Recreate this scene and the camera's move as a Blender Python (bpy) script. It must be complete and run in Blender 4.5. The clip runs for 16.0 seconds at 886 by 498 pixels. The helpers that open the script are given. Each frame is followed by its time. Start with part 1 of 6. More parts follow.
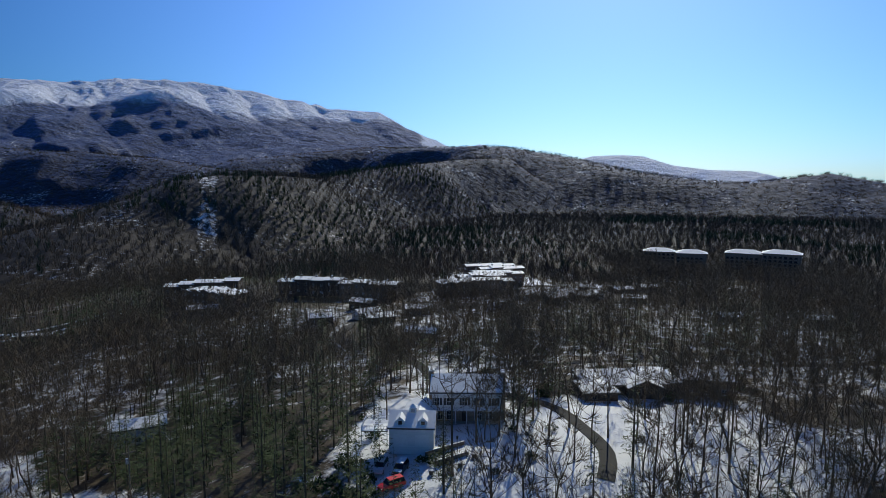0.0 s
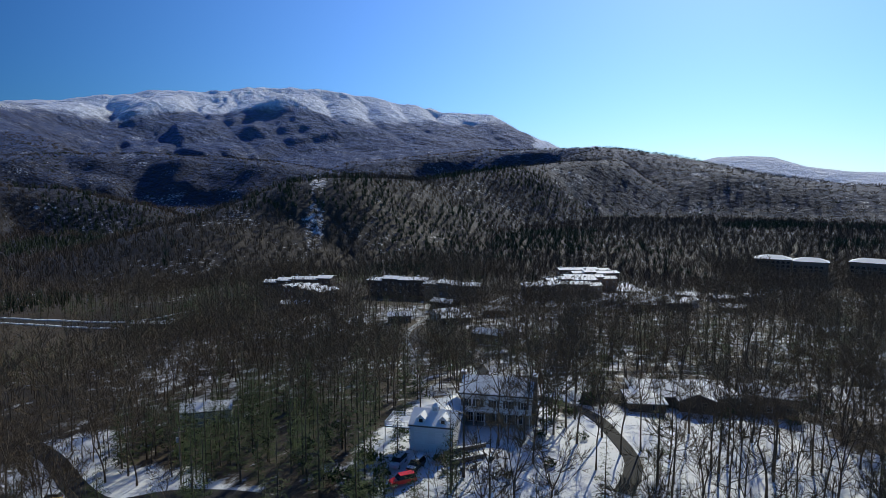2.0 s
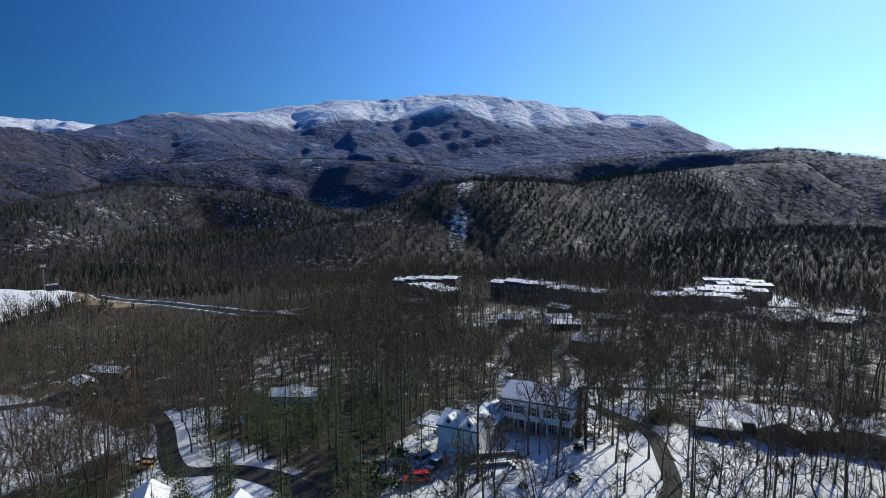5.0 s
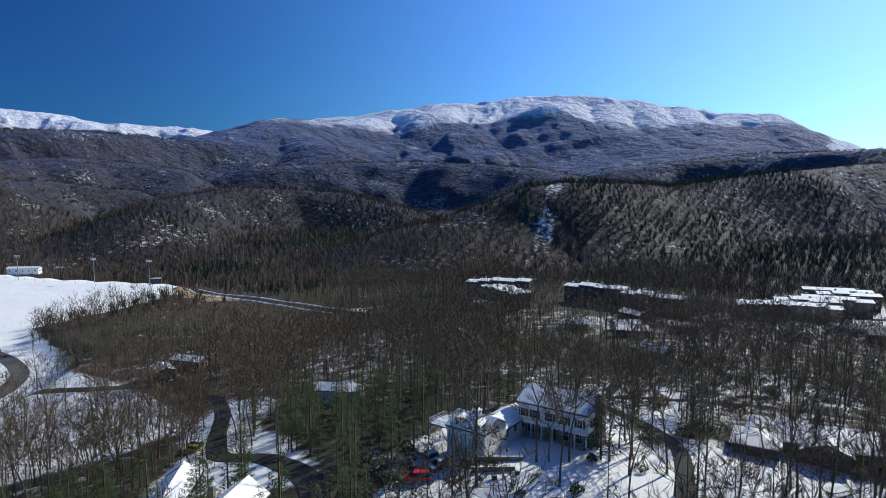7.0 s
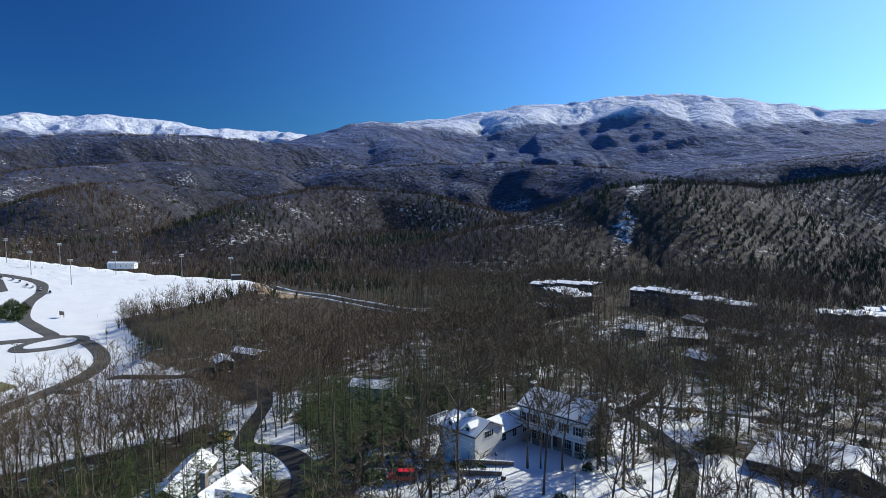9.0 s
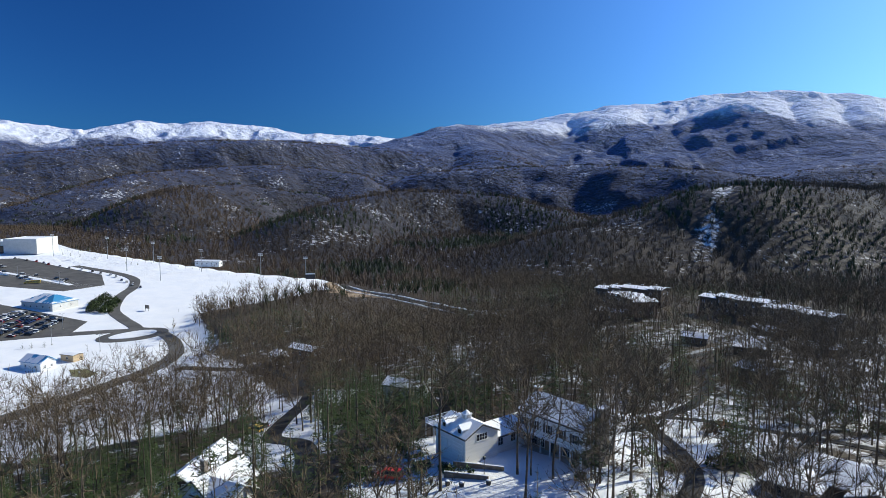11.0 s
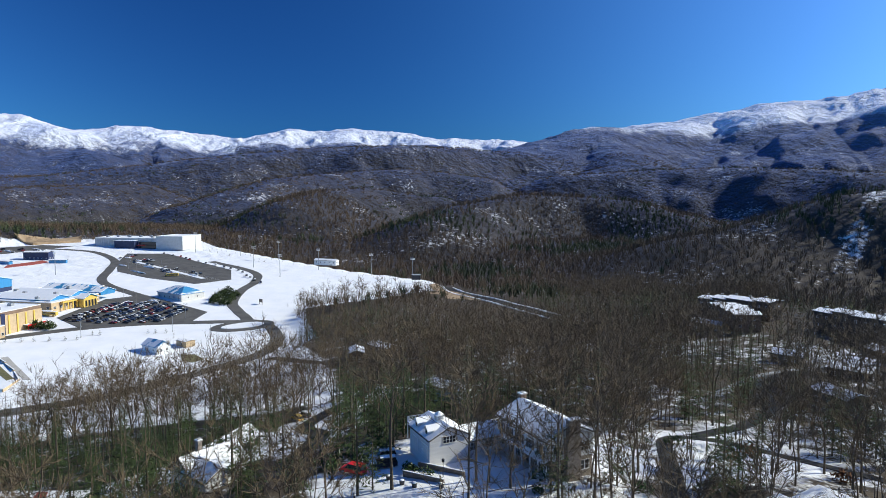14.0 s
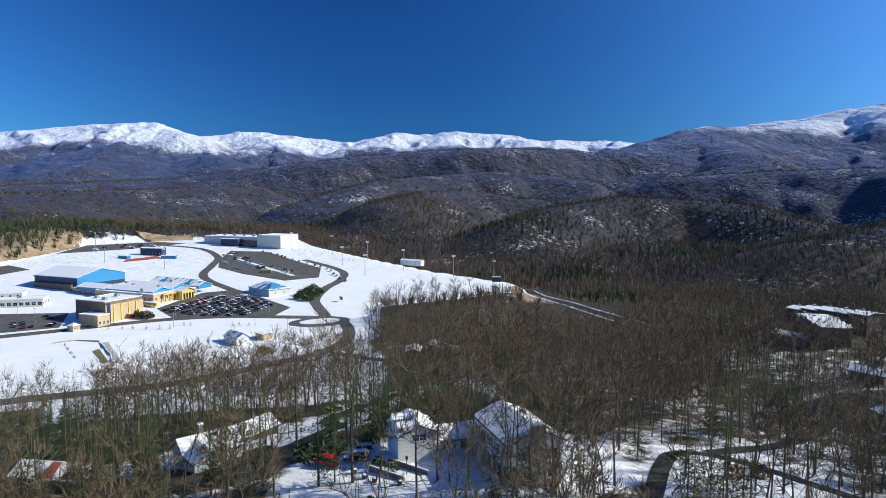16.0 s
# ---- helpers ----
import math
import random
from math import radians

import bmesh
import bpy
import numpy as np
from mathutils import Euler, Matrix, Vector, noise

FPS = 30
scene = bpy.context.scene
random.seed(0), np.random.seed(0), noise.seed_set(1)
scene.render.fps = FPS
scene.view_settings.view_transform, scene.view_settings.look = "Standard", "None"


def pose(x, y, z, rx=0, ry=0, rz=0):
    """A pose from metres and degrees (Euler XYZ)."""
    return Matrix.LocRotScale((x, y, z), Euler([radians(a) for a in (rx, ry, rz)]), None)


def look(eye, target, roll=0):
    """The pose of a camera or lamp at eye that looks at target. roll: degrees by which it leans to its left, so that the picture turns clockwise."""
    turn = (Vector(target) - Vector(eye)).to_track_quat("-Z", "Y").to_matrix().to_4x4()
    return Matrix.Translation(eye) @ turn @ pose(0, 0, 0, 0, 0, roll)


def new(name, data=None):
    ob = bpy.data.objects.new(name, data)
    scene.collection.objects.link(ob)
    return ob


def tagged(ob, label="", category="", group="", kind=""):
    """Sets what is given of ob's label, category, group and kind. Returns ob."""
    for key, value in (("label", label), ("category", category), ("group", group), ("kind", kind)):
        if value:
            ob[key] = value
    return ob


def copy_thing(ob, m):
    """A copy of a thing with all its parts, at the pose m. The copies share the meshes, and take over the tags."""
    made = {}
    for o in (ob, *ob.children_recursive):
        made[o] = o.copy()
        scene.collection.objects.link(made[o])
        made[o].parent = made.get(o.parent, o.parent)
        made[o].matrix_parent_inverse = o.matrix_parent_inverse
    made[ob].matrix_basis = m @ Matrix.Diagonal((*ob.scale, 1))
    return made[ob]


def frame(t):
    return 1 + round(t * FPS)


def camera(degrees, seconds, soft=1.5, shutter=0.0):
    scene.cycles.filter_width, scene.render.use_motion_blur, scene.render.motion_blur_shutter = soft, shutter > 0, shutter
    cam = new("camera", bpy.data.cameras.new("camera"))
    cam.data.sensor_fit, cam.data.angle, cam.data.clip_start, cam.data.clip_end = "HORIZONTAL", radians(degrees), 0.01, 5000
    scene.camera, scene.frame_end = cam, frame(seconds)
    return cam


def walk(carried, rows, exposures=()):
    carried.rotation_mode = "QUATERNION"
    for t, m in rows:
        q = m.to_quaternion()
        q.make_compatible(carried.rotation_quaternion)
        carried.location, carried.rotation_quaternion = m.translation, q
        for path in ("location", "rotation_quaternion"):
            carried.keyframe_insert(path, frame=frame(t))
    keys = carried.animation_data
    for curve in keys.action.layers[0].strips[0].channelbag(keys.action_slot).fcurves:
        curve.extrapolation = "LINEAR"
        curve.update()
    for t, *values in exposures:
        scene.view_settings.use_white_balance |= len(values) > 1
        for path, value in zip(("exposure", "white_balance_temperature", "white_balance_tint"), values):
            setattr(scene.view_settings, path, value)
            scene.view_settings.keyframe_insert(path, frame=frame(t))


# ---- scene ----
cam = camera(68.9, 16.0, soft=0.35)
METRES, EYE, TILT, LEAN, TURN = 140.0, 51.0, -6.5, 0.0, 0.0
ROWS = [
    (0.0, 0.0, 0.0, 0.0, -0.0, 0.0, 0.0),
    (0.5, 0.0297, -0.0018, -0.0002, 2.05, 0.04, -0.22),
    (1.0, 0.0591, -0.0016, -0.0008, 4.39, 0.08, -0.46),
    (1.5, 0.0881, -0.0001, -0.0006, 7.02, 0.1, -0.74),
    (2.0, 0.1169, 0.0041, -0.0008, 9.94, 0.11, -1.09),
    (2.5, 0.1452, 0.0101, -0.0011, 12.81, 0.11, -1.41),
    (3.0, 0.1713, 0.018, -0.0019, 15.25, 0.12, -1.69),
    (3.5, 0.1988, 0.0279, -0.0022, 17.62, 0.09, -1.97),
    (4.0, 0.226, 0.0404, -0.0022, 19.87, 0.06, -2.23),
    (6.5, 0.3485, 0.1092, -0.0009, 30.9, -0.2, -3.4),
    (7.0, 0.3728, 0.1263, -0.0005, 33.04, -0.28, -3.6),
    (7.5, 0.3965, 0.1442, 0.0003, 35.15, -0.37, -3.8),
    (8.0, 0.4189, 0.1647, 0.0009, 37.11, -0.47, -3.98),
    (8.5, 0.4407, 0.1863, 0.0013, 39.03, -0.55, -4.13),
    (9.0, 0.4617, 0.2083, 0.0023, 40.94, -0.65, -4.29),
    (11.5, 0.5553, 0.3198, 0.0081, 50.77, -1.15, -5.01),
    (12.0, 0.5728, 0.3457, 0.01, 52.86, -1.28, -5.18),
    (12.5, 0.591, 0.3724, 0.0121, 54.72, -1.39, -5.31),
    (13.0, 0.6107, 0.3999, 0.0147, 56.47, -1.51, -5.42),
    (13.5, 0.6299, 0.4296, 0.0171, 58.59, -1.65, -5.59),
    (14.0, 0.649, 0.4613, 0.0193, 60.78, -1.8, -5.75),
    (14.5, 0.6679, 0.4952, 0.022, 62.88, -1.94, -5.89),
    (15.0, 0.685, 0.5316, 0.0246, 65.07, -2.12, -6.01),
    (15.5, 0.7006, 0.5682, 0.0279, 67.61, -2.34, -6.18),
    (16.0, 0.7135, 0.6068, 0.0308, 70.2, -2.57, -6.33),
]
walk(cam, [(t, pose(0, 0, EYE, TILT, LEAN, TURN) @ pose(METRES * x, METRES * y, METRES * z, 90 + pitch, roll, yaw)) for t, x, y, z, yaw, pitch, roll in ROWS],
     [(0.0, -0.7), (4.0, -0.45), (9.0, -0.1), (16.0, 0.0)])

# ---- sun, sky ----
SUN_AZ, SUN_EL = 14.0, 31.0   # degrees clockwise from +y, above the horizon
world = bpy.data.worlds.new("sky")
scene.world = world
world.use_nodes = True
wn = world.node_tree
sky = wn.nodes.new("ShaderNodeTexSky")
sky.sky_type = "NISHITA"
sky.sun_disc = False
sky.sun_elevation, sky.sun_rotation = radians(SUN_EL), radians(SUN_AZ)
sky.altitude, sky.air_density, sky.dust_density, sky.ozone_density = 500, 1.0, 0.25, 3.0
back = wn.nodes["Background"]
back.inputs["Strength"].default_value = 0.11
air = wn.nodes.new("ShaderNodeTexCoord")   # dry winter air: deep blue, paling in a wide aureole round the sun
aim = wn.nodes.new("ShaderNodeVectorMath")
aim.operation = "DOT_PRODUCT"
sa, se = radians(SUN_AZ), radians(SUN_EL)
aim.inputs[1].default_value = (math.sin(sa) * math.cos(se), math.cos(sa) * math.cos(se), math.sin(se))
wn.links.new(air.outputs["Generated"], aim.inputs[0])
near_sun = wn.nodes.new("ShaderNodeMath")
near_sun.operation = "MULTIPLY_ADD"
near_sun.inputs[1].default_value, near_sun.inputs[2].default_value = 0.5, 0.5
near_sun.use_clamp = True
wn.links.new(aim.outputs["Value"], near_sun.inputs[0])
split = wn.nodes.new("ShaderNodeSeparateColor")
join = wn.nodes.new("ShaderNodeCombineColor")
wn.links.new(sky.outputs[0], split.inputs[0])
across, square = wn.nodes.new("ShaderNodeMath"), wn.nodes.new("ShaderNodeMath")   # darkest square to the sun
across.operation, square.operation = "SUBTRACT", "POWER"
across.inputs[1].default_value, square.inputs[1].default_value = 0.17, 2.0
wn.links.new(aim.outputs["Value"], across.inputs[0])
wn.links.new(across.outputs[0], square.inputs[0])
for k, (power, low, wide, high) in enumerate(((8.7, 0.055, 0.35, 1.0), (6.05, 0.225, 1.0, 0.72), (6.4, 0.56, 1.6, 0.85))):
    ring, base, lift, tone = [wn.nodes.new("ShaderNodeMath") for _ in range(4)]
    ring.operation, base.operation, lift.operation, tone.operation = "POWER", "MULTIPLY_ADD", "MULTIPLY_ADD", "MULTIPLY"
    ring.inputs[1].default_value = power
    base.inputs[1].default_value, base.inputs[2].default_value = wide, low
    lift.inputs[1].default_value = high
    wn.links.new(square.outputs[0], base.inputs[0])
    wn.links.new(base.outputs[0], lift.inputs[2])
    wn.links.new(near_sun.outputs[0], ring.inputs[0])
    wn.links.new(ring.outputs[0], lift.inputs[0])
    wn.links.new(lift.outputs[0], tone.inputs[0])
    wn.links.new(split.outputs[k], tone.inputs[1])
    wn.links.new(tone.outputs[0], join.inputs[k])
wn.links.new(join.outputs[0], back.inputs["Color"])
sun = new("sun", bpy.data.lights.new("sun", "SUN"))
sun.data.energy, sun.data.angle, sun.data.color = 5.4, radians(0.55), (1.0, 0.985, 0.82)
sun.matrix_world = look((0, 0, 300), (-math.sin(sa) * math.cos(se) * 100, -math.cos(sa) * math.cos(se) * 100, 300 - math.sin(se) * 100))
scene.view_settings.exposure = 0.0


# ---- materials ----
def material(name, build):
    m = bpy.data.materials.new(name)
    m.use_nodes = True
    nt = m.node_tree
    bsdf = nt.nodes["Principled BSDF"]
    build(nt, bsdf)
    return m


def noise_node(nt, scale, detail=4, rough=0.55, coord="Object", stretch=None):
    tc = nt.nodes.new("ShaderNodeTexCoord")
    tex = nt.nodes.new("ShaderNodeTexNoise")
    tex.inputs["Scale"].default_value, tex.inputs["Detail"].default_value, tex.inputs["Roughness"].default_value = scale, detail, rough
    out = tc.outputs[coord]
    if stretch:
        mp = nt.nodes.new("ShaderNodeMapping")
        mp.inputs["Scale"].default_value = stretch
        nt.links.new(out, mp.inputs[0])
        out = mp.outputs[0]
    nt.links.new(out, tex.inputs["Vector"])
    return tex.outputs[0]


def math_node(nt, op, a, b=None):
    n = nt.nodes.new("ShaderNodeMath")
    n.operation = op
    for i, v in enumerate((a, b)):
        if v is None:
            continue
        if isinstance(v, (int, float)):
            n.inputs[i].default_value = v
        else:
            nt.links.new(v, n.inputs[i])
    return n.outputs[0]


def ramp(nt, fac, stops):
    r = nt.nodes.new("ShaderNodeValToRGB")
    r.color_ramp.elements[0].position, r.color_ramp.elements[0].color = stops[0][0], (*stops[0][1], 1)
    r.color_ramp.elements[1].position, r.color_ramp.elements[1].color = stops[-1][0], (*stops[-1][1], 1)
    for p, c in stops[1:-1]:
        r.color_ramp.elements.new(p).color = (*c, 1)
    nt.links.new(fac, r.inputs[0])
    return r.outputs[0]


def mix(nt, fac, a, b):
    n = nt.nodes.new("ShaderNodeMix")
    n.data_type = "RGBA"
    for key, v in ((0, fac), (6, a), (7, b)):
        if isinstance(v, (int, float)):
            n.inputs[key].default_value = v
        elif isinstance(v, tuple):
            n.inputs[key].default_value = (*v, 1)
        else:
            nt.links.new(v, n.inputs[key])
    return n.outputs[2]


def bump(nt, bsdf, height, strength, dist):
    b = nt.nodes.new("ShaderNodeBump")
    b.inputs["Strength"].default_value, b.inputs["Distance"].default_value = strength, dist
    nt.links.new(height, b.inputs["Height"])
    nt.links.new(b.outputs[0], bsdf.inputs["Normal"])


def two_tone(name, a, b, scale, rough=0.8, metal=0.0, bumps=0.0, stretch=None, fine=None):
    """A surface whose colour wanders between a and b at two scales."""
    def build(nt, bsdf):
        n1 = noise_node(nt, scale, 5, 0.6, stretch=stretch)
        n2 = noise_node(nt, fine or scale * 9, 3, 0.6)
        f = math_node(nt, "ADD", math_node(nt, "MULTIPLY", n1, 0.7), math_node(nt, "MULTIPLY", n2, 0.3))
        nt.links.new(ramp(nt, f, [(0.35, a), (0.65, b)]), bsdf.inputs["Base Color"])
        bsdf.inputs["Roughness"].default_value, bsdf.inputs["Metallic"].default_value = rough, metal
        if bumps:
            bump(nt, bsdf, f, 0.6, bumps)
    return material(name, build)


def random_tone(name, stops, rough=0.9, island=True, soft=0.55, haze_sheen=0.0):
    """Colour picked piece by piece along the stops."""
    def build(nt, bsdf):
        g = nt.nodes.new("ShaderNodeNewGeometry" if island else "ShaderNodeObjectInfo")
        out = g.outputs["Random Per Island"] if island else g.outputs["Random"]
        nt.links.new(ramp(nt, out, stops), bsdf.inputs["Base Color"])
        bsdf.inputs["Roughness"].default_value = rough
        bsdf.inputs["Specular IOR Level"].default_value = 0.2
        bsdf.inputs["Sheen Weight"].default_value, bsdf.inputs["Sheen Tint"].default_value = haze_sheen, (0.24, 0.38, 1.0, 1)
        geo = nt.nodes.new("ShaderNodeNewGeometry")   # fine stems shade as a soft mass
        half = nt.nodes.new("ShaderNodeVectorMath")
        half.operation = "SCALE"
        half.inputs["Scale"].default_value = 1 - soft
        nt.links.new(geo.outputs["Normal"], half.inputs[0])
        add = nt.nodes.new("ShaderNodeVectorMath")
        add.operation = "ADD"
        add.inputs[1].default_value = (0.0, 0.0, soft)
        nt.links.new(half.outputs[0], add.inputs[0])
        unit = nt.nodes.new("ShaderNodeVectorMath")
        unit.operation = "NORMALIZE"
        nt.links.new(add.outputs[0], unit.inputs[0])
        nt.links.new(unit.outputs[0], bsdf.inputs["Normal"])
    return material(name, build)


def build_ground(nt, bsdf):
    at = nt.nodes.new("ShaderNodeAttribute")
    at.attribute_name = "snow"
    cover = at.outputs["Fac"]
    big = noise_node(nt, 0.012, 5, 0.6)
    mid = noise_node(nt, 0.16, 6, 0.68)
    fine = noise_node(nt, 1.3, 3, 0.6)
    f = math_node(nt, "ADD", math_node(nt, "MULTIPLY", big, 0.35), math_node(nt, "MULTIPLY", mid, 0.5))
    f = math_node(nt, "ADD", f, math_node(nt, "MULTIPLY", fine, 0.15))
    f = math_node(nt, "ADD", f, math_node(nt, "SUBTRACT", cover, 0.5))
    haze_dust = nt.nodes.new("ShaderNodeAttribute")
    haze_dust.attribute_name = "haze_dusting"
    litter = ramp(nt, noise_node(nt, 0.35, 6, 0.7), [(0.3, (0.03, 0.022, 0.014)), (0.55, (0.065, 0.047, 0.029)), (0.75, (0.11, 0.085, 0.055))])
    snow = ramp(nt, noise_node(nt, 0.08, 5, 0.6), [(0.3, (0.78, 0.8, 0.83)), (0.7, (0.88, 0.88, 0.88))])
    fac = ramp(nt, f, [(0.47, (0, 0, 0)), (0.56, (1, 1, 1))])
    # snow colour mixed thinly into far slopes for a hazy lift
    haze_sifted = math_node(nt, "MULTIPLY", haze_dust.outputs["Fac"], ramp(nt, noise_node(nt, 0.05, 8, 0.75), [(0.3, (0.35, 0.35, 0.35)), (0.7, (1, 1, 1))]))
    hill = nt.nodes.new("ShaderNodeAttribute")
    hill.attribute_name = "woodland"
    # hill litter in darker tones, the trees' own shade put into its colour
    litter = mix(nt, hill.outputs["Fac"], litter, ramp(nt, noise_node(nt, 0.03, 8, 0.7), [(0.3, (0.018, 0.0145, 0.011)), (0.5, (0.03, 0.0245, 0.0185)), (0.7, (0.05, 0.04, 0.029))]))
    litter = mix(nt, haze_sifted, litter, snow)
    nt.links.new(mix(nt, fac, litter, snow), bsdf.inputs["Base Color"])
    bsdf.inputs["Roughness"].default_value = 0.85
    bsdf.inputs["Specular IOR Level"].default_value = 0.2
    bsdf.inputs["Sheen Tint"].default_value = (0.17, 0.36, 1.0, 1)   # blue sheen stands in for haze, stronger with distance
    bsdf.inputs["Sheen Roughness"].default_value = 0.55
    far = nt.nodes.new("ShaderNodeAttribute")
    far.attribute_name = "relief_haze"
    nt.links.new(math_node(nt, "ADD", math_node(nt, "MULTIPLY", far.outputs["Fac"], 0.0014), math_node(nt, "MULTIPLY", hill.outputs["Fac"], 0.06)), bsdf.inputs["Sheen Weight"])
    rough = math_node(nt, "MULTIPLY", far.outputs["Fac"], noise_node(nt, 0.016, 9, 0.62))
    crowns = math_node(nt, "MULTIPLY", math_node(nt, "MULTIPLY", hill.outputs["Fac"], noise_node(nt, 0.075, 4, 0.6)), 26.0)   # the uneven top of the woods
    bump(nt, bsdf, math_node(nt, "ADD", math_node(nt, "ADD", mid, fine), math_node(nt, "ADD", rough, crowns)), 0.7, 0.25)


GROUND = material("snowy_forest_floor", build_ground)
SNOW = two_tone("snow", (0.8, 0.82, 0.84), (0.9, 0.9, 0.9), 0.35, 0.7, bumps=0.05)


def build_roof_snow(nt, bsdf):
    n = noise_node(nt, 0.55, 5, 0.65, stretch=(1, 0.25, 1))
    n2 = noise_node(nt, 3.0, 4, 0.6)
    f = math_node(nt, "ADD", math_node(nt, "MULTIPLY", n, 0.75), math_node(nt, "MULTIPLY", n2, 0.25))
    nt.links.new(ramp(nt, f, [(0.28, (0.5, 0.52, 0.55)), (0.38, (0.78, 0.8, 0.82)), (0.55, (0.89, 0.9, 0.9))]), bsdf.inputs["Base Color"])
    bsdf.inputs["Roughness"].default_value = 0.7
    bump(nt, bsdf, f, 0.5, 0.05)


ROOF_SNOW = material("thawing_roof_snow", build_roof_snow)
def build_blue_thaw(nt, bsdf):
    n = noise_node(nt, 0.22, 3, 0.5, stretch=(1.0, 0.15, 1))
    nt.links.new(ramp(nt, n, [(0.44, (0.04, 0.25, 0.48)), (0.49, (0.84, 0.85, 0.86))]), bsdf.inputs["Base Color"])
    bsdf.inputs["Roughness"].default_value = 0.6


BLUE_THAW = material("snow_sliding_off_blue_metal", build_blue_thaw)
SHINGLE = two_tone("asphalt_shingle", (0.05, 0.05, 0.055), (0.11, 0.1, 0.1), 2.0, 0.9, bumps=0.02)
WHITE_SIDING = two_tone("white_painted_siding", (0.66, 0.67, 0.66), (0.8, 0.8, 0.79), 0.7, 0.6, bumps=0.01, stretch=(0.2, 0.2, 6))
TRIM = two_tone("white_trim_paint", (0.74, 0.74, 0.73), (0.82, 0.82, 0.81), 2.0, 0.5)
DARK_WOOD = two_tone("dark_stained_timber", (0.05, 0.035, 0.027), (0.12, 0.085, 0.06), 0.8, 0.75, bumps=0.01, stretch=(1, 1, 0.2))
RAW_WOOD = two_tone("weathered_timber", (0.16, 0.12, 0.085), (0.3, 0.24, 0.18), 1.2, 0.8, bumps=0.01)
STONE = two_tone("rubble_stone", (0.16, 0.13, 0.1), (0.36, 0.3, 0.24), 2.2, 0.85, bumps=0.05)
DARK_STONE = two_tone("dark_fieldstone", (0.07, 0.052, 0.04), (0.2, 0.16, 0.125), 2.4, 0.85, bumps=0.05)
TAN_BRICK = two_tone("tan_brick", (0.46, 0.33, 0.19), (0.58, 0.44, 0.27), 0.5, 0.8, bumps=0.01)
BROWN_BRICK = two_tone("brown_brick", (0.17, 0.11, 0.075), (0.26, 0.175, 0.12), 0.5, 0.85, bumps=0.01)
PALE_BLOCK = two_tone("pale_concrete_block", (0.55, 0.54, 0.5), (0.68, 0.67, 0.63), 0.3, 0.85, bumps=0.01)
BLUE_METAL = two_tone("blue_metal_cladding", (0.03, 0.2, 0.42), (0.045, 0.27, 0.52), 0.3, 0.4, stretch=(3, 3, 0.3))
NAVY_METAL = two_tone("navy_metal_cladding", (0.012, 0.022, 0.07), (0.02, 0.035, 0.1), 0.3, 0.5, stretch=(3, 3, 0.3))
YELLOW_PAINT = two_tone("yellow_paint", (0.72, 0.47, 0.08), (0.8, 0.55, 0.14), 0.8, 0.5)
RED_PAINT = two_tone("red_paint", (0.62, 0.012, 0.015), (0.75, 0.02, 0.02), 0.8, 0.4)
ASPHALT = two_tone("wet_asphalt", (0.02, 0.02, 0.022), (0.05, 0.048, 0.046), 0.12, 0.88, bumps=0.01, fine=4)
ASPHALT.node_tree.nodes["Principled BSDF"].inputs["Specular IOR Level"].default_value = 0.2
DRY_ASPHALT = two_tone("drying_asphalt", (0.055, 0.053, 0.05), (0.12, 0.114, 0.105), 0.12, 0.9, bumps=0.01, fine=4)
SLUSH = two_tone("asphalt_under_patchy_slush", (0.045, 0.043, 0.04), (0.42, 0.43, 0.44), 0.28, 0.85, bumps=0.02, fine=2.5)
CONCRETE = two_tone("concrete", (0.36, 0.34, 0.31), (0.5, 0.48, 0.44), 0.5, 0.85)
EARTH = two_tone("bare_tan_earth", (0.2, 0.135, 0.08), (0.46, 0.33, 0.2), 0.11, 0.95, bumps=0.2)
STEEL = two_tone("galvanised_steel", (0.3, 0.31, 0.32), (0.42, 0.43, 0.44), 1.0, 0.45, 0.6)
DARK_METAL = two_tone("dark_metal", (0.02, 0.02, 0.022), (0.05, 0.05, 0.055), 1.0, 0.5)
RUBBER = two_tone("black_rubber", (0.015, 0.015, 0.015), (0.03, 0.03, 0.03), 2.0, 0.8)
TURF_RED = two_tone("red_clay", (0.3, 0.06, 0.045), (0.42, 0.1, 0.07), 0.2, 0.9)


def build_glass(nt, bsdf):
    bsdf.inputs["Base Color"].default_value = (0.02, 0.024, 0.03, 1)
    bsdf.inputs["Roughness"].default_value = 0.06
    bump(nt, bsdf, noise_node(nt, 0.8, 2), 0.1, 0.01)


GLASS = material("dark_window_glass", build_glass)
BARK = two_tone("grey_brown_bark", (0.05, 0.037, 0.025), (0.17, 0.132, 0.09), 0.9, 0.9, bumps=0.03, stretch=(1, 1, 0.25))
TWIGS = random_tone("bare_twigs", [(0.0, (0.1, 0.071, 0.042)), (0.6, (0.15, 0.109, 0.065)), (1.0, (0.2, 0.152, 0.095))], soft=0.3)
NEEDLES = random_tone("pine_needles", [(0.0, (0.026, 0.04, 0.013)), (0.6, (0.042, 0.062, 0.02)), (1.0, (0.07, 0.094, 0.032))], soft=0.35)


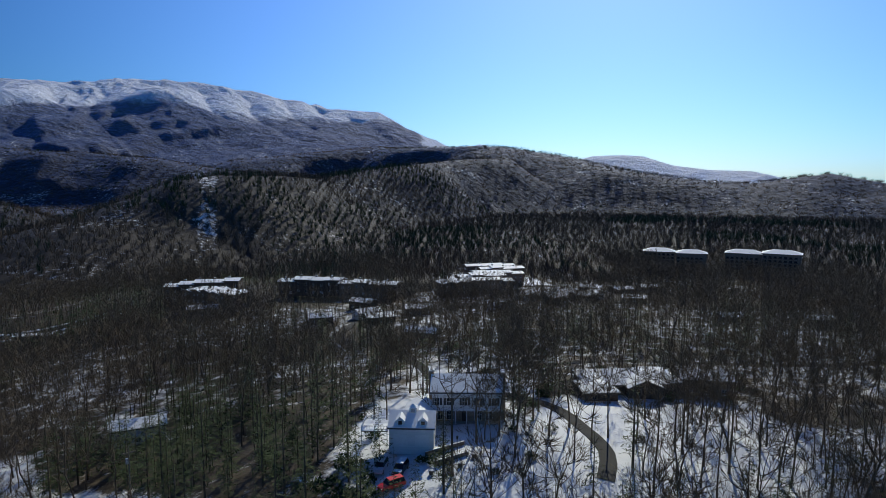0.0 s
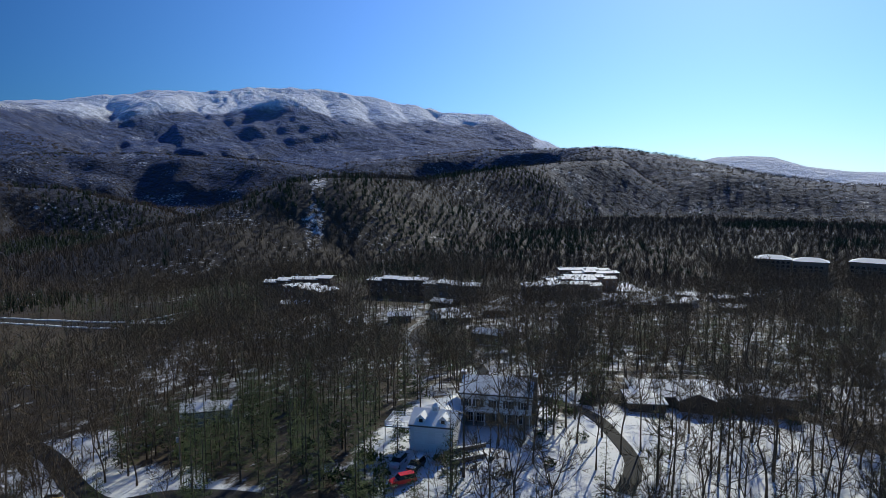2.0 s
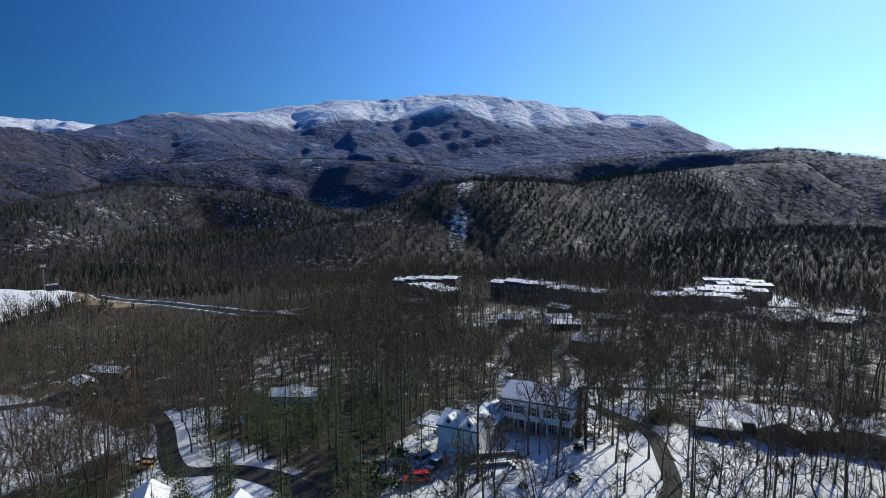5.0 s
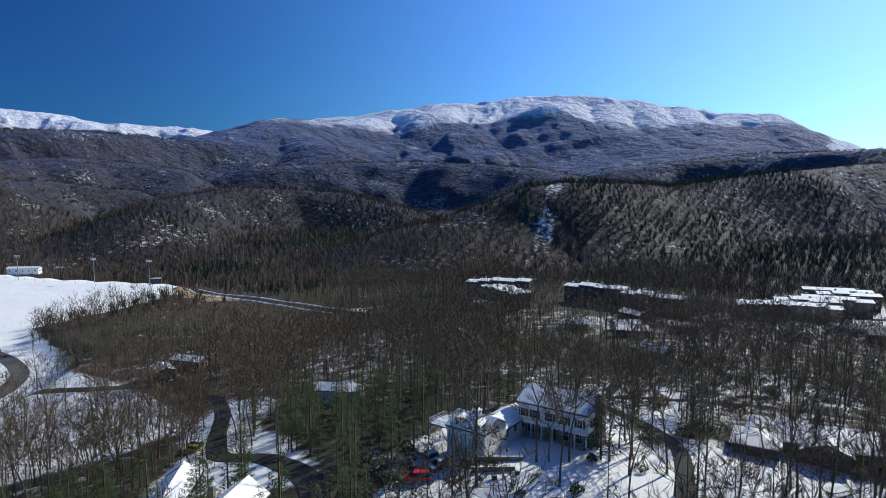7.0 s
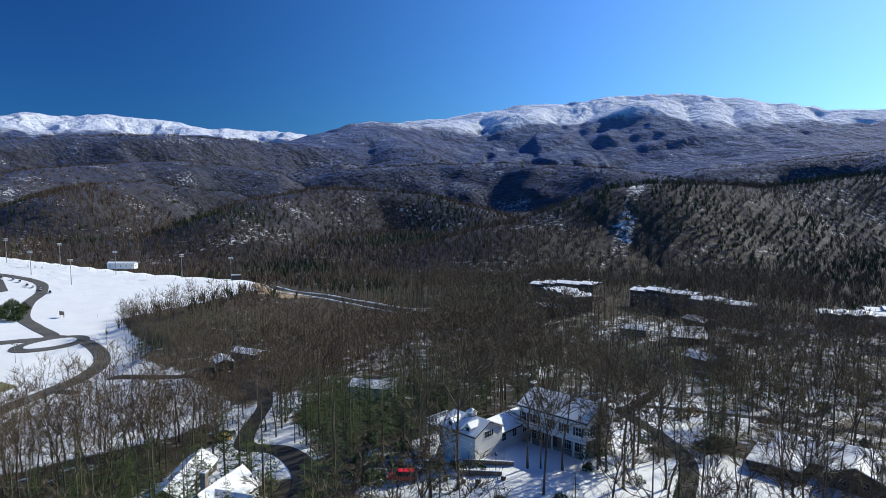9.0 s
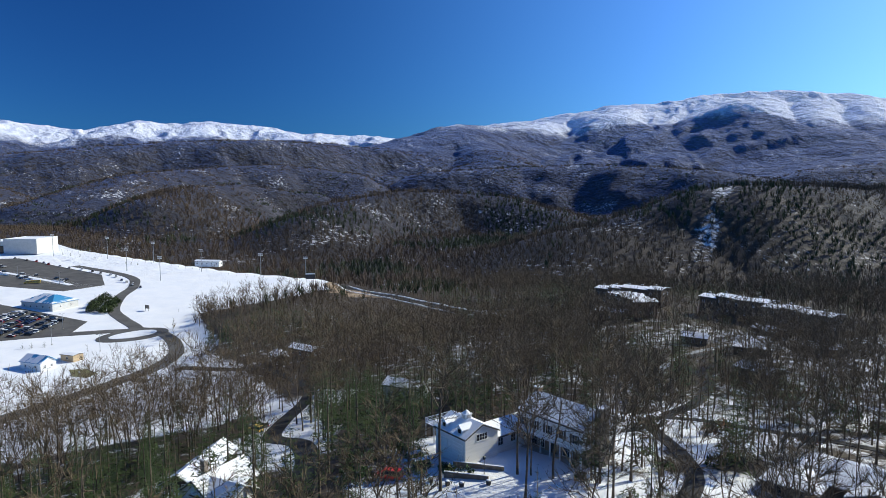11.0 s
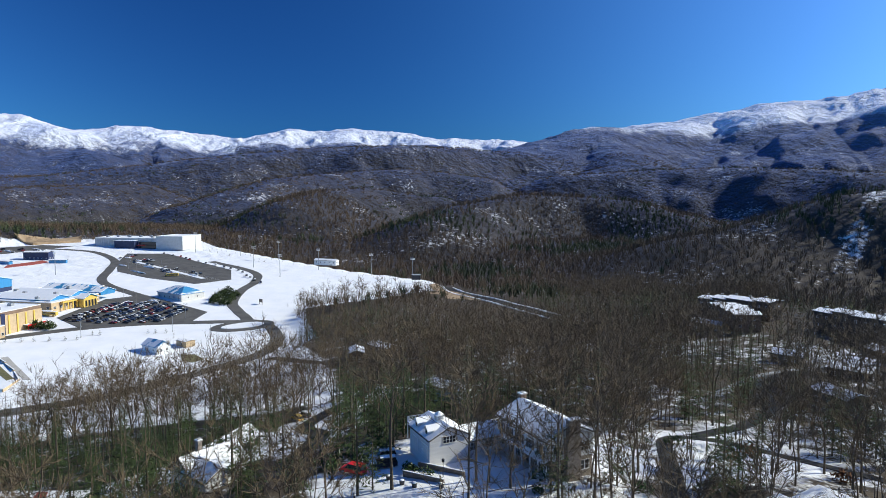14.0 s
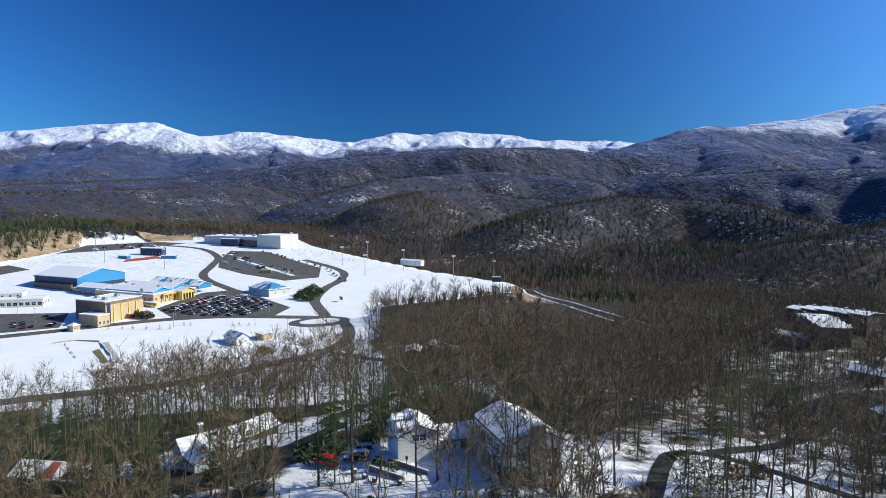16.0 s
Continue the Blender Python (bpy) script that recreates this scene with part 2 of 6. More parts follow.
def hill_tone(name, low, high, haze_sheen):
    """A wooded slope: colour in drifts, tree by tree; it shades with the lie of the land, and a blue sheen imitates
    haze.
    """
    def build(nt, bsdf):
        g = nt.nodes.new("ShaderNodeNewGeometry")
        drift = math_node(nt, "ADD", math_node(nt, "MULTIPLY", noise_node(nt, 0.011, 5, 0.6), 0.45), math_node(nt, "MULTIPLY", noise_node(nt, 0.4, 4, 0.7), 0.3))
        f = math_node(nt, "ADD", drift, math_node(nt, "MULTIPLY", g.outputs["Random Per Island"], 0.25))
        nt.links.new(ramp(nt, f, [(0.32, low), (0.68, high)]), bsdf.inputs["Base Color"])
        bsdf.inputs["Roughness"].default_value, bsdf.inputs["Specular IOR Level"].default_value = 0.9, 0.15
        # bluish sheen colour put on the far woods as haze
        bsdf.inputs["Sheen Weight"].default_value, bsdf.inputs["Sheen Tint"].default_value = haze_sheen, (0.17, 0.36, 1.0, 1)
        lie = nt.nodes.new("ShaderNodeAttribute")
        lie.attribute_name = "lie"
        parts = []
        for out, share in ((lie.outputs["Vector"], 0.45), (g.outputs["Normal"], 0.65)):
            v = nt.nodes.new("ShaderNodeVectorMath")
            v.operation = "SCALE"
            v.inputs["Scale"].default_value = share
            nt.links.new(out, v.inputs[0])
            parts.append(v.outputs[0])
        add, unit = nt.nodes.new("ShaderNodeVectorMath"), nt.nodes.new("ShaderNodeVectorMath")
        add.operation, unit.operation = "ADD", "NORMALIZE"
        nt.links.new(parts[0], add.inputs[0])
        nt.links.new(parts[1], add.inputs[1])
        nt.links.new(add.outputs[0], unit.inputs[0])
        nt.links.new(unit.outputs[0], bsdf.inputs["Normal"])
    return material(name, build)


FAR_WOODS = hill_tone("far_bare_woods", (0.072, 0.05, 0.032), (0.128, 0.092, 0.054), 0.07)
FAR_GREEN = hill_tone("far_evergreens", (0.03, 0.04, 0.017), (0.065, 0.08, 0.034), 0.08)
LEAVES = random_tone("russet_clinging_leaves", [(0.0, (0.11, 0.04, 0.018)), (0.6, (0.2, 0.085, 0.035)), (1.0, (0.28, 0.15, 0.07))])
SHRUB = random_tone("rhododendron_leaves", [(0.0, (0.02, 0.04, 0.014)), (0.6, (0.045, 0.085, 0.025)), (0.93, (0.1, 0.14, 0.045)), (1.0, (0.4, 0.42, 0.4))])


# ---- lie of the land ----
def lattice(ix, iy, seed):
    h = np.sin(ix * 127.1 + iy * 311.7 + seed * 74.7) * 43758.5453
    return h - np.floor(h)


def value_noise(x, y, seed):
    ix, iy = np.floor(x), np.floor(y)
    fx, fy = x - ix, y - iy
    fx, fy = fx * fx * fx * (fx * (fx * 6 - 15) + 10), fy * fy * fy * (fy * (fy * 6 - 15) + 10)
    a, b = lattice(ix, iy, seed), lattice(ix + 1, iy, seed)
    c, d = lattice(ix, iy + 1, seed), lattice(ix + 1, iy + 1, seed)
    return (a + (b - a) * fx) * (1 - fy) + (c + (d - c) * fx) * fy


def fbm(x, y, size, octaves=4, seed=0, ridged=False):
    total, amp, norm = 0.0, 1.0, 0.0
    for o in range(octaves):
        ca, sb = math.cos(0.7 * o + 0.3), math.sin(0.7 * o + 0.3)
        v = value_noise((x * ca - y * sb) / size + 17.3 * o, (x * sb + y * ca) / size - 9.1 * o, seed + o)
        v = 1 - np.abs(2 * v - 1) if ridged else v
        total, norm = total + amp * v, norm + amp
        amp, size = amp * 0.5, size * 0.5
    return total / norm


# heights of the valley and the knoll (x, y, z)
LAND = [(5, 130, 0.3), (-5, 117, 1.6), (-1, 118, 1.1), (3, 109, -1.0), (-10, 104, 0.2), (45, 158, -2.3), (27, 105, -2), (85, 126, -5), (-16, 122, -2), (-72, 100, -17), (-36, 82, -8), (-54, 88, -12.5), (-34, 58, -9.5), (-59, 113, -14),
        (-90, 127, -19), (-120, 148, -25), (-180, 200, -30), (-250, 230, -33), (-300, 270, -37), (-180, 60, -38), (-235, 71, -45), (-100, 20, -24), (0, 0, -10), (90, 60, -6),
        (0, 178, -7), (-30, 290, -16), (-60, 335, -20), (-150, 380, -24), (-90, 375, -22), (25, 475, -29), (60, 560, -36), (100, 300, -17),
        (150, 200, -10), (200, 420, -32), (210, 620, -42), (300, 580, -38), (430, 480, -40), (-225, 318, -41), (-300, 450, -43), (-372, 341, -38.5), (-300, 343, -37.5), (-225, 352, -36.5), (-250, 295, -41),
        (-520, 500, -44), (-700, 620, -32), (-600, 370, -46), (-850, 380, -26), (-250, 660, -42), (0, 740, -40), (-1000, 150, -8),
        (-1000, -150, 0), (-300, -100, -46), (-680, -150, -14), (-760, -140, -8), (-850, -110, 3), (250, 0, -10), (0, -250, -15)]
LAND = np.array(LAND, float)


def kernel(d):
    q = d * (1.732 / 170.0)
    return (1 + q) * np.exp(-q)


LAND_W = np.linalg.solve(kernel(np.hypot(LAND[:, None, 0] - LAND[None, :, 0], LAND[:, None, 1] - LAND[None, :, 1])) + 0.01 * np.eye(len(LAND)), LAND[:, 2] + 30)


def inside(x, y, poly):
    """Signed distance to a polygon's outline, positive inside."""
    p = np.array(poly, float)
    best, odd = np.full(np.shape(x), 1e9), np.zeros(np.shape(x), bool)
    for (ax, ay), (bx, by) in zip(p, np.roll(p, -1, 0)):
        ex, ey = bx - ax, by - ay
        t = np.clip(((x - ax) * ex + (y - ay) * ey) / (ex * ex + ey * ey), 0, 1)
        best = np.minimum(best, np.hypot(x - ax - t * ex, y - ay - t * ey))
        odd ^= ((ay > y) != (by > y)) & (x < ex * (y - ay) / (by - ay + 1e-12) + ax)
    return np.where(odd, best, -best)


def near_line(x, y, pts):
    """Distance to a line of points, the height of its nearest place, and how far along it lies."""
    best, hz, far = np.full(np.shape(x), 1e9), np.zeros(np.shape(x)), np.zeros(np.shape(x))
    run = 0.0
    for (ax, ay, az), (bx, by, bz) in zip(pts[:-1], pts[1:]):
        ex, ey = bx - ax, by - ay
        t = np.clip(((x - ax) * ex + (y - ay) * ey) / (ex * ex + ey * ey), 0, 1)
        d = np.hypot(x - ax - t * ex, y - ay - t * ey)
        closer = d < best
        hyp = math.hypot(ex, ey)
        best, hz, far = np.where(closer, d, best), np.where(closer, az + t * (bz - az), hz), np.where(closer, run + t * hyp, far)
        run += hyp
    return best, hz, far


SCHOOL = [(-206, -60), (-216, 30), (-222, 76), (-240, 118), (-256, 148), (-282, 172), (-330, 180), (-372, 192), (-388, 255), (-415, 336), (-440, 340), (-520, 290), (-610, 252),
          (-745, 200), (-820, 190), (-840, 40), (-800, -60), (-620, -120), (-420, -130)]


def school_level(x):
    return -40 + 0.05 * np.clip(-x - 340, -140, 480)


# the school's built and paved ground stays level
PAVED = [[(-345, -100), (-340, 50), (-340, 120), (-355, 170), (-460, 190), (-470, 100), (-500, 90), (-560, 60), (-600, -60), (-420, -110)],
         [(-815, 40), (-830, 160), (-745, 205), (-700, 120), (-500, 215), (-490, 140), (-570, 70), (-700, 60), (-735, -70), (-800, -50)]]

# crests of the hills: points of each, how wide its flank is, its foot, how sharp it is
RIDGES = [
    ([(-4257, -1041, 392), (-4349, -594, 460), (-4339, -232, 490), (-4350, 13, 412), (-4394, 327, 460), (-4409, 697, 436), (-4407, 1008, 404), (-4285, 1301, 474),
      (-4234, 1470, 462), (-4103, 1693, 487), (-3949, 2049, 455), (-3861, 2220, 418), (-3732, 2538, 416), (-3540, 2898, 397)], 1700, 20, 1.05),
    ([(-3094, -747, 147), (-3147, -503, 227), (-3178, -293, 285), (-3095, -90, 196), (-3100, 80, 239), (-3091, 331, 165)], 900, 20, 1.2),
    ([(-2977, 3068, 464), (-2751, 3345, 503), (-2455, 3636, 580), (-2226, 3902, 601), (-1980, 4149, 660)], 1750, 30, 1.05),
    ([(-1980, 4149, 660), (-1670, 4343, 664), (-1310, 4523, 631), (-857, 4638, 537), (-453, 4680, 499), (-244, 4698, 378), (16, 4706, 267)], 1050, 30, 1.0),
    ([(-1900, 3800, 520), (-1749, 3644, 500), (-1527, 3528, 535), (-1321, 3452, 436), (-1101, 3384, 335), (-890, 3335, 266), (-669, 3287, 221), (-350, 3250, 190)], 950, 20, 1.05),
    ([(-2426, 3595, 555), (-2281, 3269, 407), (-2181, 2970, 302)], 850, 60, 1.2),
    ([(-2269, 3759, 555), (-2084, 3403, 404), (-1948, 3134, 300)], 850, 60, 1.2),
    ([(-2391, 1753, 236), (-2443, 2016, 291), (-2437, 2331, 375), (-2449, 2606, 381), (-2524, 3078, 442)], 850, 30, 1.1),
    ([(-2437, 2331, 370), (-2067, 2140, 254), (-1735, 1905, 160)], 600, 20, 1.1),
    ([(-2125, -497, 67), (-2197, -42, 93), (-2197, 206, 127), (-2174, 431, 159), (-2213, 726, 197), (-2202, 1059, 220), (-2189, 1319, 228), (-2137, 1597, 215)], 420, 0, 1.1),
    ([(-1577, 1494, 104), (-1484, 1730, 123), (-1267, 1904, 127), (-1052, 1924, 119), (-849, 1920, 100), (-616, 1909, 61)], 320, -20, 1.1),
    ([(-687, 2203, 103), (-475, 2367, 130), (-249, 2509, 156), (-156, 2298, 145), (25, 2206, 146), (160, 2001, 137), (300, 1887, 112), (408, 1702, 71), (528, 1616, 51),
      (639, 1575, 36), (730, 1535, 32), (871, 1460, 55), (958, 1404, 34), (1300, 1200, 40)], 380, -40, 1.1),
    ([(-381, 691, 2), (-356, 762, 24), (-329, 808, 44), (-294, 845, 51), (-247, 966, 50), (-211, 1078, 45), (-163, 1190, 55), (-95, 1299, 68), (28, 1456, 85), (147, 1601, 94)], 210, -42, 1.15),
    ([(-294, 823, 42), (-267, 737, -5), (-246, 670, -38)], 120, -44, 1.0),
    ([(-793, 536, 6), (-851, 633, 26), (-877, 773, 43), (-862, 870, 39), (-789, 948, 32), (-695, 966, 10)], 170, -36, 1.1),
    ([(-1019, 380, 31), (-1147, 473, 47), (-1297, 641, 57), (-1242, 755, 38)], 165, -22, 1.1),
    ([(-1387, 406, 53), (-1564, 518, 85), (-1697, 741, 106), (-1711, 949, 120), (-1618, 1109, 97)], 260, 0, 1.1),
    ([(-1351, -295, 43), (-1479, -172, 50), (-1597, -10, 58), (-1697, 193, 67)], 230, 0, 1.1),
    ([(866, 4416, 142), (1011, 4385, 179), (1188, 4340, 185), (1327, 4300, 172), (1495, 4244, 116), (1688, 4171, 86), (1928, 4066, 78), (2126, 3966, 26)], 900, -20, 1.1),
    ([(64, 4600, 232), (262, 4593, 267), (460, 4577, 219)], 700, -20, 1.1),
]

# sharp spurs running down from the snowy crests
for k, (x, y, z) in enumerate([(-1980, 4130, 640), (-1740, 4300, 640), (-1500, 4420, 625), (-1260, 4525, 605), (-1030, 4590, 565), (-800, 4640, 515), (-560, 4665, 490)]):
    RIDGES.append(([(x, y, z), (x + 95, y - 240, z - 68), (x + 230, y - 520, z - 165), (x + 400, y - 800, z - 280)], 620, z - 470, 1.0))
for k, (x, y, z) in enumerate([(-4350, -560, 440), (-4340, -260, 470), (-4340, 60, 420), (-4390, 340, 440), (-4405, 640, 425), (-4400, 930, 395), (-4300, 1230, 450), (-4240, 1440, 445), (-4110, 1680, 465), (-3960, 2020, 440), (-3870, 2200, 405),
                               (-2960, 3060, 450), (-2740, 3340, 490), (-2560, 3530, 545), (-2330, 3780, 575)]):
    ux, uy = -x / math.hypot(x, y), -y / math.hypot(x, y)
    side = 0.35 if k % 2 else -0.15
    RIDGES.append(([(x, y, z), (x + 260 * (ux - side * uy), y + 260 * (uy + side * ux), z - 40), (x + 560 * (ux - side * uy), y + 560 * (uy + side * ux), z - 105)], 520, z - 330, 1.0))


def land_height(x, y):
    x, y = np.asarray(x, float), np.asarray(y, float)
    shape = x.shape
    x, y = x.ravel(), y.ravel()
    r = np.hypot(x - 60, y - 30)
    z = np.full(x.shape, -30.0)
    valley = np.nonzero(r < 2400)[0]
    for (lx, ly, _), w in zip(LAND, LAND_W):
        z[valley] += w * kernel(np.hypot(x[valley] - lx, y[valley] - ly))
    z = z + (fbm(x, y, 45, 3, 5) - 0.5) * 2.4 * np.clip((r - 30) / 200, 0.15, 1)
    wx = x + (fbm(x, y, 420, 4, 11) - 0.5) * 260 * np.clip((r - 700) / 1500, 0, 1)
    wy = y + (fbm(x, y, 420, 4, 12) - 0.5) * 260 * np.clip((r - 700) / 1500, 0, 1)
    for k, (pts, wide, foot, sharp) in enumerate(RIDGES):
        p, reach = np.array(pts, float), 1.15 * wide + 200
        here = np.nonzero((x > p[:, 0].min() - reach) & (x < p[:, 0].max() + reach) & (y > p[:, 1].min() - reach) & (y < p[:, 1].max() + reach))[0]
        if not len(here):
            continue
        high = foot >= 20 and wide >= 900
        d, crest, run = near_line(x[here], y[here], pts)
        d2, crest2, run2 = near_line(wx[here], wy[here], pts)
        blend = np.clip(d / (0.35 * wide), 0, 1)
        d, crest = d + (d2 - d) * blend, crest + (crest2 - crest) * blend
        # spurs and gullies run straight down from the crest
        size = 360 if high else max(wide * 0.8, 200)
        gully = fbm(run2 + 0.25 * d, d * (0.2 if high else 0.5), size, 6 if high else 4, 20 + k, ridged=True)
        u = np.clip(d * (1 + (0.3 if high else 0.22) * (0.6 - gully) * np.clip(d / (0.25 * wide), 0, 1)) / wide, 0, 1)
        bump_up = (gully - 0.6) * (crest - foot) * ((0.3 if k < 2 else 0.15) if high else 0.13) * np.clip(d / ((0.12 if high else 0.25) * wide), 0, 1) * (1 - u)
        flank = (1 - u) ** sharp if high else 0.5 + 0.5 * np.cos(np.pi * u)
        h = foot + (crest - foot) * flank + bump_up
        fade = np.clip((1 - u) / 0.3, 0, 1)
        z[here] += np.maximum(h - z[here], 0) * fade * fade * (3 - 2 * fade)
    far = np.nonzero(r > 1500)[0]   # small gullies of the mountain sides
    z[far] += (fbm(wx[far], wy[far], 190, 3, 131, ridged=True) - 0.62) * 26 * np.clip((z[far] - 60) / 250, 0, 1)
    inner = inside(x, y, SCHOOL)
    k = np.clip((inner + 22) / 22, 0, 1)
    k = k * k * (3 - 2 * k)
    open_snow = np.full(x.shape, -1e9)
    for lot in PAVED:
        open_snow = np.maximum(open_snow, inside(x, y, lot))
    drift = np.clip((-open_snow - 4) / 10, 0, 1) * ((fbm(x, y, 40, 2, 95) - 0.5) * 0.8)
    z = z * (1 - k) + (school_level(x) + drift * np.clip(inner / 10, 0, 1)) * k
    return z.reshape(shape)


def ground_z(x, y):
    return float(land_height(np.array([x]), np.array([y]))[0])


# open, snow-covered yards and verges among the woods
OPEN_TREES = (0.16, 0.95, 0.7, 0.8, 0.22, 0.9, 0.5, 0.55)   # how much of the woods still stands in each
OPEN = [
    [(-14, 152), (-18, 118), (-10, 98), (20, 88), (42, 96), (44, 126), (30, 150), (18, 128), (10, 152)],
    [(20, 152), (8, 165), (-8, 172), (-6, 188), (14, 194), (24, 178)],
    [(70, 135), (80, 112), (105, 118), (100, 140)],
    [(-85, 112), (-66, 88), (-50, 66), (-30, 70), (-40, 92), (-60, 108)],
    [(-238, 60), (-245, 100), (-285, 128), (-332, 160), (-300, 174), (-250, 160), (-200, 158), (-150, 148), (-118, 140), (-122, 105), (-145, 60), (-150, 30), (-200, 20)],
    [(-110, 128), (-128, 158), (-112, 165), (-92, 135), (-60, 122), (-34, 100), (-50, 98), (-76, 110)],
    [(-20, 372), (8, 352), (48, 362), (72, 395), (78, 480), (74, 545), (8, 545), (-2, 440)],
    [(30, 96), (64, 92), (78, 120), (72, 150), (32, 148), (26, 130)],
]


def snow_cover(x, y, z):
    r = np.hypot(x - 60, y - 30)
    s = 0.45 + 0.06 * np.clip((x + 25) / 20, 0, 1) * np.clip((y - 145) / 20, 0, 1) - 0.07 * np.clip((r - 280) / 250, 0, 1) - 0.2 * np.clip((r - 560) / 250, 0, 1) + 0.12 * (fbm(x, y, 90, 3, 81) - 0.5)
    for poly in OPEN:
        s = np.maximum(s, 0.41 + 0.26 * np.clip((inside(x, y, poly) + 6) / 8, 0, 1))
    s = np.maximum(s, 0.41 + 0.4 * np.clip((inside(x, y, SCHOOL) + 14) / 8, 0, 1))
    line = 240 + 170 * (fbm(x, y, 500, 4, 71) - 0.5) - 100 * np.clip((-x - 2900) / 600, 0, 1) - 420 * np.clip((x + 200) / 200, 0, 1) * np.clip((y - 3000) / 500, 0, 1)
    s = np.maximum(s, 0.14 + 0.72 * np.clip((z - line) / 300, 0, 1))
    s = np.maximum(s, 0.14 + 0.31 * np.clip((fbm(x, y, 75, 3, 77) - 0.73) / 0.05, 0, 1) * np.clip((r - 700) / 300, 0, 1))   # small clearings
    d, _, _ = near_line(x, y, [(-300, 835, 0), (-272, 745, 0), (-250, 680, 0)])
    return np.maximum(s, 0.14 + 0.36 * np.clip((24 - d) / 16, 0, 1))


LIE = {}


def lie_of(x, y):
    """The land's normal at places on the sheet."""
    i = np.clip(np.searchsorted(LIE["rad"], np.hypot(x - 60, y - 30)), 0, len(LIE["rad"]) - 1)
    j = np.clip(np.searchsorted(LIE["az"], np.degrees(np.arctan2(60 - x, y - 30))), 0, len(LIE["az"]) - 1)
    return LIE["normal"][i, j]


def build_land():
    az = np.concatenate([np.arange(-48, 122, 0.17), np.linspace(122, 312, 60, endpoint=False)])
    rad = np.concatenate([np.arange(4, 460, 4.5), np.arange(460, 1800, 15.0), np.arange(1800, 4960, 25.0)])
    a = np.radians(az)
    x = 60 - np.sin(a)[None, :] * rad[:, None]
    y = 30 + np.cos(a)[None, :] * rad[:, None]
    z = land_height(x, y)
    n, m = len(rad), len(az)
    verts = np.stack([x, y, z], -1).reshape(-1, 3)
    i, j = np.meshgrid(np.arange(n - 1), np.arange(m), indexing="ij")
    j2 = (j + 1) % m
    quads = np.stack([i * m + j, (i + 1) * m + j, (i + 1) * m + j2, i * m + j2], -1).reshape(-1, 4)
    hub = len(verts)
    verts = np.vstack([verts, [[60, 30, ground_z(60, 30)]]])
    me = bpy.data.meshes.new("ground")
    faces = quads.tolist() + [(hub, k, (k + 1) % m) for k in range(m)]
    me.from_pydata(verts.tolist(), [], faces)
    me.polygons.foreach_set("use_smooth", np.ones(len(faces), bool))
    at = me.attributes.new("snow", "FLOAT", "POINT")
    at.data.foreach_set("value", snow_cover(verts[:, 0], verts[:, 1], verts[:, 2]).astype(np.float32))
    r = np.hypot(verts[:, 0] - 60, verts[:, 1] - 30)
    du = np.stack([np.gradient(c, axis=0) for c in (x, y, z)], -1)
    dv = np.stack([np.gradient(c, axis=1) for c in (x, y, z)], -1)
    nrm = np.cross(dv, du)
    nrm = nrm / np.linalg.norm(nrm, axis=-1, keepdims=True) * np.sign(nrm[..., 2:])
    LIE.update(az=az, rad=rad, normal=nrm)
    north = np.clip(0.1 - nrm[..., 1] * 1.6, 0, 1).ravel()     # slopes turned from the midday sun, lightened with snow colour as haze
    north = np.append(north, 0)
    at = me.attributes.new("haze_dusting", "FLOAT", "POINT")   # thin snow colour over the higher woods, standing in for haze
    at.data.foreach_set("value", (0.02 + 0.2 * north * np.clip((verts[:, 2] - 150) / 200, 0, 1)).astype(np.float32))
    at = me.attributes.new("woodland", "FLOAT", "POINT")   # leaf-strewn hill ground, its colour darkened for shade among the trees
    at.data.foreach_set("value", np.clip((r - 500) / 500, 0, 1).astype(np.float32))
    # grows with distance: bump height, and weight of the haze sheen
    at = me.attributes.new("relief_haze", "FLOAT", "POINT")
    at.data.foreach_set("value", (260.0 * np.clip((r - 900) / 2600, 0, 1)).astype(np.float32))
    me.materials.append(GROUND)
    return tagged(new("ground", me), "snow-patched forest floor, hills and mountains", "ground", kind="structure")


build_land()


# ---- building blocks ----
def part(name, bm, mat, parent, label=""):
    me = bpy.data.meshes.new(name)
    bm.to_mesh(me)
    bm.free()
    me.materials.append(mat)
    ob = new(name, me)
    ob.parent = parent
    return tagged(ob, label)


def thing(name, label, category, x, y, z=None, rz=0, group=""):
    ob = new(name)
    ob.matrix_basis = pose(x, y, ground_z(x, y) if z is None else z, 0, 0, rz)
    return tagged(ob, label, category, group)


def add_box(bm, x0, x1, y0, y1, z0, z1, bevel=0.0):
    made = bmesh.ops.create_cube(bm, size=1)["verts"]
    for v in made:
        v.co = Vector((x0 + (v.co.x + 0.5) * (x1 - x0), y0 + (v.co.y + 0.5) * (y1 - y0), z0 + (v.co.z + 0.5) * (z1 - z0)))
    if bevel:
        bmesh.ops.bevel(bm, geom=list({e for v in made for e in v.link_edges}), offset=bevel, segments=1, affect="EDGES")
    return made


def box(x0, x1, y0, y1, z0, z1, bevel=0.0):
    bm = bmesh.new()
    add_box(bm, x0, x1, y0, y1, z0, z1, bevel)
    return bm


def slab(corners, thick, bm=None):
    """A plate: its top face given, thickness downwards."""
    bm = bm or bmesh.new()
    top = [bm.verts.new(c) for c in corners]
    low = [bm.verts.new((c[0], c[1], c[2] - thick)) for c in corners]
    bm.faces.new(top)
    bm.faces.new(low[::-1])
    for i in range(len(top)):
        j = (i + 1) % len(top)
        bm.faces.new((top[i], low[i], low[j], top[j]))
    bmesh.ops.recalc_face_normals(bm, faces=bm.faces)
    return bm


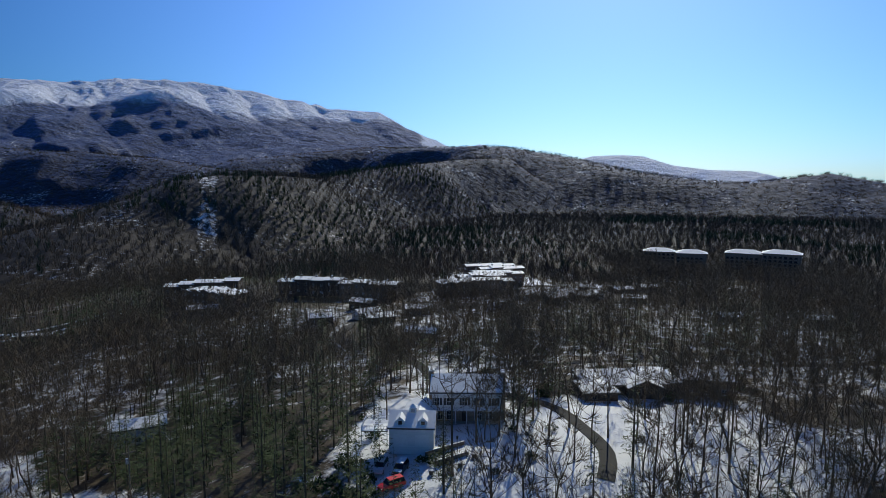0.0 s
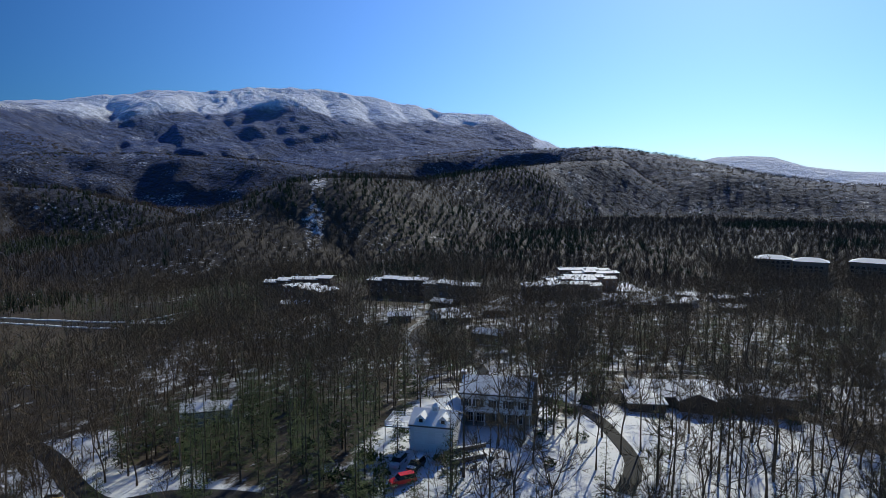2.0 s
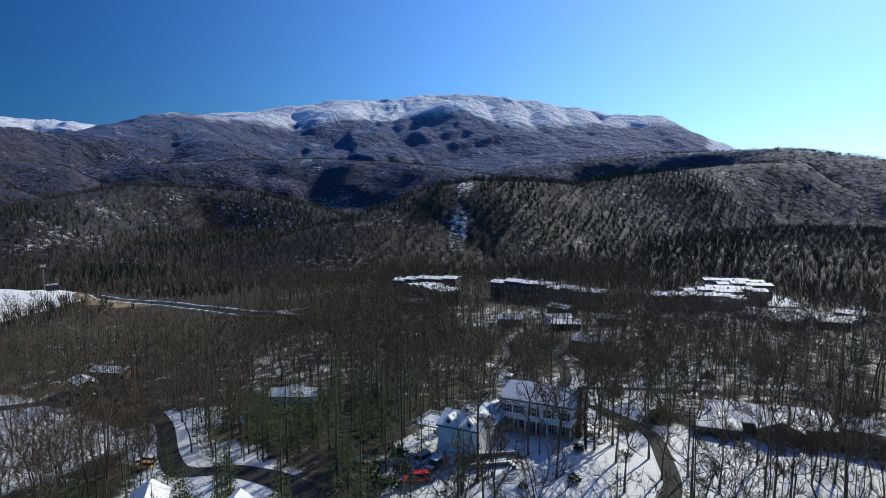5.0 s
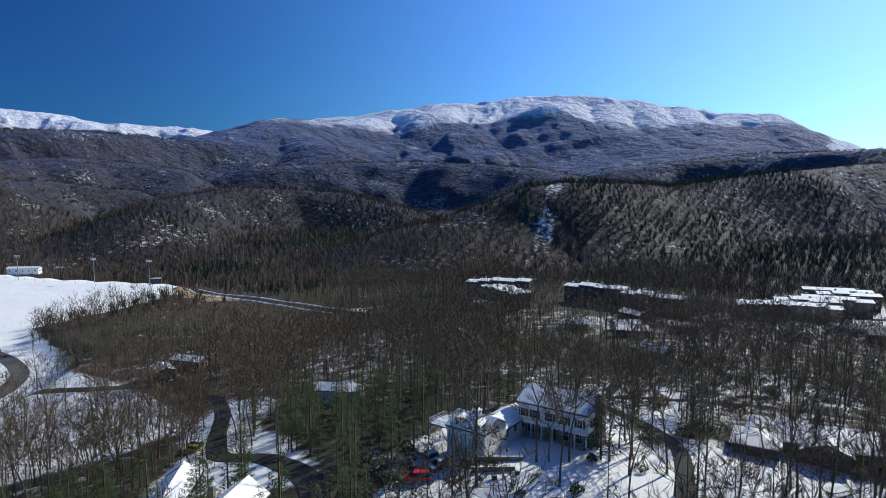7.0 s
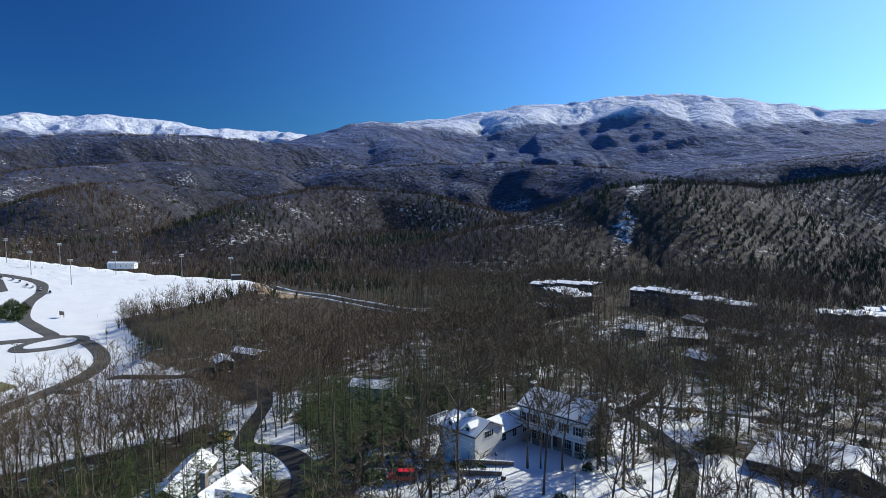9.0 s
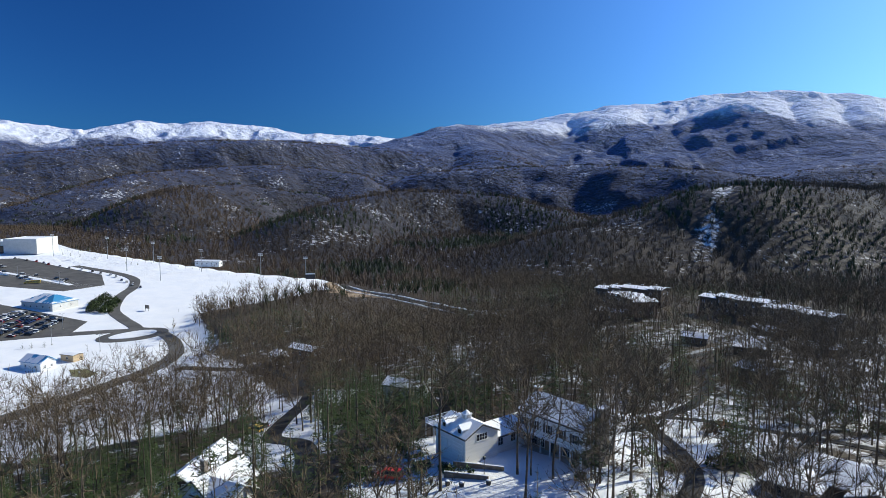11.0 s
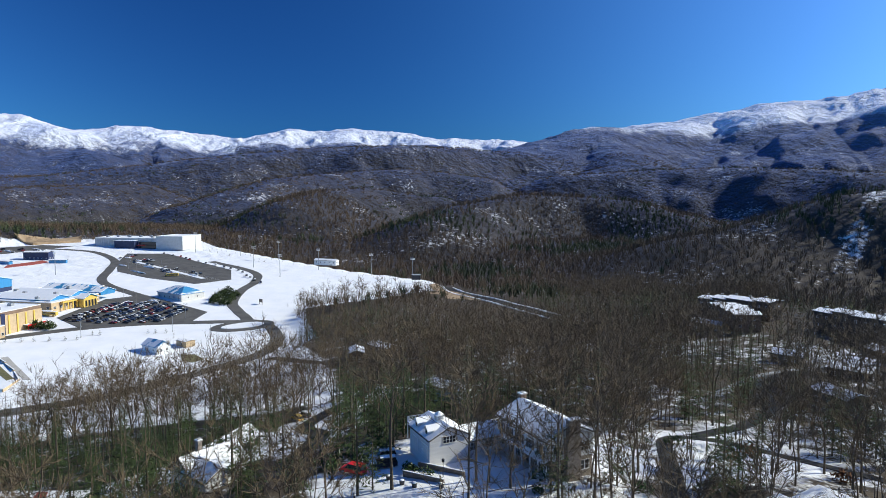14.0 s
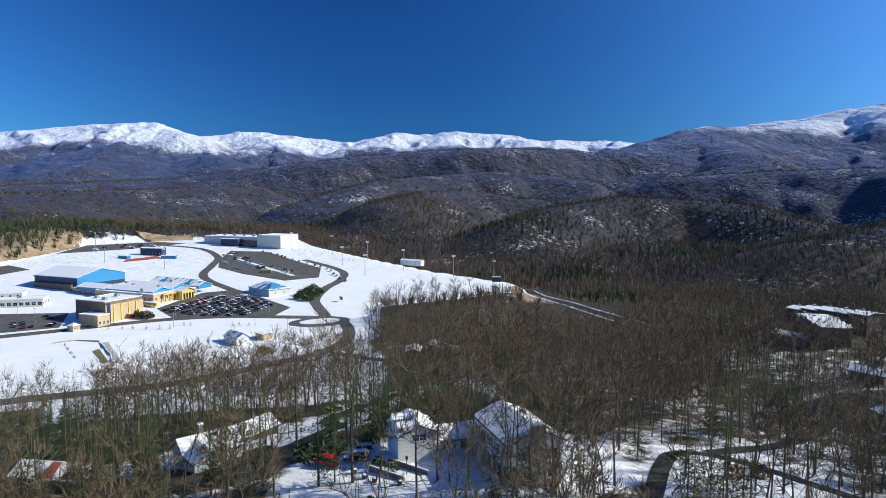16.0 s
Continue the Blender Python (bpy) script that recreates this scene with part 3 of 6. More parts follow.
def gable_body(L, W, h, rise):
    """Walls with gables at both ends: the ridge runs along x."""
    bm = bmesh.new()
    for sx in (-L / 2, L / 2):
        vs = [bm.verts.new(c) for c in ((sx, -W / 2, -1.5), (sx, W / 2, -1.5), (sx, W / 2, h), (sx, 0, h + rise), (sx, -W / 2, h))]
        bm.faces.new(vs)
    bm.verts.ensure_lookup_table()
    for i in range(5):
        j = (i + 1) % 5
        bm.faces.new((bm.verts[i], bm.verts[j], bm.verts[5 + j], bm.verts[5 + i]))
    bmesh.ops.recalc_face_normals(bm, faces=bm.faces)
    return bm


def gable_roof(parent, L, W, h, rise, over=0.5, thick=0.22, snow=0.16, roof_mat=None, snow_mat=None, at=Matrix()):
    """Two pitched plates with a coat of snow on each."""
    k = rise / (W / 2)
    for side in (-1, 1):
        eave, ridge = side * (W / 2 + over), 0.0
        ze, zr = h - k * over + 0.04, h + rise + 0.04
        top = [(-L / 2 - over, eave, ze + thick), (L / 2 + over, eave, ze + thick), (L / 2 + over, ridge, zr + thick), (-L / 2 - over, ridge, zr + thick)]
        plate = part("roof", slab(top, thick), roof_mat or SHINGLE, parent)
        plate.matrix_basis = at
        cap = [(x * 0.992, y * 0.985 if y else 0.0, z + snow) for x, y, z in top]
        part("snow_cover", slab(cap, snow - 0.01), snow_mat or ROOF_SNOW, plate, "thawing white snow")


def hip_roof(parent, L, W, h, rise, over=0.5, thick=0.2, snow=0.15, roof_mat=None, snow_mat=None, at=Matrix()):
    """A hipped roof with its ridge along x."""
    a, b = L / 2 + over, W / 2 + over
    inset = min(b, a - 0.2)
    ridge = [(-(a - inset), 0, h + rise), (a - inset, 0, h + rise)]
    c = [(-a, -b, h - 0.1), (a, -b, h - 0.1), (a, b, h - 0.1), (-a, b, h - 0.1)]
    faces = [[c[0], c[1], ridge[1], ridge[0]], [c[1], c[2], ridge[1]], [c[2], c[3], ridge[0], ridge[1]], [c[3], c[0], ridge[0]]]
    for f in faces:
        plate = part("roof", slab([(x, y, z + thick) for x, y, z in f], thick), roof_mat or SHINGLE, parent)
        plate.matrix_basis = at
        part("snow_cover", slab([(x * 0.992, y * 0.99, z + thick + snow) for x, y, z in f], snow - 0.01), snow_mat or ROOF_SNOW, plate, "thawing white snow")


def window(parent, x, y, z, w, h, face, trim=None, mullions=1, shutters=None, at=Matrix()):
    """A window set on a wall. face: the way that it looks, 0 = -y, 1 = +x, 2 = +y, 3 = -x."""
    turn = at @ Matrix.Translation((x, y, z)) @ Matrix.Rotation(radians((0, 90, 180, 270)[face]), 4, "Z")
    bm = bmesh.new()
    t = 0.09
    add_box(bm, -w / 2 - t, w / 2 + t, -0.07, 0.02, h, h + t)
    add_box(bm, -w / 2 - t - 0.03, w / 2 + t + 0.03, -0.11, 0.02, -t, 0)
    add_box(bm, -w / 2 - t, -w / 2, -0.06, 0.02, 0, h)
    add_box(bm, w / 2, w / 2 + t, -0.06, 0.02, 0, h)
    add_box(bm, -w / 2, w / 2, -0.05, 0.015, h / 2 - 0.025, h / 2 + 0.025)
    for q in range(mullions):
        mx = -w / 2 + w * (q + 1) / (mullions + 1)
        add_box(bm, mx - 0.025, mx + 0.025, -0.045, 0.01, 0.0, h)
    ob = part("window", bm, trim or TRIM, parent)
    ob.matrix_basis = turn
    part("pane", box(-w / 2, w / 2, -0.03, 0.0, 0, h), GLASS, ob, "dark reflecting glass")
    if shutters:
        for s in (-1, 1):
            bm = bmesh.new()
            cx = s * (w / 2 + t + 0.24)
            add_box(bm, cx - 0.22, cx + 0.22, -0.05, 0.01, -0.02, h + 0.02)
            for k in range(6):
                add_box(bm, cx - 0.17, cx + 0.17, -0.07, -0.04, 0.08 + k * (h - 0.16) / 6, 0.08 + (k + 0.6) * (h - 0.16) / 6)
            part("shutter", bm, shutters, ob, "dark louvred shutter")
    return ob


def chimney(parent, x, y, z0, z1, w, d, mat, label="rubble stone chimney"):
    bm = bmesh.new()
    add_box(bm, x - w / 2, x + w / 2, y - d / 2, y + d / 2, z0, z1, 0.04)
    ob = part("chimney", bm, mat, parent, label)
    bm = bmesh.new()
    add_box(bm, x - w / 2 - 0.12, x + w / 2 + 0.12, y - d / 2 - 0.12, y + d / 2 + 0.12, z1 - 0.02, z1 + 0.18, 0.03)
    add_box(bm, x - w / 4, x + w / 4, y - d / 4, y + d / 4, z1 + 0.15, z1 + 0.45)
    part("cap", bm, CONCRETE, ob)
    part("snow_cover", box(x - w / 2 - 0.08, x + w / 2 + 0.08, y - d / 2 - 0.08, y + d / 2 + 0.08, z1 + 0.19, z1 + 0.27), SNOW, ob)
    return ob


FOOTPRINTS = []   # x, y, radius kept clear of trees


def wing(ob, L, W, h, rise, wall, at=Matrix(), hip=False, storeys=1, windows=3, ends=True, roof_mat=None, snow_mat=None, trim=None, over=0.5, faces=(0, 2)):
    """One block of a building: walls, roof, snow and windows."""
    body = box(-L / 2, L / 2, -W / 2, W / 2, -1.5, h) if hip else gable_body(L, W, h, rise)
    part("wall", body, wall, ob).matrix_basis = at
    (hip_roof if hip else gable_roof)(ob, L, W, h, rise, over=over, roof_mat=roof_mat, snow_mat=snow_mat, at=at)
    for s in range(storeys):
        zz = 0.95 + s * h / storeys
        for q in range(windows):
            wx = -L / 2 + L * (q + 0.5) / windows
            for face in faces:
                window(ob, wx, -W / 2 if face == 0 else W / 2, zz, 1.1, 1.25, face, trim, at=at)
        if ends:
            for sx, face in ((-L / 2, 3), (L / 2, 1)):
                window(ob, sx, -W / 5, zz, 1.0, 1.2, face, trim, at=at)
                window(ob, sx, W / 5, zz, 1.0, 1.2, face, trim, at=at)


def simple_house(name, label, x, y, rz, L, W, h, rise, wall, z=None, group="", chimneys=(), clear=None, category="house", **kw):
    ob = thing(name, label, category, x, y, z, rz, group)
    FOOTPRINTS.append((x, y, clear or max(L, W) * 0.6))
    wing(ob, L, W, h, rise, wall, **kw)
    for cx, cy in chimneys:
        chimney(ob, cx, cy, 0, h + rise + 0.9, 1.0, 0.9, STONE)
    return ob


ROAD_LINES = []


def smooth_line(pts, step=3.0):
    p = np.array(pts, float)
    out = []
    for k in range(len(p) - 1):
        a, b, c, d = p[max(k - 1, 0)], p[k], p[k + 1], p[min(k + 2, len(p) - 1)]
        n = max(2, int(np.linalg.norm(c - b) / step))
        for t in np.linspace(0, 1, n, endpoint=False):
            out.append(0.5 * ((2 * b) + (c - a) * t + (2 * a - 5 * b + 4 * c - d) * t * t + (-a + 3 * b - 3 * c + d) * t ** 3))
    out.append(p[-1])
    return np.array(out)


def road(name, label, pts, width, mat=None, lift=0.12, bank=0.0):
    """A strip that follows the land, with a skirt at both sides."""
    ROAD_LINES.append((pts, width))
    c = smooth_line(pts)
    d = np.gradient(c, axis=0)
    d = d / np.linalg.norm(d, axis=1)[:, None]
    nrm = np.stack([-d[:, 1], d[:, 0]], 1)
    cols = [-0.5 - 0.25 / width, -0.5, -0.25, 0, 0.25, 0.5, 0.5 + 0.25 / width]
    zc = land_height(c[:, 0], c[:, 1])
    verts = []
    for o in cols:
        q = c + nrm * o * width
        zz = np.maximum(land_height(q[:, 0], q[:, 1]), zc - 0.6) + lift
        zz = zz if abs(o) <= 0.5 else zz - lift - 0.5
        verts.append(np.column_stack([q, zz]))
    n, m = len(c), len(cols)
    v = np.stack(verts, 1).reshape(-1, 3)
    f = [(i * m + j, (i + 1) * m + j, (i + 1) * m + j + 1, i * m + j + 1) for i in range(n - 1) for j in range(m - 1)]
    me = bpy.data.meshes.new(name)
    me.from_pydata(v.tolist(), [], f)
    me.validate()
    me.materials.append(mat or ASPHALT)
    return tagged(new(name, me), label, "road", kind="structure")


def plot(name, label, poly, mat, lift=0.1, kind="structure", category="paving", step=6.0):
    """A piece of paving or open ground laid over the land, cut into cells so that it follows it."""
    p = np.array(poly, float)
    bm = bmesh.new()
    bm.faces.new([bm.verts.new((x, y, 0)) for x, y in p])
    for axis in (0, 1):
        lo, hi = p[:, axis].min(), p[:, axis].max()
        for c in np.arange(lo + step, hi, step):
            co, no = [0, 0, 0], [0, 0, 0]
            co[axis], no[axis] = c, 1
            bmesh.ops.bisect_plane(bm, geom=list(bm.verts) + list(bm.edges) + list(bm.faces), plane_co=co, plane_no=no)
    zs = land_height(np.array([v.co.x for v in bm.verts]), np.array([v.co.y for v in bm.verts]))
    for v, z in zip(bm.verts, zs):
        v.co.z = z + lift
    out = bmesh.ops.extrude_face_region(bm, geom=list(bm.faces))
    for g in out["geom"]:
        if isinstance(g, bmesh.types.BMVert):
            g.co.z -= lift + 0.4
    bmesh.ops.recalc_face_normals(bm, faces=bm.faces)
    me = bpy.data.meshes.new(name)
    bm.to_mesh(me)
    bm.free()
    me.materials.append(mat)
    return tagged(new(name, me), label, category, kind=kind)


# ---- roads ----
road("road_1", "wet black lane curving through snowy woods", [(-12, 78), (-22, 92), (-35, 102), (-59, 113), (-75, 114), (-90, 124), (-104, 136), (-121, 150), (-140, 160), (-175, 165), (-215, 150), (-260, 125)], 5.0)
road("road_2", "asphalt driveway with snowy verges", [(28, 106), (31, 117), (29, 128), (23, 144), (6, 161), (-2, 170), (-3, 177), (4, 183), (16, 186), (34, 192), (60, 196), (100, 195), (150, 205)], 3.1)
road("snowy_lane", "narrow lane under packed snow between the houses", [(-21, 178), (-25, 190), (-30, 207), (-36, 230), (-46, 262), (-47, 290), (-44, 318), (-30, 350)], 2.9, mat=SLUSH)
road("road_3", "wet asphalt road round the foot of the snowy bank", [(-215, -60), (-226, -5), (-228, 35), (-231, 65), (-238, 88), (-246, 106), (-255, 124), (-266, 144), (-285, 160), (-312, 167), (-336, 166), (-349, 158)], 8.0, mat=DRY_ASPHALT, lift=0.2)
road("road_4", "asphalt school approach road", [(-340, -70), (-350, -20), (-366, 45), (-366, 92), (-353, 137), (-349, 157), (-378, 158), (-409, 160), (-453, 176), (-490, 196), (-540, 205), (-620, 180)], 8.0, mat=DRY_ASPHALT, lift=0.2)
road("road_5", "asphalt school road climbing past the parking lots", [(-384, 128), (-458, 101), (-511, 81), (-549, 76), (-600, 84), (-661, 90), (-736, 70), (-780, 20)], 8.0, mat=DRY_ASPHALT, lift=0.16)



# ---- the white house on the knoll ----
def main_house():
    ob = thing("main_house", "white two-storey house with stone ground floor and snowy roof", "house", 5.0, 132.2, 0.3, -2)
    FOOTPRINTS.append((5, 132, 9.5))
    L, W, h1, h = 14.2, 9.4, 3.1, 6.7
    part("lower_wall", box(-L / 2 + 0.1, L / 2 - 0.1, -W / 2 + 1.7, W / 2 - 0.1, -1.5, h1), STONE, ob, "rubble stone ground floor")
    up = gable_body(L, W, h - h1, 2.1)
    for v in up.verts:
        v.co.z = v.co.z + h1 if v.co.z > 0 else h1
    part("upper_wall", up, WHITE_SIDING, ob, "white clapboard upper floor")
    gable_roof(ob, L, W, h, 2.1, over=0.45)
    for k in range(14):   # clapboard shadow lines
        z = h1 + 0.25 + k * 0.25
        part("clapboard", box(-L / 2 - 0.02, L / 2 + 0.02, -W / 2 - 0.035, -W / 2 - 0.005, z, z + 0.21), WHITE_SIDING, ob)
    belt = part("belt_course", box(-L / 2 - 0.15, L / 2 + 0.15, -W / 2 - 0.45, -W / 2 - 0.04, h1 - 0.18, h1 + 0.12), TRIM, ob)
    part("snow_cover", box(-L / 2 - 0.1, L / 2 + 0.1, -W / 2 - 0.42, -W / 2 - 0.06, h1 + 0.13, h1 + 0.22), SNOW, belt)
    for q, wx in enumerate((-6.1, -3.6, -0.4, 2.6, 5.6)):
        window(ob, wx, -W / 2 - 0.03, 4.05, 1.0, 1.5, 0, shutters=DARK_METAL)
        window(ob, wx, W / 2, 4.05, 1.0, 1.5, 2)
    for s, face in ((-1, 3), (1, 1)):
        for wy in (-3.0, -2.0, 2.3, 3.3):
            window(ob, s * L / 2, wy, 4.0, 0.8, 1.4, face, mullions=0)
        for wy in (-1.6, 2.6, 3.5):
            window(ob, s * (L / 2 - 0.1), wy, 0.8, 0.8, 1.5, face, mullions=0)
    for wx in (-5.2, -3.4, 2.4, 4.6):
        window(ob, wx, -W / 2 + 1.7, 0.35, 1.4, 2.2, 0, mullions=2)
    door = part("front_door", box(-1.0, 0.1, -W / 2 + 1.62, -W / 2 + 1.72, 0, 2.15, 0.02), DARK_WOOD, ob, "dark panelled front door")
    part("handle", box(-0.12, -0.04, -W / 2 + 1.54, -W / 2 + 1.63, 0.95, 1.15), STEEL, door)
    part("porch_floor", box(-L / 2 + 0.1, L / 2 - 0.1, -W / 2 - 0.3, -W / 2 + 1.7, -0.6, 0.0), CONCRETE, ob)
    for q in range(7):
        px = -L / 2 + 0.3 + q * (L - 0.6) / 6
        bm = box(px - 0.11, px + 0.11, -W / 2 + 0.05, -W / 2 + 0.27, 0, h1 - 0.18)
        add_box(bm, px - 0.16, px + 0.16, -W / 2, -W / 2 + 0.32, 0, 0.15)
        add_box(bm, px - 0.16, px + 0.16, -W / 2, -W / 2 + 0.32, h1 - 0.35, h1 - 0.18)
        part("porch_post", bm, TRIM, ob)
    chimney(ob, -L / 2 - 0.35, 0.4, -1, 9.7, 0.95, 1.3, BROWN_BRICK, "brown brick chimney")
    big = box(L / 2, L / 2 + 1.0, -1.3, 1.5, -1.5, 6.6, 0.05)
    add_box(big, L / 2, L / 2 + 1.0, -1.0, 1.2, 6.4, 9.7, 0.05)
    stack = part("chimney", big, STONE, ob, "broad rubble stone chimney")
    part("cap", box(L / 2 - 0.1, L / 2 + 1.1, -1.1, 1.3, 9.7, 9.86, 0.02), CONCRETE, stack)
    part("snow_cover", box(L / 2 - 0.05, L / 2 + 1.05, -1.05, 1.25, 9.87, 9.95), SNOW, stack)
    for y0 in (-W / 2 - 0.5, W / 2 + 0.38):
        part("gutter", box(-L / 2 - 0.45, L / 2 + 0.45, y0, y0 + 0.12, h - 0.32, h - 0.2), TRIM, ob)
    for px in (-L / 2 + 0.2, L / 2 - 0.2):
        part("downpipe", box(px - 0.05, px + 0.05, -W / 2 - 0.45, -W / 2 - 0.36, 0, h - 0.3), TRIM, ob)
    # link between the house and the garage
    at = Matrix.Translation((-9.3, -7.2, 0.6)) @ Matrix.Rotation(radians(90), 4, "Z")
    wing(ob, 9.5, 5.6, 2.7, 1.5, WHITE_SIDING, at=at, windows=3, ends=False)


def garage():
    ob = thing("garage", "white gabled garage with two dormers and a cupola", "garage", -5.6, 117.3, 1.6, -3)
    FOOTPRINTS.append((-6, 117, 6.5))
    FOOTPRINTS.append((-4, 124, 4.5))
    L, W, h, rise = 8.2, 7.4, 3.4, 1.75
    part("wall", gable_body(L, W, h, rise), WHITE_SIDING, ob)
    gable_roof(ob, L, W, h, rise, over=0.3)
    for q in range(4):
        window(ob, L / 2, -0.9 + q * 0.6, 2.6, 0.5, 1.1, 1, mullions=0)
    for gx in (-2.0, 2.0):
        bm = box(gx - 1.3, gx + 1.3, -W / 2 - 0.06, -W / 2 + 0.02, 0, 2.3)
        for k in range(4):
            add_box(bm, gx - 1.25, gx + 1.25, -W / 2 - 0.09, -W / 2 - 0.05, 0.05 + k * 0.57, 0.55 + k * 0.57)
        part("garage_door", bm, TRIM, ob)
    for dx in (-2.1, 2.1):
        bm = bmesh.new()
        vs = [bm.verts.new(c) for c in ((dx - 0.7, -3.3, 3.4), (dx + 0.7, -3.3, 3.4), (dx + 0.7, -3.3, 4.7), (dx, -3.3, 5.15), (dx - 0.7, -3.3, 4.7))]
        wv = [bm.verts.new((v.co.x, -0.6, v.co.z)) for v in vs]
        bm.faces.new(vs)
        bm.faces.new(wv[::-1])
        for i in range(5):
            bm.faces.new((vs[i], wv[i], wv[(i + 1) % 5], vs[(i + 1) % 5]))
        bmesh.ops.recalc_face_normals(bm, faces=bm.faces)
        dormer = part("dormer", bm, WHITE_SIDING, ob)
        for s in (-1, 1):
            part("dormer_roof", slab([(dx + s * 0.9, -3.55, 4.68), (dx, -3.55, 5.5), (dx, -0.8, 5.5), (dx + s * 0.9, -0.8, 4.68)], 0.14), ROOF_SNOW, dormer)
        part("pane", box(dx - 0.35, dx + 0.35, -3.36, -3.29, 3.65, 4.65), GLASS, dormer)
        part("dormer_frame", box(dx - 0.42, dx + 0.42, -3.335, -3.295, 3.57, 4.73), TRIM, dormer)
    bm = box(-0.65, 0.65, -0.65, 0.65, h + rise - 0.5, h + rise + 1.0, 0.03)
    add_box(bm, -0.75, 0.75, -0.75, 0.75, h + rise + 0.95, h + rise + 1.08)
    cup = part("cupola", bm, TRIM, ob, "white square cupola with louvres")
    for face in range(4):
        for k in range(5):
            b = box(-0.42, 0.42, -0.69, -0.64, h + rise + 0.2 + k * 0.14, h + rise + 0.29 + k * 0.14)
            bmesh.ops.rotate(b, verts=b.verts, matrix=Matrix.Rotation(radians(90 * face), 3, "Z"))
            part("louvre", b, STEEL, cup)
    bm = bmesh.new()
    bmesh.ops.create_cone(bm, cap_ends=True, segments=8, radius1=0.85, radius2=0.12, depth=0.55, matrix=Matrix.Translation((0, 0, h + rise + 1.35)))
    part("cupola_roof", bm, ROOF_SNOW, cup)


def deck():
    ob = thing("wooden_deck", "raised wooden deck with white railing under snow", "deck", -12.6, 118.5, 1.6, -3)
    FOOTPRINTS.append((-12.6, 118.5, 4))
    part("boards", box(-2.6, 2.4, -2.8, 2.8, 1.9, 2.05), RAW_WOOD, ob)
    part("snow_cover", box(-2.55, 2.35, -2.75, 2.75, 2.055, 2.15), SNOW, ob)
    for px in (-2.5, 0, 2.3):
        for py in (-2.7, 2.7):
            part("post", box(px - 0.07, px + 0.07, py - 0.07, py + 0.07, -1.0, 3.1), TRIM, ob)
    for z in (2.35, 3.0):
        for y in (-2.7, 2.7):
            part("rail", box(-2.5, 2.3, y - 0.03, y + 0.03, z, z + 0.08), TRIM, ob)
        part("rail", box(-2.53, -2.47, -2.7, 2.7, z, z + 0.08), TRIM, ob)
    for k in range(17):
        for y in (-2.7, 2.7):
            x = -2.4 + k * 0.29
            part("baluster", box(x - 0.02, x + 0.02, y - 0.02, y + 0.02, 2.4, 3.0), TRIM, ob)
    for k in range(18):
        y = -2.6 + k * 0.3
        part("baluster", box(-2.52, -2.48, y - 0.02, y + 0.02, 2.4, 3.0), TRIM, ob)


main_house()
garage()
deck()
OPEN_WALLS = (((-3.2, 112.0), (4.0, 116.8)), ((-1.5, 108.4), (4.6, 112.6)))
for (ax, ay), (bx, by) in OPEN_WALLS:
    mx, my = (ax + bx) / 2, (ay + by) / 2
    ob = thing("retaining_wall", "low brown timber retaining wall capped with snow", "garden wall", mx, my, None, math.degrees(math.atan2(by - ay, bx - ax)))
    half = math.hypot(bx - ax, by - ay) / 2
    for k in range(4):
        part("timber", box(-half, half, -0.14, 0.14, -0.6 + k * 0.35, -0.27 + k * 0.35, 0.015), RAW_WOOD, ob)
    part("snow_cover", box(-half, half, -0.12, 0.12, 0.785, 0.88), SNOW, ob)


# ---- neighbouring houses ----
def compound(name, label, x, y, z, rz, wings, wall, clear, chimneys=(), category="house", group="", **kw):
    ob = thing(name, label, category, x, y, z, rz, group)
    FOOTPRINTS.append((x, y, clear))
    for cx, cy, turn, L, W, h, rise, hip in wings:
        at = Matrix.Translation((cx, cy, 0)) @ Matrix.Rotation(radians(turn), 4, "Z")
        wing(ob, L, W, h, rise, wall, at=at, hip=hip, **kw)
    for cx, cy, top in chimneys:
        chimney(ob, cx, cy, 0, top, 1.0, 0.9, STONE)
    return ob


compound("neighbour_house", "single-storey brown house with snowy hipped and gabled roofs", 44.5, 158.5, -2.2, 4,
         [(0, 0, 0, 20, 12, 2.5, 2.0, True), (-8.0, -6.5, 90, 9, 8, 2.4, 1.3, True), (3.5, -5.2, 90, 7, 8, 2.5, 1.6, False), (9.5, 1, 90, 12, 9, 2.4, 1.6, True)], DARK_WOOD, 12.5, snow_mat=SNOW, trim=RAW_WOOD)
compound("small_white_house", "small pale house with snowy cross-gabled roof and chimney", -31.5, 82, -7.5, 22,
         [(0, 1, 90, 11, 7.0, 3.8, 2.5, False), (4, -1.5, 0, 8, 6.0, 4.2, 1.6, False)], WHITE_SIDING, 8.0, [(-3.4, 1.0, 7.2)], snow_mat=SNOW)
simple_house("brown_cottage", "long brown timber cottage under a snowy roof", -59, 90, 131, 19, 6.5, 1.8, 2.1, DARK_WOOD, snow_mat=SNOW, clear=9)
red = simple_house("low_cabin", "low cabin with snow sliding off a red-brown roof", -36, 56.5, 62, 15, 6.5, 2.8, 1.7, RAW_WOOD, snow_mat=SNOW, clear=8.5)
part("bare_roof_patch", slab([(-1.4, -3.6, 3.05), (1.2, -3.6, 3.05), (0.9, -0.2, 4.86), (-0.9, -0.2, 4.86)], 0.05), TURF_RED, red, "red-brown bare roof strip")
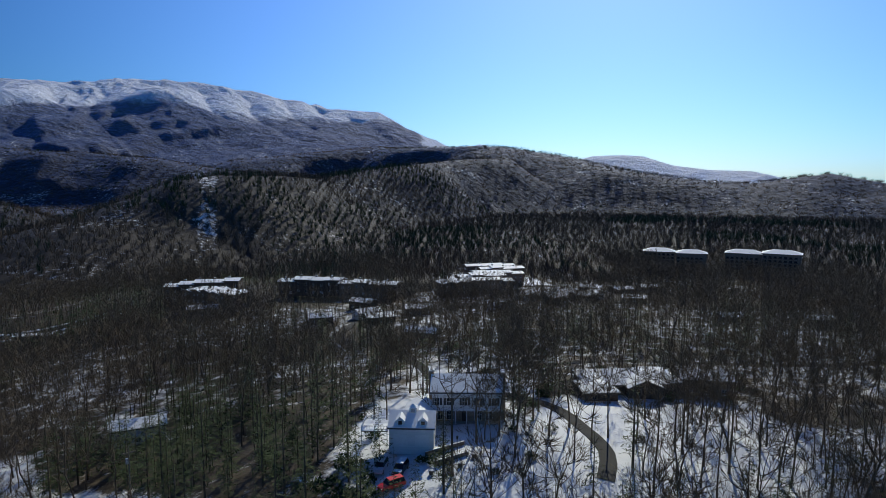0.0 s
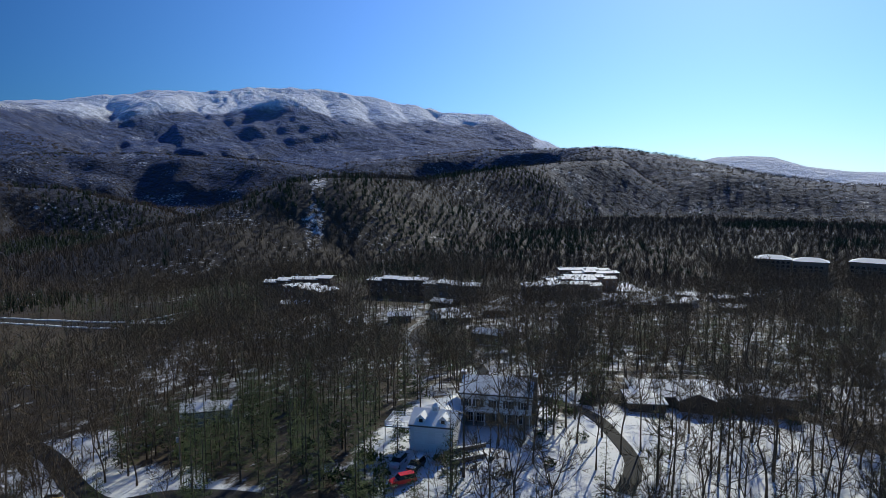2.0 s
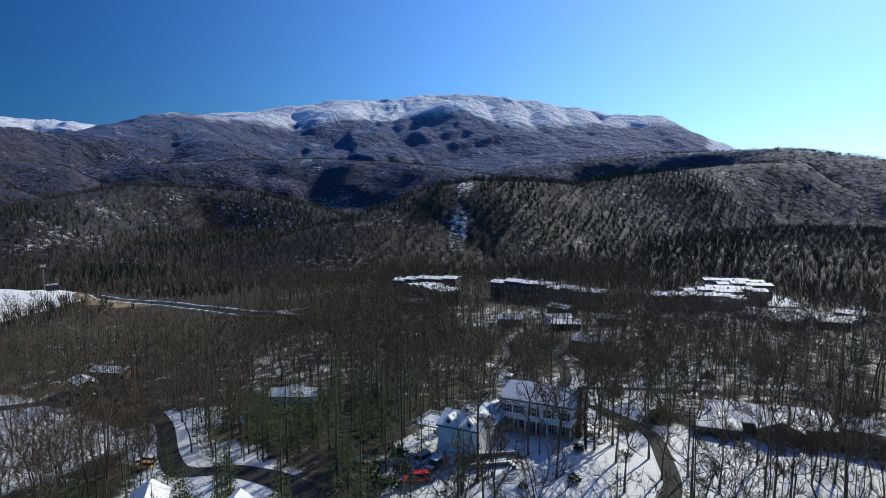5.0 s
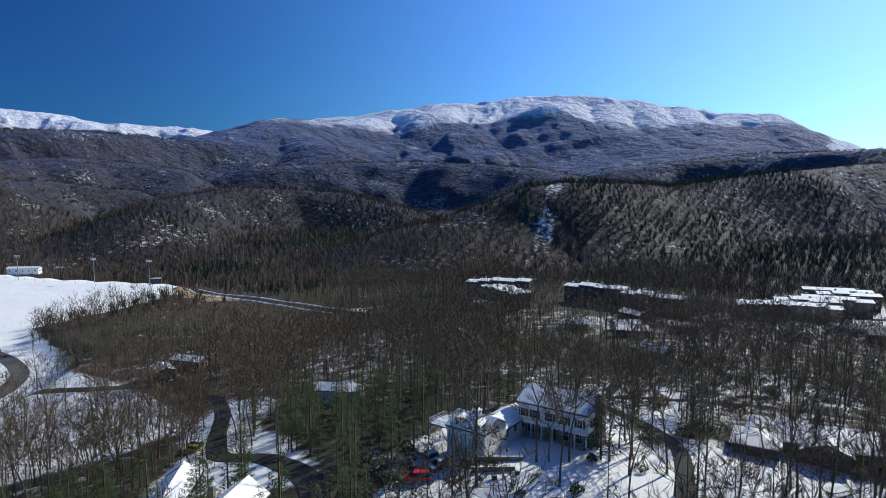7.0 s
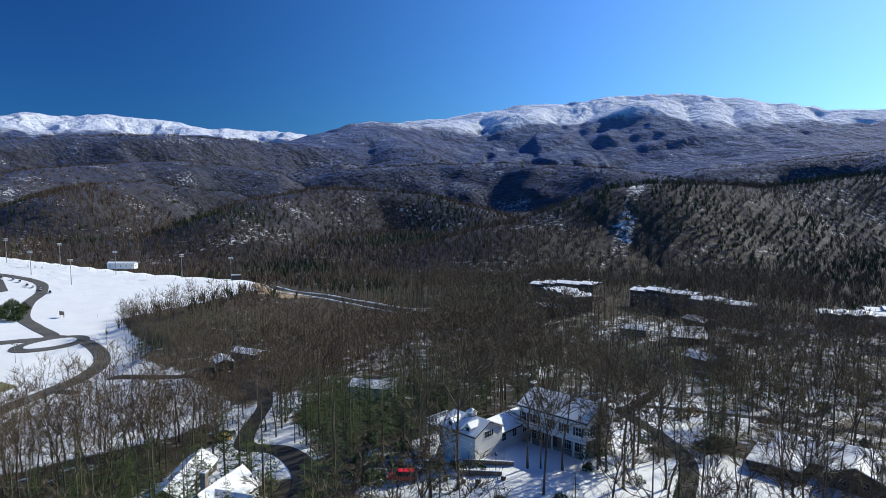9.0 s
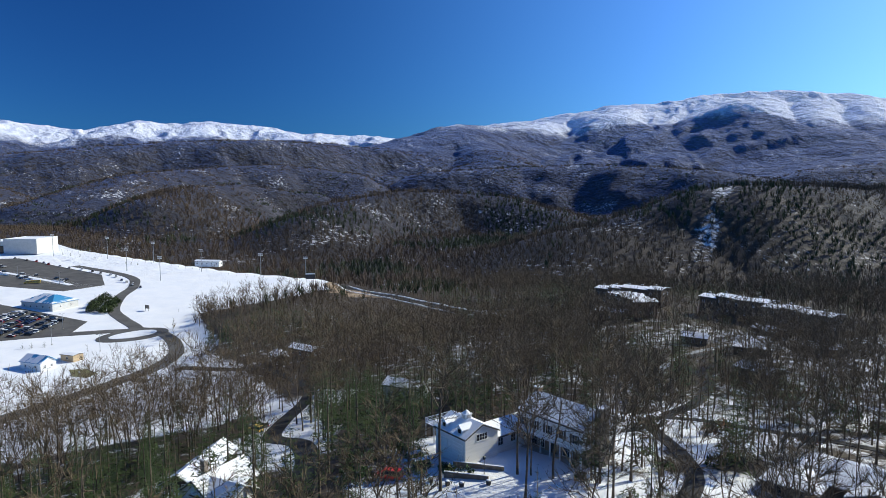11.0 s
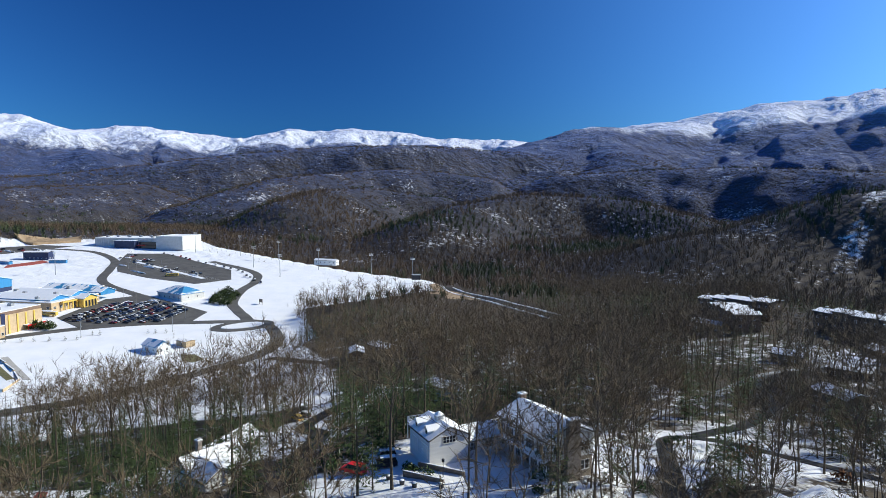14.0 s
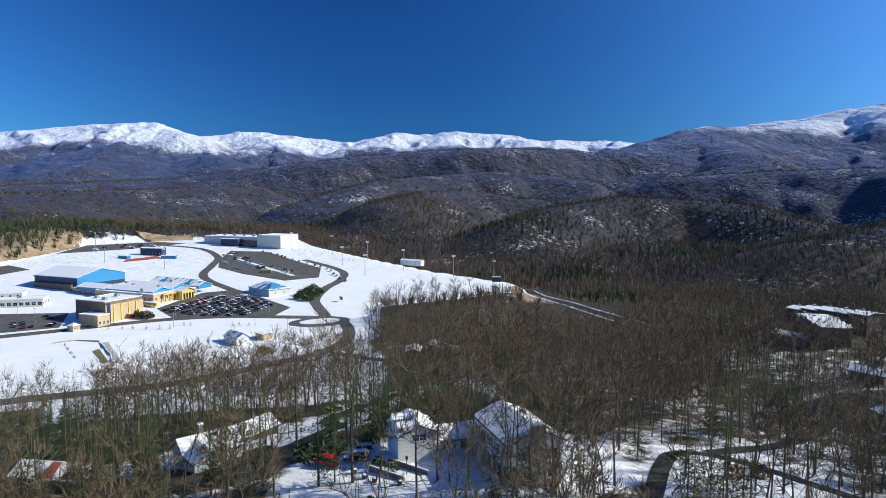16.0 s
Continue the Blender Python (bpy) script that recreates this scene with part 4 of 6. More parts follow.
SCATTER = [(-29, 289, 20, 13, 8), (-8, 245, -15, 12, 8), (-79, 161, 25, 13, 7), (-194, 190, 15, 15, 8), (-190, 174, -20, 11, 7),
           (66, 158, -12, 12, 7), (-37, 308, 35, 12, 8), (-12, 310, 10, 13, 8), (-42, 336, -25, 13, 8), (-58, 300, 15, 11, 7), (30, 330, 12, 12, 8),
           (100, 430, -20, 14, 9), (124, 443, 15, 14, 9), (150, 470, -5, 14, 9), (92, 395, 30, 13, 8), (135, 298, 10, 11, 7), (178, 300, -20, 12, 8), (-130, 345, 12, 16, 9), (48, 376, 12, 14, 8), (66, 374, -20, 13, 8), (84, 377, 10, 14, 9), (114, 379, -15, 14, 9), (78, 402, 20, 13, 8), (62, 352, 5, 13, 8)]
WALLS = (DARK_WOOD, RAW_WOOD, WHITE_SIDING, BROWN_BRICK)
WALL_WORDS = ("dark timber", "weathered timber", "white-sided", "brown brick")
for k, (x, y, rz, L, W) in enumerate(SCATTER):
    simple_house("woodland_house", WALL_WORDS[k % 4] + " house with snowy roof among bare trees", x, y, rz, L, W, 3.2 + (k % 3) * 0.6, 1.3, WALLS[k % 4], snow_mat=SNOW, clear=max(L, W) * 0.62, group="houses among the trees")


# ---- terraces in the valley ----
def townhouse_row(x0, y0, x1, y1, n, depth, h, rise, wall, label, ridge=0, step=0.0, z0=None, turn=0):
    """Units side by side, each a house of its own. ridge 0: along the row, 1: across it."""
    ang = math.degrees(math.atan2(y1 - y0, x1 - x0))
    length = math.hypot(x1 - x0, y1 - y0) / n
    for k in range(n):
        t = (k + 0.5) / n
        x, y = x0 + (x1 - x0) * t, y0 + (y1 - y0) * t
        z = (ground_z(x, y) if z0 is None else z0) + (k % 2) * step + 1.8
        L, W = (length - 0.1, depth) if ridge == 0 else (depth, length - 0.1)
        simple_house("townhouse", label, x, y, ang + 90 * ridge + turn, L, W, h + (k % 3) * 0.3, rise, wall, z=z, group="terraced townhouses", category="townhouse", clear=15.5,
                     storeys=2, windows=2, snow_mat=SNOW, over=0.7, chimneys=[(-L / 4, 0.8)])


townhouse_row(-168, 388, -124, 391, 5, 12, 8.5, 0.9, DARK_WOOD, "dark timber townhouse with snowy gabled roof")
townhouse_row(-148, 376, -112, 350, 5, 13, 7.0, 0.95, BROWN_BRICK, "brown townhouse with steep snowy roof", ridge=1)
townhouse_row(-98, 388, -60, 384, 4, 11, 8.0, 0.95, DARK_WOOD, "dark timber townhouse with snowy gabled roof", step=0.8)
townhouse_row(-60, 380, -26, 372, 4, 11, 7.5, 1.0, RAW_WOOD, "weathered timber townhouse with snowy gabled roof", step=0.8)
townhouse_row(-2, 384, 20, 392, 3, 12, 7.0, 0.95, DARK_WOOD, "dark timber townhouse with snowy gabled roof", ridge=1)
townhouse_row(14, 410, 44, 418, 4, 11, 7.0, 0.95, RAW_WOOD, "weathered timber townhouse with snowy gabled roof")
townhouse_row(10, 436, 42, 446, 4, 11, 7.0, 0.95, DARK_WOOD, "dark timber townhouse with snowy gabled roof", step=1.0)
townhouse_row(22, 466, 58, 474, 4, 11, 7.5, 0.95, BROWN_BRICK, "brown townhouse with steep snowy roof")
townhouse_row(28, 496, 62, 506, 4, 11, 8.0, 0.95, DARK_WOOD, "dark timber townhouse with snowy gabled roof", step=1.0)
townhouse_row(18, 524, 58, 534, 4, 11, 8.5, 0.95, DARK_WOOD, "dark timber townhouse with snowy gabled roof")


# ---- hotels ----
def hotel(x, y, rz, blocks, label):
    ob = thing("hotel", label, "hotel", x, y, -41, rz, "hotels at the foot of the hills")
    FOOTPRINTS.append((x, y, 21))
    for cx, cy, L, W, h in blocks:
        at = Matrix.Translation((cx, cy, 0))
        part("wall", box(-L / 2, L / 2, -W / 2, W / 2, -3, h), RAW_WOOD, ob).matrix_basis = at
        hip_roof(ob, L, W, h, 3.0, over=1.2, snow_mat=SNOW, at=at)
        for fl in range(int(h // 3.2)):
            z = 0.8 + fl * 3.2
            for q in range(int(L // 4)):
                wx = -L / 2 + 2 + q * 4
                b = part("balcony", box(wx - 1.6, wx + 1.6, -W / 2 - 1.2, -W / 2, z - 0.55, z - 0.4), CONCRETE, ob)
                part("railing", box(wx - 1.6, wx + 1.6, -W / 2 - 1.2, -W / 2 - 1.12, z - 0.4, z + 0.55), DARK_WOOD, b)
                part("pane", box(wx - 1.1, wx + 1.1, -W / 2 - 0.05, -W / 2 + 0.02, z - 0.35, z + 1.75), GLASS, b)
                b.matrix_basis = at


hotel(221, 612, -18, [(-14, 0, 28, 15, 20), (15, 2, 27, 15, 19)], "tall timber-faced hotel with a snowy hipped roof")
hotel(287, 572, -30, [(-17, 4, 30, 15, 22), (14, -3, 30, 16, 24)], "tall two-winged hotel with snowy hipped roofs")


# ---- the school on the plateau ----
AX = 48.0   # the way that the school's buildings are laid out, degrees


def level(x):
    return float(school_level(np.array(x))) + 0.1


def block(ob, L, W, h, wall, at=Matrix(), parapet=0.5, snow=True, windows=()):
    """A flat-roofed block with a parapet and snow on its roof. windows: (face, count, sill, width, height)."""
    bm = box(-L / 2, L / 2, -W / 2, W / 2, -1.5, h)
    part("wall", bm, wall, ob).matrix_basis = at
    bm = bmesh.new()
    t = 0.35
    add_box(bm, -L / 2 - 0.05, L / 2 + 0.05, -W / 2 - 0.05, -W / 2 + t, h, h + parapet)
    add_box(bm, -L / 2 - 0.05, L / 2 + 0.05, W / 2 - t, W / 2 + 0.05, h, h + parapet)
    add_box(bm, -L / 2 - 0.05, -L / 2 + t, -W / 2 + t, W / 2 - t, h, h + parapet)
    add_box(bm, L / 2 - t, L / 2 + 0.05, -W / 2 + t, W / 2 - t, h, h + parapet)
    part("parapet", bm, TRIM, ob).matrix_basis = at
    part("snow_cover", box(-L / 2 + t, L / 2 - t, -W / 2 + t, W / 2 - t, h - 0.05, h + 0.25), SNOW, ob).matrix_basis = at
    for face, count, sill, ww, wh in windows:
        span = L if face in (0, 2) else W
        for q in range(count):
            u = -span / 2 + span * (q + 0.5) / count
            x, y = {0: (u, -W / 2), 2: (u, W / 2), 1: (L / 2, u), 3: (-L / 2, u)}[face]
            window(ob, x, y, sill, ww, wh, face, at=at)


def roof_unit(ob, x, y, z, s=1.0, at=Matrix()):
    bm = box(x - 1.2 * s, x + 1.2 * s, y - 0.9 * s, y + 0.9 * s, z, z + 1.3 * s, 0.08)
    add_box(bm, x - 0.9 * s, x - 0.1 * s, y - 0.6 * s, y + 0.6 * s, z + 1.25 * s, z + 1.5 * s)
    add_box(bm, x + 0.2 * s, x + 0.9 * s, y - 0.5 * s, y + 0.5 * s, z + 1.25 * s, z + 1.45 * s)
    part("roof_unit", bm, STEEL, ob).matrix_basis = at


def shift(x, y, turn=0.0, z=0.0):
    return Matrix.Translation((x, y, z)) @ Matrix.Rotation(radians(turn), 4, "Z")


# auditorium: sun and shade put into its brick, tan front, brown walls
aud = thing("school_auditorium", "tall brown and tan brick school auditorium with snowy flat roof", "school", -386, 18, level(-372), AX)
block(aud, 27, 30, 13.5, BROWN_BRICK, windows=())
part("tan_facing", box(13.45, 14.1, -15.1, 15.1, -1.0, 11.5), TAN_BRICK, aud, "tan brick front coloured lighter as sunlit")
for u in (-9, -3, 3, 9):
    part("pilaster", box(14.1, 14.5, u - 0.5, u + 0.5, -1, 11.2), YELLOW_PAINT, aud)
part("entrance_strip", box(14.1, 14.3, -14.3, -11.6, -1, 12.8), NAVY_METAL, aud, "dark blue glazed entrance strip")
block(aud, 9, 17, 6.5, TAN_BRICK, at=shift(10, -20.5, 90), windows=((0, 3, 1.0, 1.6, 1.6),))
low = part("canopy", box(14.1, 17.5, 1, 14.5, 3.2, 3.6), SNOW, aud, "snow-covered entrance canopy")
part("canopy_front", box(17.5, 17.7, 1, 14.5, 2.6, 3.6), RED_PAINT, low, "red canopy front")
for k in range(5):
    part("canopy_post", box(17.2, 17.45, 1.5 + 3 * k, 1.75 + 3 * k, -0.5, 2.6), RED_PAINT, low)
for x, y in ((-6, -5), (0, 6), (5, -8)):
    roof_unit(aud, x, y, 13.6, 1.3)

# gymnasium with the bright blue gable
gym = thing("school_gymnasium", "navy-walled gymnasium with bright blue gable and snowy roof", "school", -520, -22, level(-500), AX)
part("wall", gable_body(50, 46, 9.5, 5.5), NAVY_METAL, gym)
gable_roof(gym, 50, 46, 9.5, 5.5, over=0.8, thick=0.4, snow=0.3, roof_mat=BLUE_METAL, snow_mat=SNOW)
bm = bmesh.new()
vs = [bm.verts.new(c) for c in ((25.06, -23, 4.0), (25.06, 23, 4.0), (25.06, 23, 9.4), (25.06, 0, 14.8), (25.06, -23, 9.4))]
ws = [bm.verts.new((25.4, v.co.y, v.co.z)) for v in vs]
bm.faces.new(vs[::-1]), bm.faces.new(ws)
for i in range(5):
    bm.faces.new((vs[i], vs[(i + 1) % 5], ws[(i + 1) % 5], ws[i]))
bmesh.ops.recalc_face_normals(bm, faces=bm.faces)
part("blue_gable", bm, BLUE_METAL, gym, "bright blue metal gable")
part("lower_walls", box(-22, 22, -26, -23, -1, 4.5), BROWN_BRICK, gym, "brown brick annexe")

# classrooms between them: low roofs, blue gables, a yellow colonnade
hall = thing("school_classrooms", "low yellow-and-blue school wing under broad snowy roofs", "school", -455, 35, level(-450), AX)
block(hall, 60, 44, 5.5, TAN_BRICK, windows=((0, 10, 1.2, 2.0, 1.6), (1, 8, 1.2, 2.0, 1.6)))
block(hall, 40, 30, 6.5, TAN_BRICK, at=shift(-10, 36), windows=((0, 6, 1.2, 2.0, 1.6), (1, 5, 1.2, 2.0, 1.6)))
block(hall, 34, 22, 5.0, TAN_BRICK, at=shift(-44, -6), windows=((0, 6, 1.2, 2.0, 1.6),))
for cx, cy, L, W, rise in ((0, -8, 48, 17, 2.6), (-4, 12, 52, 16, 2.6), (-10, 38, 36, 18, 3.0), (22, 30, 18, 15, 2.8), (-40, -10, 30, 16, 2.4)):
    at = shift(cx, cy, 0, 5.6)
    part("attic_wall", gable_body(L, W, 0.6, rise), BLUE_METAL, hall, "blue metal gable").matrix_basis = at
    gable_roof(hall, L, W, 0.6, rise, over=0.6, thick=0.3, snow=0.25, roof_mat=BLUE_METAL, snow_mat=BLUE_THAW if rise > 2.7 else SNOW, at=at)
for k in range(8):
    part("column", box(31.5, 32.2, -14 + 4.2 * k, -13.3 + 4.2 * k, -0.5, 4.4, 0.03), YELLOW_PAINT, hall, "yellow colonnade post")
porch = shift(33, 6, 0, 0)
part("porch_gable", gable_body(7, 13, 5.4, 2.4), YELLOW_PAINT, hall, "yellow gabled entrance porch").matrix_basis = porch
gable_roof(hall, 7, 13, 5.4, 2.4, over=0.8, thick=0.35, snow=0.2, roof_mat=BLUE_METAL, snow_mat=SNOW, at=porch)
for k in range(4):
    part("porch_opening", box(36.4, 36.56, 1.0 + 2.9 * k, 3.0 + 2.9 * k, -0.5, 3.9), GLASS, hall, "dark glazed porch bay")
part("colonnade_beam", box(30.5, 32.5, -14.5, 17, 4.4, 5.4), YELLOW_PAINT, hall)
for x, y in ((-14, 0), (10, 3), (-30, 8), (15, -18), (-4, 30)):
    roof_unit(hall, x, y, 7.2, 1.2)

left = thing("school_annexe", "long low pale school annexe with teal windows and snowy roof", "school", -440, -62, level(-430), AX + 40)
block(left, 62, 16, 5.5, PALE_BLOCK, windows=((0, 16, 1.3, 2.6, 2.2), (1, 4, 1.3, 2.0, 2.0)))
block(left, 40, 12, 8, PALE_BLOCK, at=shift(-6, 13), windows=((0, 8, 5.8, 1.6, 1.2),))
for x in (-20, -5, 14):
    roof_unit(left, x, 1, 5.6, 1.1)

# sports hall at the far end
hall2 = thing("sports_hall", "long pale block sports hall with dark glazed entrance and snowy roof", "school", -770, 128, level(-760), 51)
block(hall2, 107, 36, 11, PALE_BLOCK, windows=())
block(hall2, 34, 40, 14, PALE_BLOCK, at=shift(48, -4))
for k in range(26):
    part("wall_rib", box(-52 + k * 3.2, -51.7 + k * 3.2, -18.2, -17.98, 0, 10.8), PALE_BLOCK, hall2)
ent = part("entrance_block", box(-22, 4, -26, -18, -1, 8.5), NAVY_METAL, hall2, "dark glazed entrance block")
part("snow_cover", box(-22.5, 4.5, -27, -18, 8.5, 8.9), SNOW, ent)
part("awning", box(6, 14, -24, -18, 3.0, 3.6), RED_PAINT, hall2, "red awning")
part("entrance_glass", box(6, 28, -19.5, -18, -1, 7), GLASS, hall2)
for k in range(9):
    roof_unit(hall2, -45 + 10 * k, (k % 3) * 6 - 6, 11.2, 1.4)

simple_house("bus_pavilion", "low pavilion with blue-edged snowy hipped roof", -444, 128, AX - 20, 30, 20, 4.2, 4.5, PALE_BLOCK, z=level(-444), hip=True, category="pavilion", roof_mat=BLUE_METAL, snow_mat=BLUE_THAW, windows=5)
simple_house("blue_roofed_shed", "white concession shed with blue roof showing through snow", -298, 97, AX - 20, 14, 8.5, 3.6, 2.6, WHITE_SIDING, z=level(-298), category="shed", roof_mat=BLUE_METAL, snow_mat=BLUE_THAW, windows=2)
simple_house("tan_block_shed", "small tan block shed with flat snowy roof", -303, 113, AX - 20, 9, 6, 3.0, 0.4, TAN_BRICK, z=level(-303), category="shed", snow_mat=SNOW, windows=1, ends=False)
simple_house("field_house", "long low white field house beyond the field", -566, 288, 40, 26, 7, 3.6, 1.2, WHITE_SIDING, z=level(-566), category="field house", snow_mat=SNOW, windows=5)
simple_house("press_box", "grey two-storey press box behind the ball field", -690, 22, 60, 26, 9, 7.5, 1.0, NAVY_METAL, z=level(-690), category="press box", snow_mat=SNOW, windows=6)
for x, y, rz in ((-660, 40, 70), (-668, -5, 40)):
    simple_house("dugout", "green dugout with snowy roof", x, y, rz, 16, 4, 2.6, 0.5, BLUE_METAL, z=level(x), category="dugout", snow_mat=SNOW, windows=0, ends=False, group="dugouts")
simple_house("gate_lodge", "small tan gate lodge with snowy hipped roof", -352, 2, AX, 5, 5, 3.0, 1.6, TAN_BRICK, z=level(-352), hip=True, category="lodge", snow_mat=SNOW, windows=1)
simple_house("carport", "long open carport with snowy flat roof by the road", -216, 338, 12, 24, 7, 3.4, 0.5, DARK_WOOD, category="carport", snow_mat=SNOW, windows=0, ends=False)

# paving
plot("parking_lower", "asphalt parking lot packed with cars", [(-404, 46), (-455, 76), (-462, 104), (-384, 138), (-360, 124), (-372, 58)], DRY_ASPHALT, 0.22, step=9)
def ellipse(cx, cy, a, b, turn, n=28):
    ca, sb = math.cos(radians(turn)), math.sin(radians(turn))
    return [(cx + a * math.cos(t) * ca - b * math.sin(t) * sb, cy + a * math.cos(t) * sb + b * math.sin(t) * ca) for t in (2 * math.pi * k / n for k in range(n))]


plot("junction", "wet asphalt roundabout below the parking lots", ellipse(-335, 152, 13, 21, 8), DRY_ASPHALT, 0.24, step=9)
plot("roundabout_island", "oval snow-covered island in the roundabout", ellipse(-335, 152, 7, 14, 8), SNOW, 0.5, step=9, category="traffic island")
plot("parking_upper", "wet asphalt parking lot edged with snow", [(-707, 105), (-692, 145), (-557, 188), (-506, 178), (-496, 146), (-540, 112), (-585, 90), (-640, 92)], DRY_ASPHALT, 0.22, step=9)
plot("parking_left", "asphalt parking lot beside the annexe", [(-356, -40), (-362, -8), (-404, -10), (-412, -60), (-372, -90)], DRY_ASPHALT, 0.22, step=9)
plot("parking_far", "asphalt lot beyond the ball field", [(-745, -10), (-720, -80), (-790, -60), (-812, 20), (-790, 52)], DRY_ASPHALT, 0.22, step=9)
plot("parking_west", "asphalt lot below the tan bank", [(-560, -110), (-610, -80), (-640, -105), (-600, -135)], DRY_ASPHALT, 0.22, step=9)
plot("clay_infield", "red clay infield cleared of snow", [(-640, -4), (-652, 18), (-668, 32), (-680, 26), (-668, 12), (-658, -2)], TURF_RED, 0.2, step=8, category="ball field")
plot("cut_bank", "bare tan earth bank at the field's edge", [(-428, 346), (-410, 341), (-380, 343), (-352, 338), (-328, 331), (-344, 323), (-352, 314), (-372, 322), (-386, 312), (-394, 325), (-418, 333)], EARTH, 0.15, step=6, category="bank")
plot("tan_bank", "bare tan earth slope above the school", [(-620, -175), (-628, -128), (-690, -98), (-770, -66), (-812, -68), (-850, -110), (-790, -190), (-700, -215)], EARTH, 0.6, step=12, category="bank")
plot("parking_islands", "long snowy island between parking rows", [(-640, 112), (-520, 158), (-518, 154), (-638, 108)], SNOW, 0.45, step=9, category="traffic island")
for pts in (((-404, 66), (-442, 90)), ((-388, 74), (-428, 103)), ((-380, 92), (-412, 116))):
    (ax, ay), (bx, by) = pts
    plot("parking_island", "narrow snowy island between rows of cars", [(ax, ay), (bx, by), (bx - 0.8, by + 1.6), (ax - 0.8, ay + 1.6)], SNOW, 0.4, step=9, category="traffic island")
road("road_6", "valley road behind the woods with ploughed snow", [(-420, 352), (-372, 341), (-317, 341), (-280, 345), (-225, 354), (-190, 380), (-150, 420), (-60, 430), (0, 445), (80, 470)], 9.0)
VALLEY_ROAD = np.array([(-420, 352), (-372, 341), (-317, 341), (-280, 345), (-225, 354), (-190, 380)], float)
for offset in (-6.4, 6.4):
    way = np.gradient(VALLEY_ROAD, axis=0)
    way = way / np.linalg.norm(way, axis=1)[:, None]
    edge = VALLEY_ROAD + np.stack([-way[:, 1], way[:, 0]], 1) * offset
    road("snow_verge", "ploughed snow ridge along the valley road", [tuple(p) for p in edge], 1.6, mat=SNOW, lift=0.5)
road("road_7", "narrow lane between the townhouses", [(-40, 300), (-42, 260), (-20, 235), (-8, 205), (-3, 180)], 3.5)


# ---- walled garden below the school ----
def low_wall(ax, ay, bx, by, h=1.1, label="low tan block garden wall capped with snow"):
    mx, my = (ax + bx) / 2, (ay + by) / 2
    half = math.hypot(bx - ax, by - ay) / 2
    ob = thing("garden_wall", label, "garden wall", mx, my, min(level(ax), level(bx)) - 0.2, math.degrees(math.atan2(by - ay, bx - ax)), "walls of the school garden")
    part("blocks", box(-half, half, -0.3, 0.3, -0.8, h, 0.03), TAN_BRICK, ob)
    part("coping", box(-half - 0.05, half + 0.05, -0.38, 0.38, h + 0.004, h + 0.12, 0.02), CONCRETE, ob)
    part("snow_cover", box(-half, half, -0.3, 0.3, h + 0.124, h + 0.22, 0.03), SNOW, ob)


GARDEN = [(-322, -3), (-325, 8), (-319, 21), (-304, 26), (-288, 31), (-272, 34)]
for (ax, ay), (bx, by) in zip(GARDEN[:-1], GARDEN[1:]):
    low_wall(ax, ay, bx, by)
low_wall(-272, 34, -256, 29, 1.8, "tall end of the tan block garden wall under snow")
plot("garden_path", "pale concrete path along the garden wall", [(-316, 22.5), (-272, 36), (-270, 39), (-317, 26)], CONCRETE, 0.2, step=9)
LAWN = two_tone("thin_winter_grass", (0.09, 0.09, 0.035), (0.2, 0.18, 0.08), 0.5, 0.95, bumps=0.05)
plot("grass_strip", "strip of bare winter grass beside the garden wall", [(-304, 23), (-276, 31.5), (-274, 29), (-300, 20)], LAWN, 0.15, step=9, category="lawn")
plot("grass_patch", "patch of trodden winter grass below the shed", [(-286, 108), (-282, 115), (-272, 118), (-268, 112), (-274, 107)], LAWN, 0.15, step=5, category="lawn")
for k in range(4):
    x, y = -318 + 9 * k, 4 + 3.2 * k
    ob = thing("garden_bench", "pale bench standing in the snowy garden", "bench", x, y, level(x) + 0.02, 20, "benches in the school garden")
    seat = part("seat", box(-2.4, 2.4, -0.3, 0.3, 0.42, 0.52, 0.02), PALE_BLOCK, ob)
    part("snow_cover", box(-2.35, 2.35, -0.28, 0.28, 0.525, 0.6, 0.02), SNOW, seat)
    for sx in (-2.0, 2.0):
        part("leg", box(sx - 0.12, sx + 0.12, -0.25, 0.25, -0.3, 0.42), PALE_BLOCK, ob)


